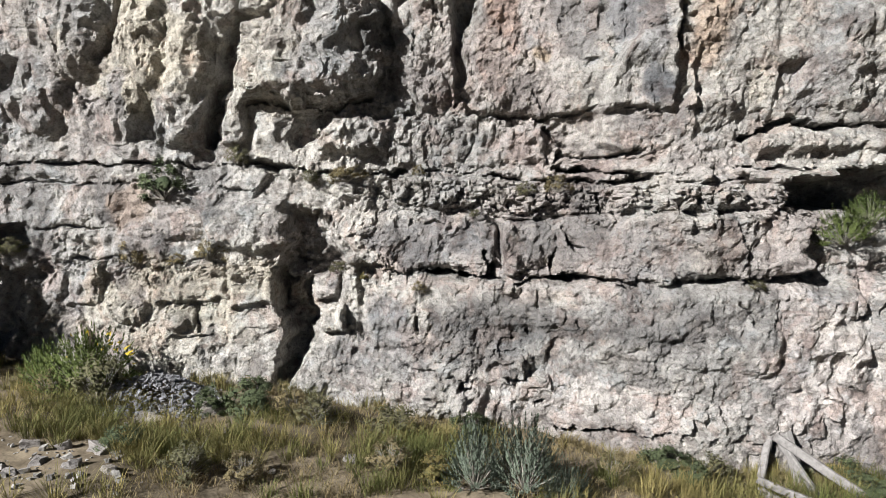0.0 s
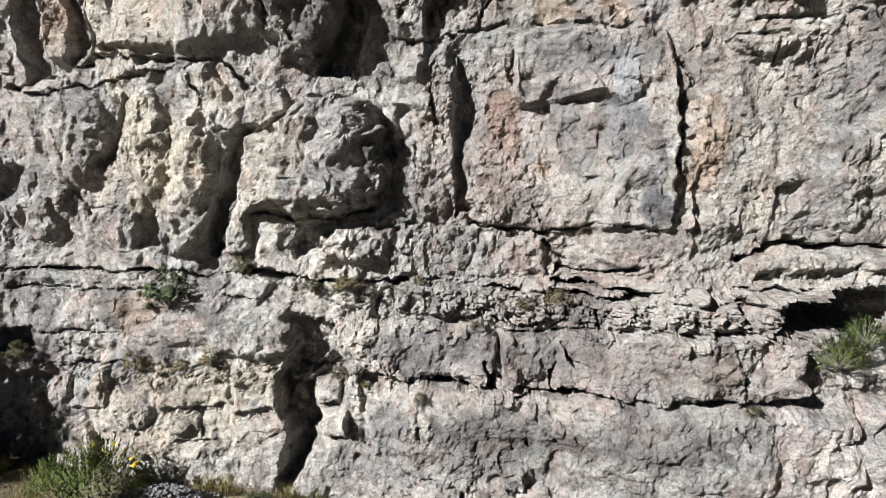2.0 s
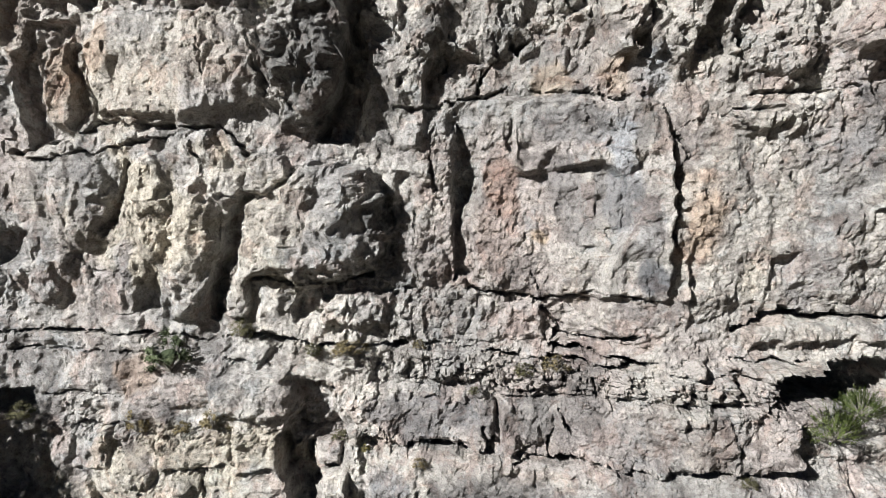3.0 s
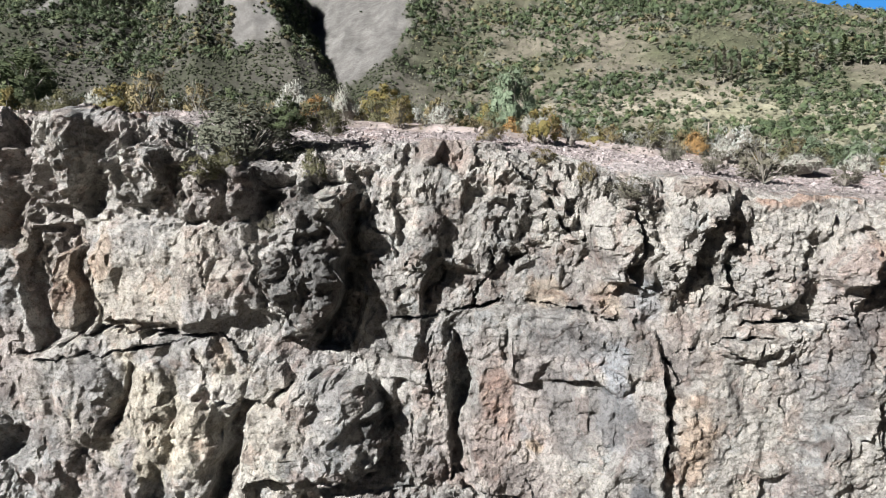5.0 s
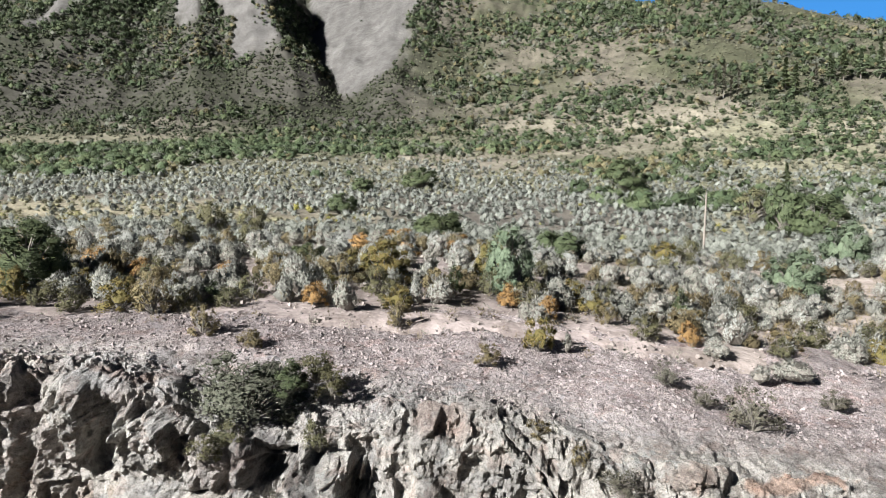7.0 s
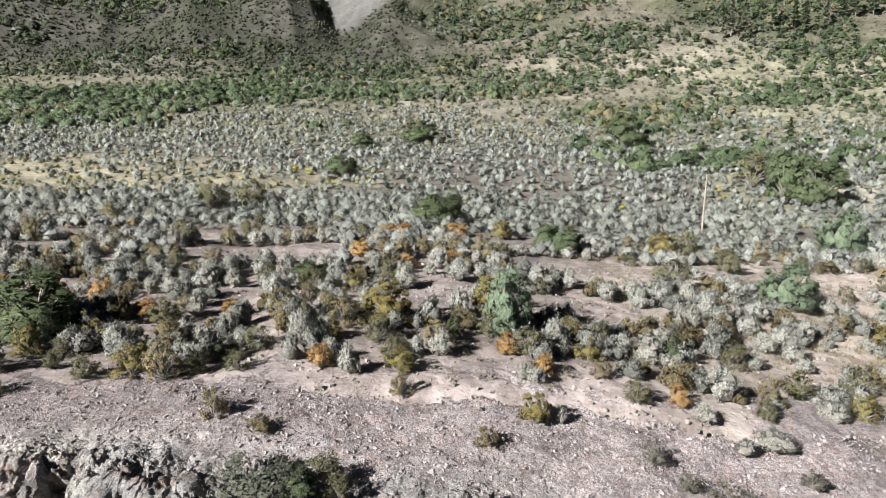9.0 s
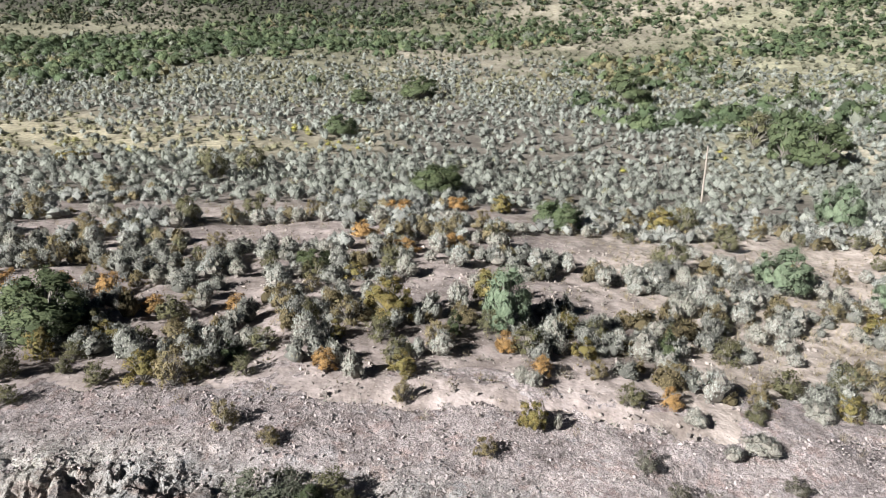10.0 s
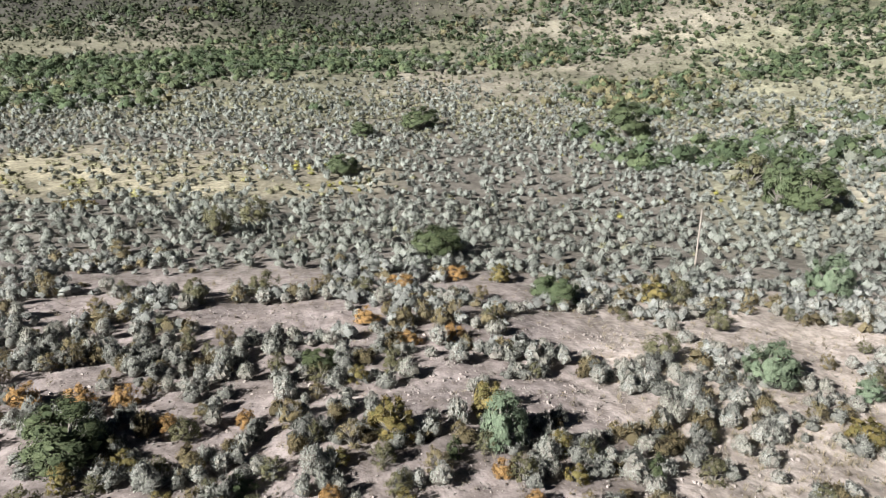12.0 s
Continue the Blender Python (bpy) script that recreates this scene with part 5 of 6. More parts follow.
for x, y, w, h in ((-16.62, 48.24, 2.56, 2.68), (-14.96, 53.04, 2.72, 2.57), (-12.46, 32.3, 1.66, 1.62), (-9.55, 34.28, 1.93, 1.72), (-4.28, 34.5, 1.48, 1.12), (13.65, 36.89, 1.77, 1.86), (14.25, 32.64, 1.73, 1.41), (10.01, 28.21, 2.01, 1.46), (-6.1, 16.1, 0.64, 0.64), (-5.14, 16.16, 0.72, 0.58), (-8.68, 15.56, 0.82, 0.7), (-9.83, 16.11, 0.55, 0.49), (-10.35, 14.59, 0.75, 0.55), (4.91, 15.83, 0.89, 0.68), (32.41, 70.46, 5.38, 4.14),):
    plant("olive", x, y, w, h)
for x, y, w, h in ((-4.97, 13.85, 0.73, 0.82), (-3.75, 13.32, 0.53, 0.43), (-0.95, 15.22, 0.68, 0.66), (4.33, 17.16, 0.68, 0.68), (-15.29, 28.42, 1.07, 1.08), (-20.69, 41.64, 1.57, 1.35), (-3.87, 13.48, 0.49, 0.41), (1.01, 13.56, 0.65, 0.47),):
    plant("tan", x, y, w, h)
for x, y, w, h in ((-2.27, 16.03, 0.85, 0.95), (-2.83, 16.86, 0.72, 0.76), (6.15, 19.16, 1.34, 1.13), (6.67, 18.43, 0.95, 0.83), (7.37, 16.69, 1.25, 1.16), (6.45, 15.38, 0.82, 0.66), (10.06, 16.08, 0.88, 0.78), (3.5, 18.73, 0.8, 0.81), (2.12, 16.42, 0.57, 0.65), (2.44, 16.22, 0.64, 0.64), (2.84, 14.64, 0.33, 0.53), (-5.51, 18.05, 0.93, 0.71), (-6.71, 18.2, 0.87, 0.82), (-7.18, 17.66, 0.91, 0.7), (-4.29, 19.44, 0.83, 0.63), (-0.03, 17.74, 0.91, 0.89), (-0.68, 17.58, 0.75, 0.73), (2.93, 20.41, 0.56, 0.67), (4.06, 20.45, 0.91, 0.92), (7.79, 14.75, 0.63, 0.53),):
    plant("sage", x, y, w, h)
for x, y, w, h in ((8.04, 22.29, 1.18, 1.0), (9.92, 22.94, 1.1, 0.95), (11.91, 24.59, 1.1, 1.11), (11.41, 20.75, 1.1, 1.04), (10.73, 21.39, 1.1, 0.96), (7.77, 14.56, 1.13, 0.65), (10.1, 16.3, 1.14, 0.81), (6.93, 14.21, 0.61, 0.51),):
    plant("sage", x, y, w, h)
for x, y, w, h in ((4.69, 13.63, 0.66, 0.59), (5.79, 12.05, 1.18, 0.93), (5.19, 12.79, 0.59, 0.49), (8.05, 13.36, 0.66, 0.47),):
    plant("twig", x, y, w, h)
plant("brush", -3.45, 11.75, 2.3, 1.5, z=10.35)
plant("olive", -2.25, 12.0, 0.9, 0.6)
plant("olive", -1.9, 11.6, 0.7, 0.5)
plant("olive", -3.5, 11.0, 0.7, 0.5, z=10.35, label="yellow-green plant rooted in the cliff below the rim bush")
# more of the same along the front of the brush
rng = np.random.default_rng(77)
for i in range(22):
    x, y = -10.5 + 1.12 * i + rng.uniform(-0.5, 0.5), rng.uniform(16.4, 20.5)
    kind = ("olive", "gold", "olive", "tan", "oak", "olive")[i % 6]
    plant(kind, x, y, rng.uniform(0.8, 1.2), rng.uniform(0.7, 1.0))


# ---- scattered sagebrush and the far scrub ----
def seeded_spots(rng, n, x_of, y_from, y_to):
    """Spots spread evenly over a widening strip of ground."""
    y = np.sqrt(rng.uniform(y_from ** 2, y_to ** 2, n))
    return rng.uniform(-1, 1, n) * x_of * y, y


def bare_patch(x, y):
    """Where the near terrace stays stony and open: above 0 is bare."""
    p = fbm(x * 0.22, y * 0.22, 131, 3) * 1.1 - 0.08
    for cx, cy, rx, ry in ((-8.5, 30.5, 4.0, 2.2), (5.0, 23.5, 3.0, 1.8), (7.5, 31.0, 4.0, 3.0), (17.0, 32.0, 5.0, 2.6), (-1.0, 15.4, 4.5, 1.6), (0.5, 18.2, 1.5, 1.3), (9.0, 18.5, 2.6, 1.2), (12.5, 20.8, 3.4, 1.3), (-16.0, 36.0, 5.0, 1.6), (4.0, 40.0, 3.0, 1.3)):
        p = np.maximum(p, 1.2 - np.hypot((x - cx) / rx, (y - cy) / ry))
    return np.maximum(p, 1.5 * (1 - step(14.6, 16.0, y + 0.5 * fbm(x * 0.6, y * 0.6, 133, 2) + 0.10 * np.maximum(-x - 4, 0))))


def scatter_near():
    rng = np.random.default_rng(7)
    x, y = seeded_spots(rng, 1500, 0.78, 14.5, 37)
    open_ground = bare_patch(x, y)
    taken = [(o.location.x, o.location.y, 0.45 * o.scale.x) for o in scene.objects if o.get("category") == "shrub"]
    count = 0
    for px, py, bare in zip(x, y, open_ground):
        w = rng.uniform(0.65, 1.25)
        if bare > rng.uniform(0.0, 0.35) or count >= 285:
            continue
        if any((px - a) ** 2 + (py - b) ** 2 < (r + 0.36 * w) ** 2 for a, b, r in taken):
            continue
        taken.append((px, py, 0.36 * w))
        kind = rng.choice(["sage", "sage", "sage", "olive", "olive", "tan", "gold"] if py < 18.5 else ["sage", "sage", "sage", "sage", "sage", "sage", "sage", "olive", "tan", "tan"])
        plant(kind, px, py, w, w * rng.uniform(0.75, 1.1))
        count += 1


def clump_stuff(name, label, category, spots, sizes, colours, shapes, rng, material=FAR_LEAF):
    """Many shrubs joined into one mesh, each turned, scaled and tinted on its own."""
    vs, fs, cs, ns, k = [], [], [], [], 0
    which = rng.integers(0, len(shapes), len(spots))
    for i, (v, f, *shade) in enumerate(shapes):
        m = np.flatnonzero(which == i)
        if not len(m):
            continue
        a = rng.uniform(0, 2 * math.pi, len(m))
        ca, sa = np.cos(a)[:, None], np.sin(a)[:, None]
        w, h = sizes[m, 0:1], sizes[m, 1:2]
        if material is FAR_LEAF:
            f, n = leafy_normals(v, f)
            ns.append(np.stack([n[:, 0] * ca - n[:, 1] * sa, n[:, 0] * sa + n[:, 1] * ca, np.broadcast_to(n[:, 2], (len(m), len(v)))], -1).reshape(-1, 3))
        p = np.stack([(v[:, 0] * ca - v[:, 1] * sa) * w, (v[:, 0] * sa + v[:, 1] * ca) * w, v[:, 2] * h], -1) + spots[m][:, None, :]
        vs.append(p.reshape(-1, 3))
        fs.append((f[None] + (np.arange(len(m)) * len(v))[:, None, None]).reshape(-1, f.shape[1]) + k)
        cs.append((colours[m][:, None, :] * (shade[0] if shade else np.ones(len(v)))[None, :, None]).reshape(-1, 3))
        k += p.shape[0] * p.shape[1]
    me = mesh_of(name, np.concatenate(vs), np.concatenate(fs), material, np.concatenate(cs), material is FAR_LEAF, np.concatenate(ns) if ns else None)
    return tagged(new(name, me), label, category, kind="stuff")


def far_shapes(rng, *args):
    return [mound_shape(rng, *args) for i in range(8)]


def spaced_spots(rng, gap, x_of, y_from, y_to):
    """Spots about a gap apart, one to each square of a loose net."""
    ys, xs = np.arange(y_from, y_to, gap), np.arange(-x_of * y_to, x_of * y_to, gap)
    x, y = np.meshgrid(xs, ys)
    x = x + rng.uniform(-0.42, 0.42, x.shape) * gap + (np.arange(len(ys)) % 2)[:, None] * 0.5 * gap
    y = y + rng.uniform(-0.42, 0.42, x.shape) * gap
    m = np.abs(x) < x_of * y
    return x[m], y[m]


def on_land(x, y, sink):
    return np.stack([x, y, terrain(x[None], y[None])[0] - sink], 1)


def meadow_part(x, y):
    """Where the flat opens into a dry meadow."""
    return np.exp(-((y - 73 - 0.05 * x + 14 * fbm(x * 0.06, y * 0.06, 145, 3)) / 8.0) ** 2) * (1 - step(-16, -2, x))


def build_far_scrub():
    rng = np.random.default_rng(11)
    # silver sage among the near shrubs
    x, y = seeded_spots(rng, 2500, 0.72, 16.5, 42)
    keep = (bare_patch(x, y) < rng.uniform(-0.05, 0.2, len(x))) & (rng.uniform(0, 1, len(x)) < 0.75 + 0.25 * step(28, 38, y))
    x, y = x[keep], y[keep]
    w = rng.uniform(0.55, 1.25, len(x))
    c = np.array((0.46, 0.475, 0.445)) * rng.uniform(0.6, 1.12, (len(x), 1))
    c = np.where(rng.uniform(0, 1, (len(x), 1)) < 0.16, np.array((0.27, 0.225, 0.13)) * rng.uniform(0.7, 1.2, (len(x), 1)), c)
    h = w * rng.uniform(0.7, 1.0, len(x))
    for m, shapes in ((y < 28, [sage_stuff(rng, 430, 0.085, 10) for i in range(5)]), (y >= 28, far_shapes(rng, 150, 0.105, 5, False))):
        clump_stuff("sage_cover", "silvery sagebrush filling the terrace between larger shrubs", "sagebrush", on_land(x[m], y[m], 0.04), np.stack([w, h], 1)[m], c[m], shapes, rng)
    # silver sage of the flat
    x, y = spaced_spots(rng, 1.22, 0.71, 40, 138)
    bare = fbm(x * 0.09, y * 0.09, 141, 3)
    keep = rng.uniform(0, 1, len(x)) > np.clip(0.02 + 0.7 * bare + 0.72 * meadow_part(x, y) + 0.35 * step(88, 112, y) + 0.4 * step(112, 138, y), 0.02, 0.97)
    x, y = x[keep], y[keep]
    w = 0.85 + 0.65 * rng.uniform(0, 1, len(x)) ** 1.5
    c = np.array((0.405, 0.435, 0.40)) * rng.uniform(0.65, 1.12, (len(x), 1))
    h = w * rng.uniform(0.75, 1.1, len(x))
    for m, shapes in ((y < 62, far_shapes(rng, 170, 0.10, 4, False)), (y >= 62, far_shapes(rng, 70, 0.15, 3, False))):
        clump_stuff("sage_flat", "dense silvery sagebrush covering the flat behind the terrace", "sagebrush", on_land(x[m], y[m], 0.05), np.stack([w * 0.98, h], 1)[m], c[m], shapes, rng)
    # yellow rabbitbrush and dry tufts of the meadow
    x, y = seeded_spots(rng, 5200, 0.72, 45, 125)
    keep = meadow_part(x, y) > rng.uniform(0.1, 1.0, len(x))
    keep |= rng.uniform(0, 1, len(x)) < 0.10 + 0.6 * step(84, 100, y)
    x, y = x[keep], y[keep]
    w = rng.uniform(0.5, 1.3, len(x))
    gold = (step(0.08, 0.28, fbm(x * 0.12, y * 0.12, 143, 2)) * (1 - step(80, 90, y)))[:, None]
    c = (np.array((0.31, 0.30, 0.19)) * (1 - gold) + np.array((0.40, 0.38, 0.10)) * gold) * rng.uniform(0.75, 1.2, (len(x), 1))
    clump_stuff("rabbitbrush", "yellow-green rabbitbrush and dry tufts in the meadow", "rabbitbrush", on_land(x, y, 0.05), np.stack([w, w * 0.6], 1), c, far_shapes(rng, 30, 0.22, 1, False), rng)
    # oak scrub of the hill foot and slopes, finer where it is nearer
    for y0, y1, n, shape, name in ((76, 170, 7000, (96, 0.13, 4, False), "hill_scrub"), (170, 385, 30000, (28, 0.20, 2, False), "upper_scrub")):
        x, y = seeded_spots(rng, n, 0.72, y0, y1)
        a = x / (y + 1)
        side = step(-0.08, 0.08, a)
        thick = 0.40 + (0.15 - 0.12 * side) * step(200, 240, y) + 1.5 * fbm(x * 0.028, y * 0.040, 151, 4) + 0.10 * side * step(150, 180, y)
        thick += 0.85 * np.exp(-((y - 158 + 62 * np.clip(-a - 0.12, -0.05, 0.6)) / 24.0) ** 2) * (1 - step(-0.06, 0.05, a))
        thick -= 0.40 * (1 - side) * np.exp(-((y - 240) / 34.0) ** 2)
        thick += 0.75 * (1 - side) * step(278, 300, y)
        thick += 0.8 * np.exp(-((y - 216 + 0.15 * x) / 13.0) ** 2 - ((a - 0.22) / 0.12) ** 2) + 0.5 * np.exp(-((y - 165) / 20.0) ** 2 - ((a - 0.12) / 0.13) ** 2)
        thick += 0.22 * np.exp(-((y - 108 - 40 * (a - 0.3)) / 12.0) ** 2) * step(0.16, 0.26, a)
        thick *= step(92, 128, y + 34 * step(0.12, 0.3, a) + 16 * fbm(x * 0.04, y * 0.04, 153, 3))
        thick -= 1.6 * spurs(x, y)[1]
        keep = rng.uniform(0.12, 1.0, len(x)) < thick
        x, y = x[keep], y[keep]
        w = (1.6 + 2.4 * rng.uniform(0, 1, len(x)) ** 1.6) * (0.9 + 0.5 * step(150, 260, y))
        pick = rng.uniform(0, 1, (len(x), 1)) + 0.5 * fbm(x * 0.05, y * 0.05, 155, 2)[:, None]
        c = np.where(pick < 0.42, np.array((0.075, 0.108, 0.055)), np.where(pick < 0.74, np.array((0.115, 0.15, 0.075)), np.where(pick < 0.93, np.array((0.17, 0.185, 0.145)), np.array((0.215, 0.20, 0.11)))))
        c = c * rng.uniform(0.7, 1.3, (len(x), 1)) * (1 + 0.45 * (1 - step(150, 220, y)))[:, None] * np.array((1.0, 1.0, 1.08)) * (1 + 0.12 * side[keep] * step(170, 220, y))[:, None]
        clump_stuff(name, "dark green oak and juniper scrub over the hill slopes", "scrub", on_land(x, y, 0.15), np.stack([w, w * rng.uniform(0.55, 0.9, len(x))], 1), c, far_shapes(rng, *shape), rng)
    # small pale bushes between them, in loose rows on the fans
    x, y = seeded_spots(rng, 26000, 0.72, 92, 340)
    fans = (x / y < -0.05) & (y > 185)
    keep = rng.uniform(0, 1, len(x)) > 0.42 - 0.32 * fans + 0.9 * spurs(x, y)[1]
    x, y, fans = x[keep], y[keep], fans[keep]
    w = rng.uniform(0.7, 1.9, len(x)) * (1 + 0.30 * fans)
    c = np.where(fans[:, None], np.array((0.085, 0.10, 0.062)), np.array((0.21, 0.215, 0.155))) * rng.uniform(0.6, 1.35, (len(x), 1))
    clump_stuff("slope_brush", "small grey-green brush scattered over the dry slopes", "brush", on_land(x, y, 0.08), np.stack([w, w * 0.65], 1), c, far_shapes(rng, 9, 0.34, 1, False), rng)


def build_tufts():
    """Low dry tufts and weeds between the shrubs of the terrace."""
    rng = np.random.default_rng(17)
    x, y = seeded_spots(rng, 3600, 0.80, 14.6, 44)
    w = 0.12 + 0.42 * rng.uniform(0, 1, len(x)) ** 1.6
    pick = rng.uniform(0, 1, (len(x), 1))
    c = np.where(pick < 0.3, np.array((0.30, 0.25, 0.16)), np.where(pick < 0.7, np.array((0.34, 0.33, 0.28)), np.array((0.20, 0.17, 0.12)))) * rng.uniform(0.7, 1.15, (len(x), 1))
    shapes = [mound_shape(rng, 30, 0.26, 1, False, 0.16, 1.2, 0.25) for i in range(5)]
    clump_stuff("dry_tufts", "low dry tufts and weeds on the stony terrace", "weeds", on_land(x, y, 0.02), np.stack([w, w * rng.uniform(0.5, 0.9, len(x))], 1), c, shapes, rng)


scatter_near()
build_tufts()
build_far_scrub()


# ---- stones ----
def stone_shape(rng, flat=0.65):
    """An angular stone, about one metre wide: a cut block with knocked corners."""
    g = np.array((-1.0, 0.0, 1.0))
    pts = np.array([(a, b, c) for a in g for b in g for c in g if max(abs(a), abs(b), abs(c)) == 1])
    index = {tuple(p): i for i, p in enumerate(pts)}
    faces = []
    for axis in range(3):
        for side in (-1.0, 1.0):
            for u in (-1.0, 0.0):
                for v in (-1.0, 0.0):
                    quad = []
                    for du, dv in ((0, 0), (1, 0), (1, 1), (0, 1)):
                        p = [0.0, 0.0, 0.0]
                        p[axis], p[(axis + 1) % 3], p[(axis + 2) % 3] = side, u + du, v + dv
                        quad.append(index[tuple(p)])
                    faces.append(quad if side > 0 else quad[::-1])
    size = np.linalg.norm(pts, axis=1, keepdims=True)
    pts = pts / size ** 0.55 * rng.uniform(0.68, 1.15, (len(pts), 1)) + rng.normal(size=pts.shape) * 0.06
    return pts * 0.5 * np.array((1, rng.uniform(0.6, 0.95), flat * rng.uniform(0.6, 1.1))), np.array(faces)


def chip_shape(rng):
    """A small angular chip, about one metre wide."""
    pts = np.array([(a, b, c) for a in (-0.5, 0.5) for b in (-0.5, 0.5) for c in (-0.5, 0.5)]) * rng.uniform(0.55, 1.1, (8, 1)) + rng.normal(size=(8, 3)) * 0.07
    turn = np.array(Euler(rng.uniform(0, 6.28, 3)).to_matrix())
    return (pts * np.array((1, 0.75, 0.55))) @ turn.T, np.array([(0, 1, 3, 2), (4, 6, 7, 5), (0, 4, 5, 1), (2, 3, 7, 6), (0, 2, 6, 4), (1, 5, 7, 3)])


def stone_material():
    n = Nodes("loose_stone")
    info = n.tree.nodes.new("ShaderNodeObjectInfo")
    a = n.noise(9, 6, 0.65)
    c = n.mix(n.span(info.outputs["Random"], 0, 1), (0.36, 0.335, 0.31), (0.25, 0.24, 0.235))
    c = n.mix(n.span(a, 0.35, 0.65, 0, 0.8), c, (0.6, 0.58, 0.56), "MULTIPLY")
    n.bump(a, 0.05)
    n.bump(n.noise(50, 4, 0.7), 0.01)
    return n.done(c)


def tinted_stone():
    n = Nodes("rubble_stone")
    a = n.noise(12, 5, 0.65)
    n.bump(a, 0.04)
    return n.done(n.mix(n.span(a, 0.35, 0.65, 0, 0.7), n.tint(), (0.65, 0.63, 0.6), "MULTIPLY"))


STONE, RUBBLE = stone_material(), tinted_stone()
STONE_MESHES = [mesh_of("stone", *stone_shape(np.random.default_rng(300 + i)), STONE) for i in range(9)]


def stone(x, y, wide, z=None, sink=0.25, name="boulder", label="pale grey angular limestone boulder on dry grassy soil", group="stones below the cliff"):
    me = random.choice(STONE_MESHES)
    ob = tagged(new(name, me), label, "stone", group)
    if z is None:
        z = float(foot(np.array([[x]]), np.array([[y]]))[0, 0])
    ob.matrix_basis = pose(x, y, z + wide * (0.3 - sink), random.uniform(-15, 15), random.uniform(-15, 15), random.uniform(0, 360)) @ Matrix.Diagonal((wide, wide, wide * random.uniform(0.8, 1.2), 1))
    return ob


def rubble(name, label, n, x_of, y_of, z_of, size, colour, seed, keep=None, tall=0.6):
    rng = np.random.default_rng(seed)
    x, y = rng.uniform(*x_of, n), rng.uniform(*y_of, n)
    if keep is not None:
        m = keep(x, y, rng)
        x, y = x[m], y[m]
    w = size[0] + (size[1] - size[0]) * rng.uniform(0, 1, len(x)) ** 4
    z = z_of(x, y) + 0.1 * w
    c = np.array(colour) * rng.uniform(0.6, 1.3, (len(x), 1))
    shapes = [chip_shape(rng) for i in range(14)]
    return clump_stuff(name, label, "rubble", np.stack([x, y, z], 1), np.stack([w, w * tall], 1), c, shapes, rng, RUBBLE)


def surface_z(x, y):
    """Height of the built sheet over the terrace's bare edge."""
    v = CLIFF["verts"]
    out = []
    for px, py in zip(np.atleast_1d(x), np.atleast_1d(y)):
        col = int(np.clip(round((px + EDGE) / RES), 0, v.shape[1] - 1))
        line = v[v.shape[0] // 2:, col]
        out.append(line[np.argmin(np.abs(line[:, 1] - py) - 0.02 * line[:, 2]), 2])
    return np.array(out)


# ---- the foot of the cliff ----
def grass(name, label, n, seed, tall, colour, other, keep, blades=30, terrace=False):
    """Tufts of thin blades on the ground below the cliff, or on the terrace."""
    rng = np.random.default_rng(seed)
    x, y = (rng.uniform(-12, 24, n), rng.uniform(14.5, 34, n)) if terrace else (rng.uniform(-8.6, 8.6, n), rng.uniform(5.6, 12.0, n))
    m = keep(x, y, rng)
    x, y = x[m], y[m]
    y = y if terrace else np.minimum(y, face_y(x, 0 * x) - 0.12)
    z = terrain(x[None], y[None])[0] if terrace else foot(x, y)
    k = len(x)
    a = rng.uniform(0, 2 * math.pi, (k, blades))
    lean = rng.uniform(0.1, 1.2, (k, blades))
    h = tall * rng.uniform(0.35, 1.25, (k, 1)) * rng.uniform(0.55, 1.1, (k, blades))
    way = np.stack([np.cos(a) * lean, np.sin(a) * lean, np.ones_like(a)], -1)
    root = np.stack([x, y, z - 0.02], -1)[:, None, :] + np.stack([np.cos(a), np.sin(a), 0 * a], -1) * 0.09 * rng.uniform(0, 1, (k, blades, 1))
    tip = root + way * h[..., None]
    side = np.stack([-np.sin(a), np.cos(a), 0 * a], -1) * 0.0040
    bend = root * 0.45 + tip * 0.55 + np.array((0, 0, 1.0)) * 0.16 * h[..., None]
    v = np.stack([root - side, root + side, bend + side * 0.8, bend - side * 0.8, bend - side * 0.8, bend + side * 0.8, tip], 2)
    v = v[:, :, [0, 1, 2, 0, 2, 3, 4, 5, 6]].reshape(-1, 3)
    f = np.arange(len(v)).reshape(-1, 3)
    t = np.clip(0.5 + 1.5 * fbm(x * 1.1, y * 1.1, seed + 3, 2) + rng.uniform(-0.3, 0.3, k), 0, 1)[:, None]
    c = np.array(colour) * t + np.array(other) * (1 - t)
    me = mesh_of(name, v, f, FAR_LEAF, np.repeat(c, 9 * blades, 0))
    tagged(new(name, me), label, "grass", kind="stuff")


def green_part(x, y):
    """Where the grass stays green: patches close to the wall."""
    g = 0 * x
    for cx, cy, rx, ry in ((-4.9, 9.2, 0.75, 0.9), (-3.75, 8.4, 0.6, 0.7), (-2.8, 8.5, 1.0, 0.8), (-2.3, 9.9, 1.0, 0.5), (-0.5, 8.8, 1.1, 0.7), (-0.4, 9.6, 1.0, 0.5), (3.0, 8.4, 1.5, 0.6), (5.0, 8.6, 1.2, 0.4), (-6.2, 10.4, 0.6, 0.5)):
        g = np.maximum(g, 1.2 - np.hypot((x - cx) / rx, (y - cy) / ry))
    return g


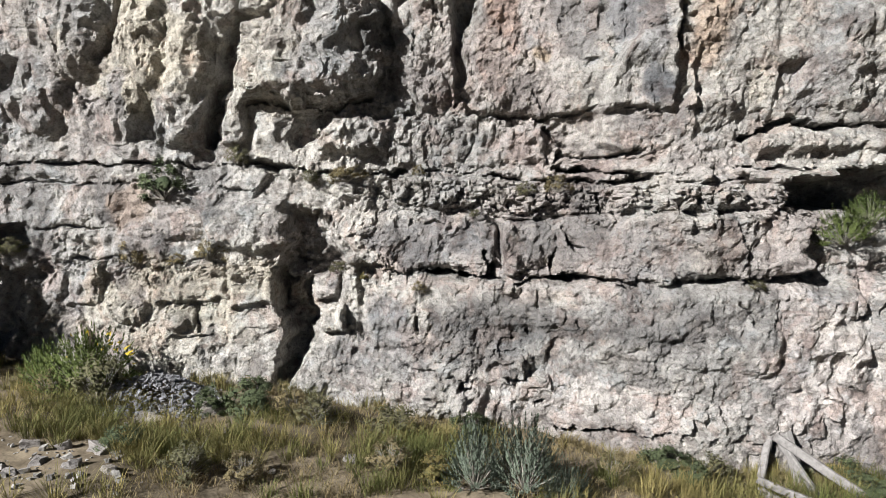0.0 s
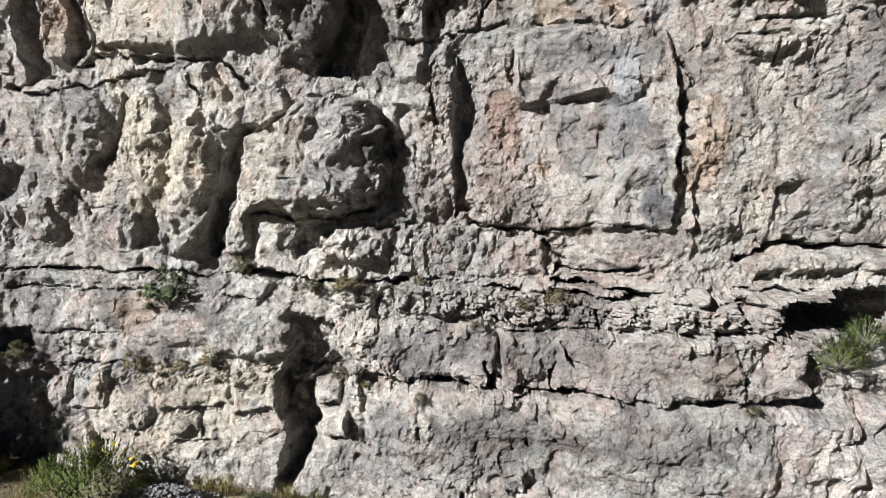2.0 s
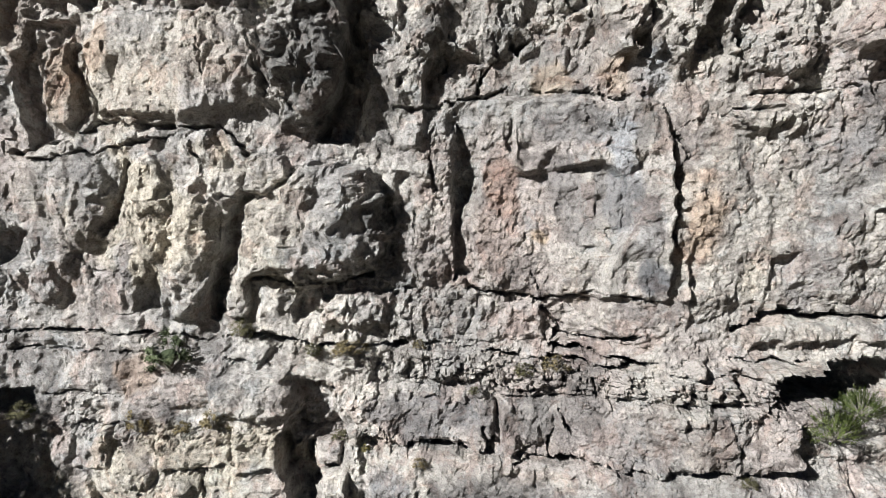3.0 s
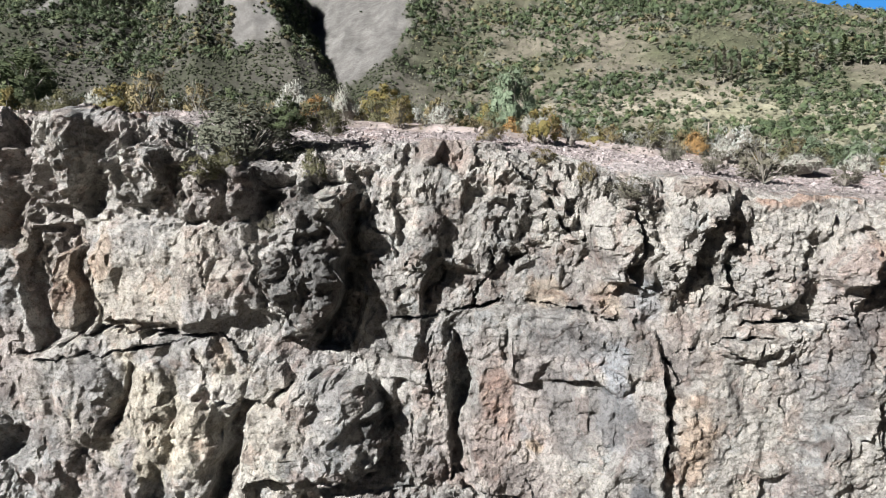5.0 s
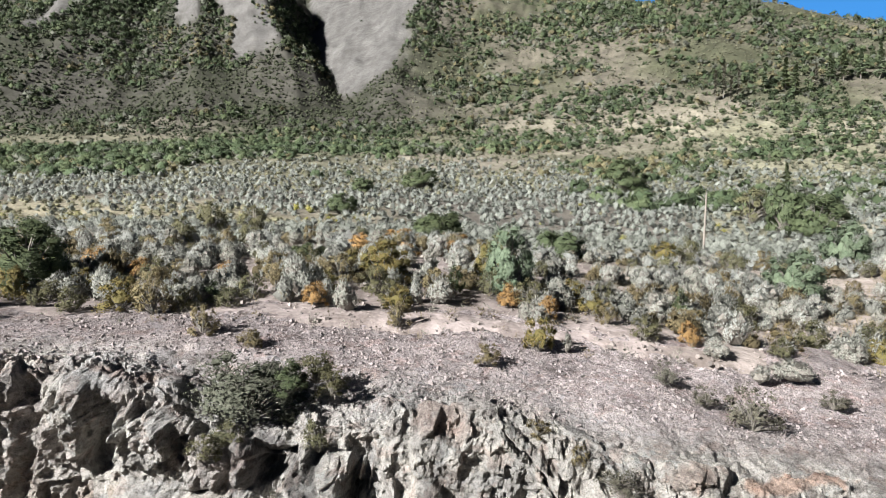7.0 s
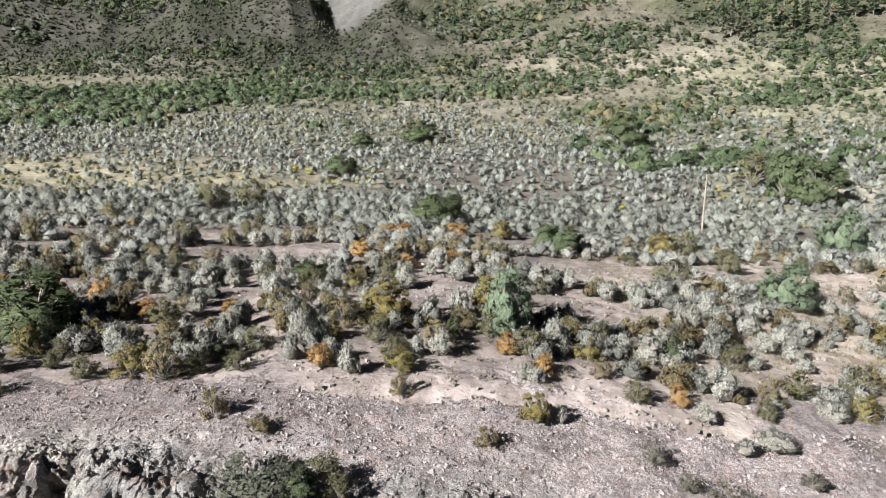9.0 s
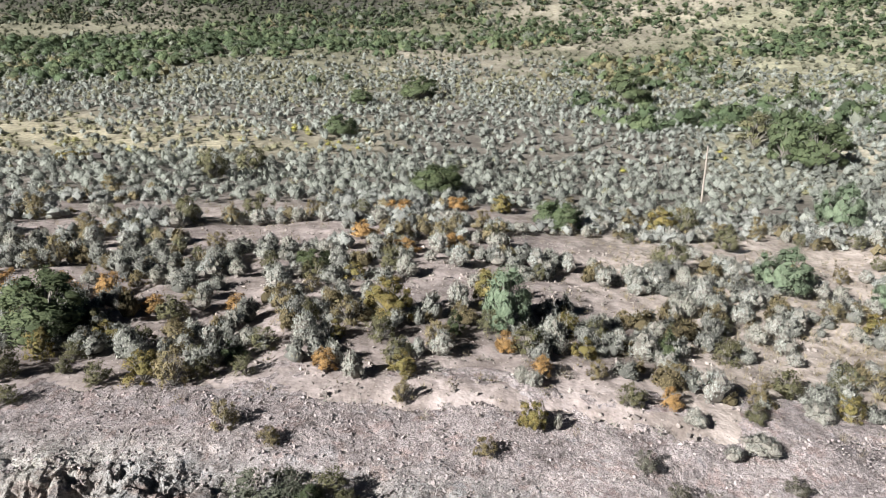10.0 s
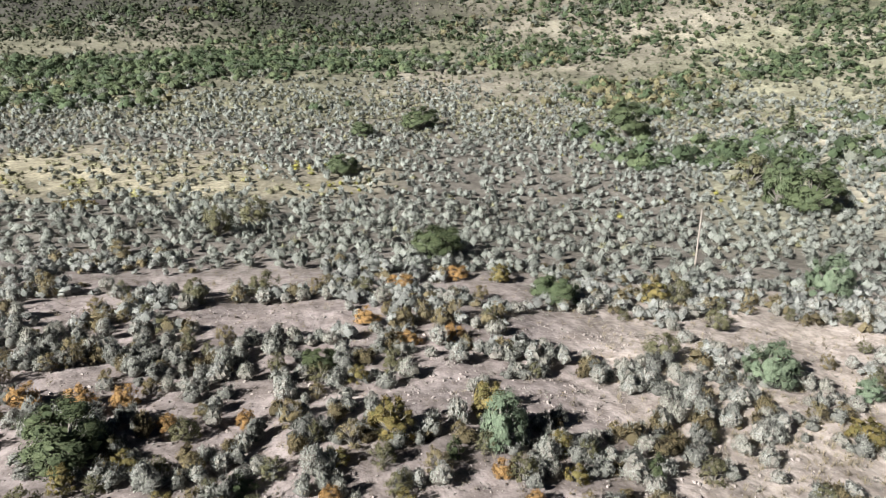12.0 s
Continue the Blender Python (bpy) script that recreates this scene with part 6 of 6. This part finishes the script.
def build_foot():
    grass("green_grass", "tall green grass tufts along the foot of the cliff", 7200, 21, 0.33, (0.115, 0.13, 0.04), (0.29, 0.245, 0.10), lambda x, y, r: green_part(x, y) + 0.9 * fbm(x * 1.6, y * 1.6, 163, 3) > r.uniform(0.1, 0.9, len(x)))
    grass("dry_grass", "dry straw-coloured grass covering the ground", 7500, 22, 0.16, (0.33, 0.27, 0.15), (0.20, 0.16, 0.085), lambda x, y, r: (fbm(x * 0.8, y * 0.8, 161, 3) + 0.24 > r.uniform(0, 0.6, len(x))) & (np.hypot((x + 4.6) / 1.0, (y - 9.9) / 0.9) > 1) & ~((x < -3.6) & (y < 8.4)), 13)
    # grey gravel heap and loose stones
    heap = lambda x, y: foot(x, y) + 0.42 * np.exp(-((x + 4.45) / 0.75) ** 2 - ((y - 10.2) / 0.55) ** 2)
    rubble("gravel_heap", "heap of grey broken gravel against the cliff", 5200, (-5.9, -3.2), (9.0, 11.2), heap, (0.03, 0.10), (0.20, 0.205, 0.22), 31, lambda x, y, r: np.hypot((x + 4.45) / 1.1, (y - 10.1) / 0.85) < r.uniform(0.5, 1.05, len(x)))
    rubble("scree", "small grey stones strewn over the dry ground", 700, (-8.5, -3.0), (5.8, 8.6), foot, (0.04, 0.16), (0.24, 0.235, 0.225), 32, lambda x, y, r: np.hypot((x + 5.6) / 2.6, (y - 7.6) / 1.0) < r.uniform(0.4, 1.1, len(x)))
    for x, y, w in ((-4.25, 9.35, 0.30), (-4.0, 9.25, 0.36), (-3.65, 9.2, 0.34), (-3.55, 9.05, 0.2), (-4.0, 9.75, 0.28), (-4.1, 10.1, 0.25), (-3.5, 9.95, 0.45), (-4.35, 9.0, 0.22), (-3.05, 9.2, 0.2)):
        stone(x, y, w)
    for x, y, w in ((-4.25, 8.15, 0.36), (-4.75, 8.2, 0.22), (-5.2, 8.25, 0.26), (-4.8, 7.75, 0.24), (-5.3, 7.6, 0.3), (-4.3, 7.6, 0.26), (-3.85, 7.55, 0.2), (-1.2, 8.45, 0.22), (-5.8, 7.9, 0.24), (-2.1, 8.0, 0.12), (0.2, 8.0, 0.14), (-4.95, 7.45, 0.2)):
        stone(x, y, w)
    # bushes
    spot = lambda kind, x, y, w, h, label: plant(kind, x, y, w, h, z=float(foot(np.array([[x]]), np.array([[y]]))[0, 0]) - 0.03, group="bushes below the cliff", label=label)
    bush = spot("meadow", -5.55, 10.3, 1.6, 1.1, "bright green bush with yellow flower heads against the cliff")
    rng = np.random.default_rng(90)
    w = dome_ways(46, rng, 0.25)
    w = w[w[:, 0] > -0.1]
    gold = leaf_material("yellow_flower", (0.60, 0.48, 0.05), (0.45, 0.36, 0.04))
    tagged(part("flower_head", mesh_of("flower_head", *leaves(w * np.array((0.5, 0.5, 0.95)), w, 0.07, 0.05, rng, None, True), gold), bush, "small yellow flower heads"), "small yellow flower heads", kind="stuff")
    spot("meadow", -6.2, 10.3, 0.8, 0.8, "bright green bush with yellow flower heads against the cliff")
    spot("blue", 1.0, 7.95, 1.15, 0.95, "blue-grey rabbitbrush bush in dry grass below the cliff")
    spot("blue", 0.4, 8.0, 0.95, 0.9, "blue-grey rabbitbrush bush in dry grass below the cliff")
    spot("blue", 1.5, 7.8, 0.65, 0.55, "blue-grey rabbitbrush bush in dry grass below the cliff")
    spot("oak", 3.35, 8.75, 0.55, 0.45, "leafy green weed in dry grass below the cliff")
    spot("oak", 5.75, 8.6, 0.9, 0.4, "leafy green weed in dry grass below the cliff")
    spot("oak", 6.3, 8.7, 0.9, 0.5, "leafy green weed in dry grass below the cliff")
    spot("tan", -3.0, 10.3, 0.6, 0.5, "tan dry bush at the foot of the cliff")
    words = {"oak": "leafy green weed in dry grass below the cliff", "olive": "low olive-green weed in dry grass below the cliff", "tan": "dry straw-coloured weed in grass below the cliff", "gold": "yellowing weed in dry grass below the cliff"}
    for kind, x, y, w, h in (("oak", -2.87, 9.90, 0.93, 0.71), ("tan", -2.25, 9.90, 0.75, 0.61), ("oak", -3.48, 9.90, 0.61, 0.46), ("olive", -0.70, 9.66, 0.98, 0.51), ("oak", 0.40, 9.90, 0.77, 0.45), ("olive", -5.10, 9.82, 0.99, 0.87), ("tan", -5.89, 9.90, 0.51, 0.54), ("olive", -2.98, 7.59, 0.70, 0.47), ("tan", -2.36, 7.72, 0.59, 0.41), ("olive", -1.86, 9.62, 0.81, 0.51), ("oak", 3.15, 9.21, 0.93, 0.41), ("olive", 3.72, 9.03, 0.76, 0.48), ("tan", 2.24, 8.46, 0.64, 0.52), ("tan", -0.67, 8.23, 0.69, 0.51), ("gold", -0.10, 8.17, 0.55, 0.43), ("oak", -4.05, 8.24, 0.63, 0.44), ("oak", 5.61, 9.31, 0.94, 0.41)):
        spot(kind, x, y, w, h, words[kind])


# ---- the broken rail fence ----
def beam(a, b, wide, thick, seed):
    """A weathered board from a to b, its edges knocked and its ends uneven."""
    rng = np.random.default_rng(seed)
    a, b = np.array(a, float), np.array(b, float)
    way = (b - a) / np.linalg.norm(b - a)
    up = np.array((0, 0, 1.0)) - way * way[2]
    up /= np.linalg.norm(up) + 1e-9
    side = np.cross(way, up)
    rings, k = [], 7
    for i, f in enumerate(np.linspace(0, 1, k)):
        c = a + (b - a) * f + rng.normal(size=3) * 0.0040
        for u, v in ((-1, -0.7), (-0.7, -1), (0.7, -1), (1, -0.7), (1, 0.7), (0.7, 1), (-0.7, 1), (-1, 0.7)):
            rings.append(c + up * wide * 0.5 * v + side * thick * 0.5 * u + (way * rng.normal() * 0.015 if i in (0, k - 1) else 0))
    f = [(8 * i + j, 8 * i + (j + 1) % 8, 8 * i + 8 + (j + 1) % 8, 8 * i + 8 + j) for i in range(k - 1) for j in range(8)]
    for base, turn in ((0, -1), (8 * (k - 1), 1)):
        for q in ((0, 1, 2, 3), (0, 3, 4, 7), (4, 5, 6, 7)):
            f.append(tuple(base + j for j in q)[::turn])
    return np.array(rings), np.array(f)


def old_wood():
    n = Nodes("weathered_wood")
    a = n.noise(14, 6, 0.7, n.place((1, 1, 1)))
    n.bump(a, 0.01)
    return n.done(n.mix(n.span(a, 0.35, 0.68), (0.20, 0.192, 0.185), (0.10, 0.094, 0.09)))


def build_fence():
    wood = old_wood()
    fence = thing("rail_fence", "broken weathered grey wooden rail fence leaning at the cliff foot", "fence")
    for i, (name, a, b, w, t) in enumerate((
            ("post", (4.72, 9.45, 0.30), (4.20, 8.75, -0.45), 0.12, 0.10), ("post", (4.86, 9.30, 0.34), (4.95, 8.9, -0.5), 0.14, 0.12),
            ("brace", (4.74, 9.25, 0.26), (5.05, 8.45, -0.50), 0.10, 0.06), ("rail", (4.66, 9.2, 0.32), (5.75, 8.2, -0.40), 0.12, 0.06),
            ("rail", (4.20, 8.72, -0.10), (5.3, 8.1, -0.42), 0.10, 0.06), ("rail", (4.18, 8.65, -0.20), (4.75, 8.0, -0.45), 0.10, 0.06))):
        part(name, mesh_of(name, *beam(a, b, w, t, 50 + i), wood), fence)


# ---- far pole, and the tree that shades the cliff's end ----
def build_pole():
    pole = thing("utility_pole", "thin pale weathered wooden pole standing in the sagebrush flat", "pole")
    z = float(terrain(np.array([[17.15]]), np.array([[43.9]]))[0, 0])
    v, f = [], []
    k = 10
    for i, h in enumerate(np.linspace(-0.3, 4.4, 9)):
        r = 0.075 - 0.006 * h
        for j in range(k):
            t = 2 * math.pi * j / k
            v.append((17.15 + 0.024 * h + r * math.cos(t), 43.9 + r * math.sin(t), z + h))
    f = [(k * i + j, k * i + (j + 1) % k, k * i + k + (j + 1) % k, k * i + k + j) for i in range(8) for j in range(k)]
    m = Nodes("pole_wood")
    a = m.noise(6, 5, 0.6, m.place((1, 1, 0.1)))
    part("shaft", mesh_of("shaft", v, f, m.done(m.mix(m.span(a, 0.3, 0.7), (0.34, 0.30, 0.26), (0.22, 0.195, 0.17)))), pole)
    cap = [(17.256 + 0.059 * math.cos(t) * s * 0.85, 43.9 + 0.059 * math.sin(t) * s * 0.85, z + 4.4 + 0.02 * (s < 1)) for s in (1.0, 0.5) for t in np.linspace(0, 2 * math.pi, 9)[:-1]]
    part("cap", mesh_of("cap", cap, [(j, (j + 1) % 8, 8 + (j + 1) % 8, 8 + j) for j in range(8)] + [(8, 9, 10, 11), (8, 11, 12, 15), (12, 13, 14, 15)], m.mat), pole)


def build_tree(x, y, high, wide, seed):
    """A tapered trunk with limbs and a crown of many small leaves."""
    rng = np.random.default_rng(seed)
    tree = thing("juniper_tree", "juniper tree beside the cliff with a dense green crown", "tree")
    z = float(foot(np.array([[x]]), np.array([[y]]))[0, 0]) - 0.1
    n = 22
    ways = dome_ways(n, rng, 0.0)
    hubs = ways * np.array((wide * 0.42, wide * 0.42, high * 0.55)) * rng.uniform(0.6, 1.0, (n, 1)) + np.array((0, 0, high * 0.42))
    at = np.array((x, y, z))
    forks = np.stack([0 * hubs[:, 0], 0 * hubs[:, 0], np.minimum(hubs[:, 2] * 0.75, high * 0.7)], 1)
    v1, f1 = sticks(at + np.array([(0, 0, 0), (0, 0, high * 0.35)]), at + np.array([(0.04, 0.02, high * 0.36), (0, 0, high * 0.8)]), 0.16, 0.09)
    v2, f2 = sticks(at + forks * 0.9, at + hubs, 0.06, 0.015)
    part("trunk", mesh_of("trunk", v1, f1, BARK), tree)
    part("limb", mesh_of("limb", v2, f2, BARK), tree)
    each = 170
    c = np.repeat(hubs, each, 0)
    off = rng.normal(size=c.shape)
    off /= np.linalg.norm(off, axis=1, keepdims=True)
    c = c + off * 0.62 * rng.uniform(0.2, 1.1, (len(c), 1)) + at
    part("crown", mesh_of("crown", *leaves(c, off + rng.normal(size=c.shape) * 0.5, 0.19, 0.12, rng), LEAVES["juniper"]), tree)


def ledge_plant(kind, x, z, wide, high):
    """A plant rooted on a ledge of the face."""
    v = CLIFF["verts"]
    col = int(np.clip(round((x + EDGE) / RES), 0, v.shape[1] - 1))
    row = int(np.clip(round((z - LOW) / RES), 0, v.shape[0] - 1))
    spot = v[max(row - 4, 0):row + 6, max(col - 4, 0):col + 5].reshape(-1, 3)
    y = float(np.percentile(spot[:, 1], 35))
    plant(kind, x, y - 0.05, wide, high, z=float(spot[:, 2].mean()) - 0.05, lean=14, group="plants on the ledges", label="small green and dry plant rooted in a ledge of the cliff" if kind != "oak" else "dark green bush hanging from a ledge of the cliff")


build_foot()
grass("terrace_grass", "dry straw-coloured grass tufts between the terrace shrubs", 5200, 23, 0.28, (0.42, 0.36, 0.235), (0.30, 0.25, 0.155), lambda x, y, r: 0.55 * fbm(x * 0.35, y * 0.35, 165, 3) + 0.9 * np.exp(-((x - 12.5) / 4.5) ** 2 - ((y - 23) / 5.0) ** 2) + 0.35 * step(4, 9, x) > r.uniform(0.1, 1.0, len(x)), 13, True)
build_fence()
build_pole()
build_tree(-13.0, 7.3, 5.9, 3.0, 61)
build_tree(-14.9, 7.4, 5.8, 3.4, 62)


# ---- trees on the far slope, and logs in the flat ----
def conifer_meshes(rng, spread=0.22, leafy=260):
    """A slim conifer one metre high: trunk and drooping sprays."""
    z = rng.uniform(0.10, 1.0, leafy) ** 0.8
    a = rng.uniform(0, 2 * math.pi, leafy)
    r = spread * (1.04 - z) * rng.uniform(0.35, 1.1, leafy) * (0.8 + 0.3 * np.sin(z * 40))
    c = np.stack([r * np.cos(a), r * np.sin(a), z], 1)
    way = np.stack([np.cos(a), np.sin(a), -0.35 + 0 * a], 1)
    crown = leaves(c, way, 0.13, 0.085, rng, np.array((0, 0, 1.0)) + way * 0.6, True)
    v, f = sticks(np.array([(0, 0, -0.03)]), np.array([(0, 0, 0.95)]), 0.022, 0.004)
    return crown, (v, f)


def build_conifers():
    kinds = []
    for i, (spread, n, leaf) in enumerate(((0.20, 260, "juniper"), (0.26, 300, "oak"), (0.14, 120, "twig"))):
        crown, trunk = conifer_meshes(np.random.default_rng(700 + i), spread, n)
        kinds.append((mesh_of("crown", *crown, LEAVES[leaf]), mesh_of("trunk", *trunk, BARK)))
    words = ("slim green conifer standing on the scrubby far slope", "broad dark green conifer standing on the scrubby far slope", "bare grey leafless tree standing on the scrubby far slope")
    for k, a, y, h in ((2, 0.398, 205, 9), (2, 0.410, 207, 10), (2, 0.421, 204, 8), (2, 0.432, 206, 9), (0, 0.47, 215, 8), (1, 0.50, 213, 10), (1, 0.515, 210, 9), (2, 0.545, 214, 8), (1, 0.565, 222, 9),
                       (1, 0.585, 225, 10), (0, 0.61, 228, 10), (0, 0.638, 230, 12), (1, 0.655, 226, 9), (1, 0.505, 95, 4.2)):
        x = a * (y + 1)
        tree = thing("conifer" if k < 2 else "bare_tree", words[k], "tree", "trees on the far slope")
        part("crown", kinds[k][0], tree), part("trunk", kinds[k][1], tree)
        z = float(terrain(np.array([[x]]), np.array([[float(y)]]))[0, 0]) - 0.1
        tree.matrix_basis = pose(x, y, z, 0, 0, random.uniform(0, 360)) @ Matrix.Diagonal((h, h, h, 1))


def build_logs():
    m = Nodes("old_log")
    a = m.noise(8, 5, 0.7)
    m.bump(a, 0.03)
    wood = m.done(m.mix(m.span(a, 0.3, 0.7), (0.075, 0.066, 0.06), (0.035, 0.03, 0.028)))
    for x, y, long, turn in ((-33.0, 58.6, 1.5, 4), (-31.0, 58.9, 2.6, -3)):
        z = float(terrain(np.array([[x]]), np.array([[y]]))[0, 0])
        me = mesh_of("log", *beam((-long / 2, 0, 0.22), (long / 2, 0, 0.26), 0.5, 0.5, int(long * 10)), wood)
        log = tagged(new("fallen_log", me), "dark weathered log lying in the dry meadow", "log", "logs in the meadow")
        log.matrix_basis = pose(x, y, z, 0, 0, turn)
    for x, y, w in ((-32.6, 57.4, 1.5), (-31.6, 57.2, 1.7), (-30.6, 57.5, 1.4), (-33.8, 57.8, 1.2)):
        plant("gold", x, y, w, w * 0.55, label="yellow flowering rabbitbrush in the dry meadow")


build_conifers()
build_logs()

# plants that root in the ledges and cracks: kind, along, up, width, height
ledge_plant("oak", -4.58, 3.69, 0.85, 0.68)
ledge_plant("olive", -3.38, 4.26, 0.48, 0.34)
ledge_plant("tan", -1.55, 3.97, 0.84, 0.32)
ledge_plant("olive", -2.19, 3.95, 0.37, 0.24)
ledge_plant("olive", 0.52, 3.4, 0.24, 0.15)
ledge_plant("tan", 1.82, 3.78, 0.54, 0.31)
ledge_plant("olive", 1.31, 3.72, 0.36, 0.24)
ledge_plant("tan", -0.4, 4.06, 0.28, 0.19)
ledge_plant("olive", 4.42, 2.4, 0.35, 0.14)
ledge_plant("olive", -1.7, 2.47, 0.47, 0.22)
ledge_plant("gold", -1.28, 2.37, 0.20, 0.13)
ledge_plant("meadow", 5.75, 3.02, 0.99, 0.58)
ledge_plant("meadow", 6.22, 3.34, 0.74, 0.46)
ledge_plant("olive", -7.31, 2.72, 0.62, 0.35)
ledge_plant("tan", -3.88, 2.66, 0.65, 0.47)
ledge_plant("tan", -5.21, 2.6, 0.57, 0.57)
ledge_plant("tan", -4.41, 2.61, 0.37, 0.19)
ledge_plant("tan", -0.39, 2.23, 0.27, 0.18)
ledge_plant("twig", -2.05, 4.68, 0.19, 0.15)
ledge_plant("olive", -3.84, 10.25, 0.75, 0.47)
ledge_plant("olive", -2.03, 10.25, 0.52, 0.62)
ledge_plant("twig", -2.69, 9.45, 0.56, 0.37)
ledge_plant("tan", 2.34, 10.2, 0.32, 0.45)
ledge_plant("twig", 2.84, 10.01, 0.78, 0.40)
ledge_plant("tan", 1.67, 10.58, 0.55, 0.33)


# ---- rubble on the rim and the terrace ----
rubble("rim_rubble", "broken grey and mauve stones over the terrace edge", 6400, (-11.0, 11.0), (11.6, 15.2), surface_z, (0.03, 0.11), (0.32, 0.287, 0.285), 33, lambda x, y, r: y > face_y(x, 10.0 + 0 * x) + 0.55, 0.8)
rubble("terrace_rubble", "small stones strewn over the bare terrace soil", 9000, (-20, 20), (14.8, 32), lambda x, y: terrain(x[None], y[None])[0], (0.04, 0.17), (0.32, 0.285, 0.265), 34, lambda x, y, r: bare_patch(x, y) > r.uniform(-0.3, 0.5, len(x)), 0.8)


# ---- the bright low sky behind the ridge ----
def build_sky_backdrop():
    """A wide curved sheet far behind the mountain, in the blue of the low sky."""
    n = Nodes("low_sky")
    co = n.add("ShaderNodeTexCoord")
    sep = n.add("ShaderNodeSeparateXYZ")
    n.link(co.outputs["Object"], sep.inputs[0])
    colour = n.mix(n.span(sep.outputs[2], 300, 1500), (0.022, 0.155, 0.37), (0.008, 0.075, 0.25))
    n.bsdf.inputs["Base Color"].default_value = (0, 0, 0, 1)
    n.link(colour, n.bsdf.inputs["Emission Color"])
    n.bsdf.inputs["Emission Strength"].default_value = 1.0
    a, z = np.meshgrid(np.radians(np.linspace(-48, 48, 49)), np.linspace(-50, 1500, 12))
    v = np.stack([3600 * np.sin(a), 3600 * np.cos(a), z], -1).reshape(-1, 3)
    tagged(new("backdrop", mesh_of("backdrop", v, grid_faces(49, 12)[:, ::-1], n.mat, smooth=True)), "clear blue sky above the distant ridge", "sky", kind="structure")


build_sky_backdrop()
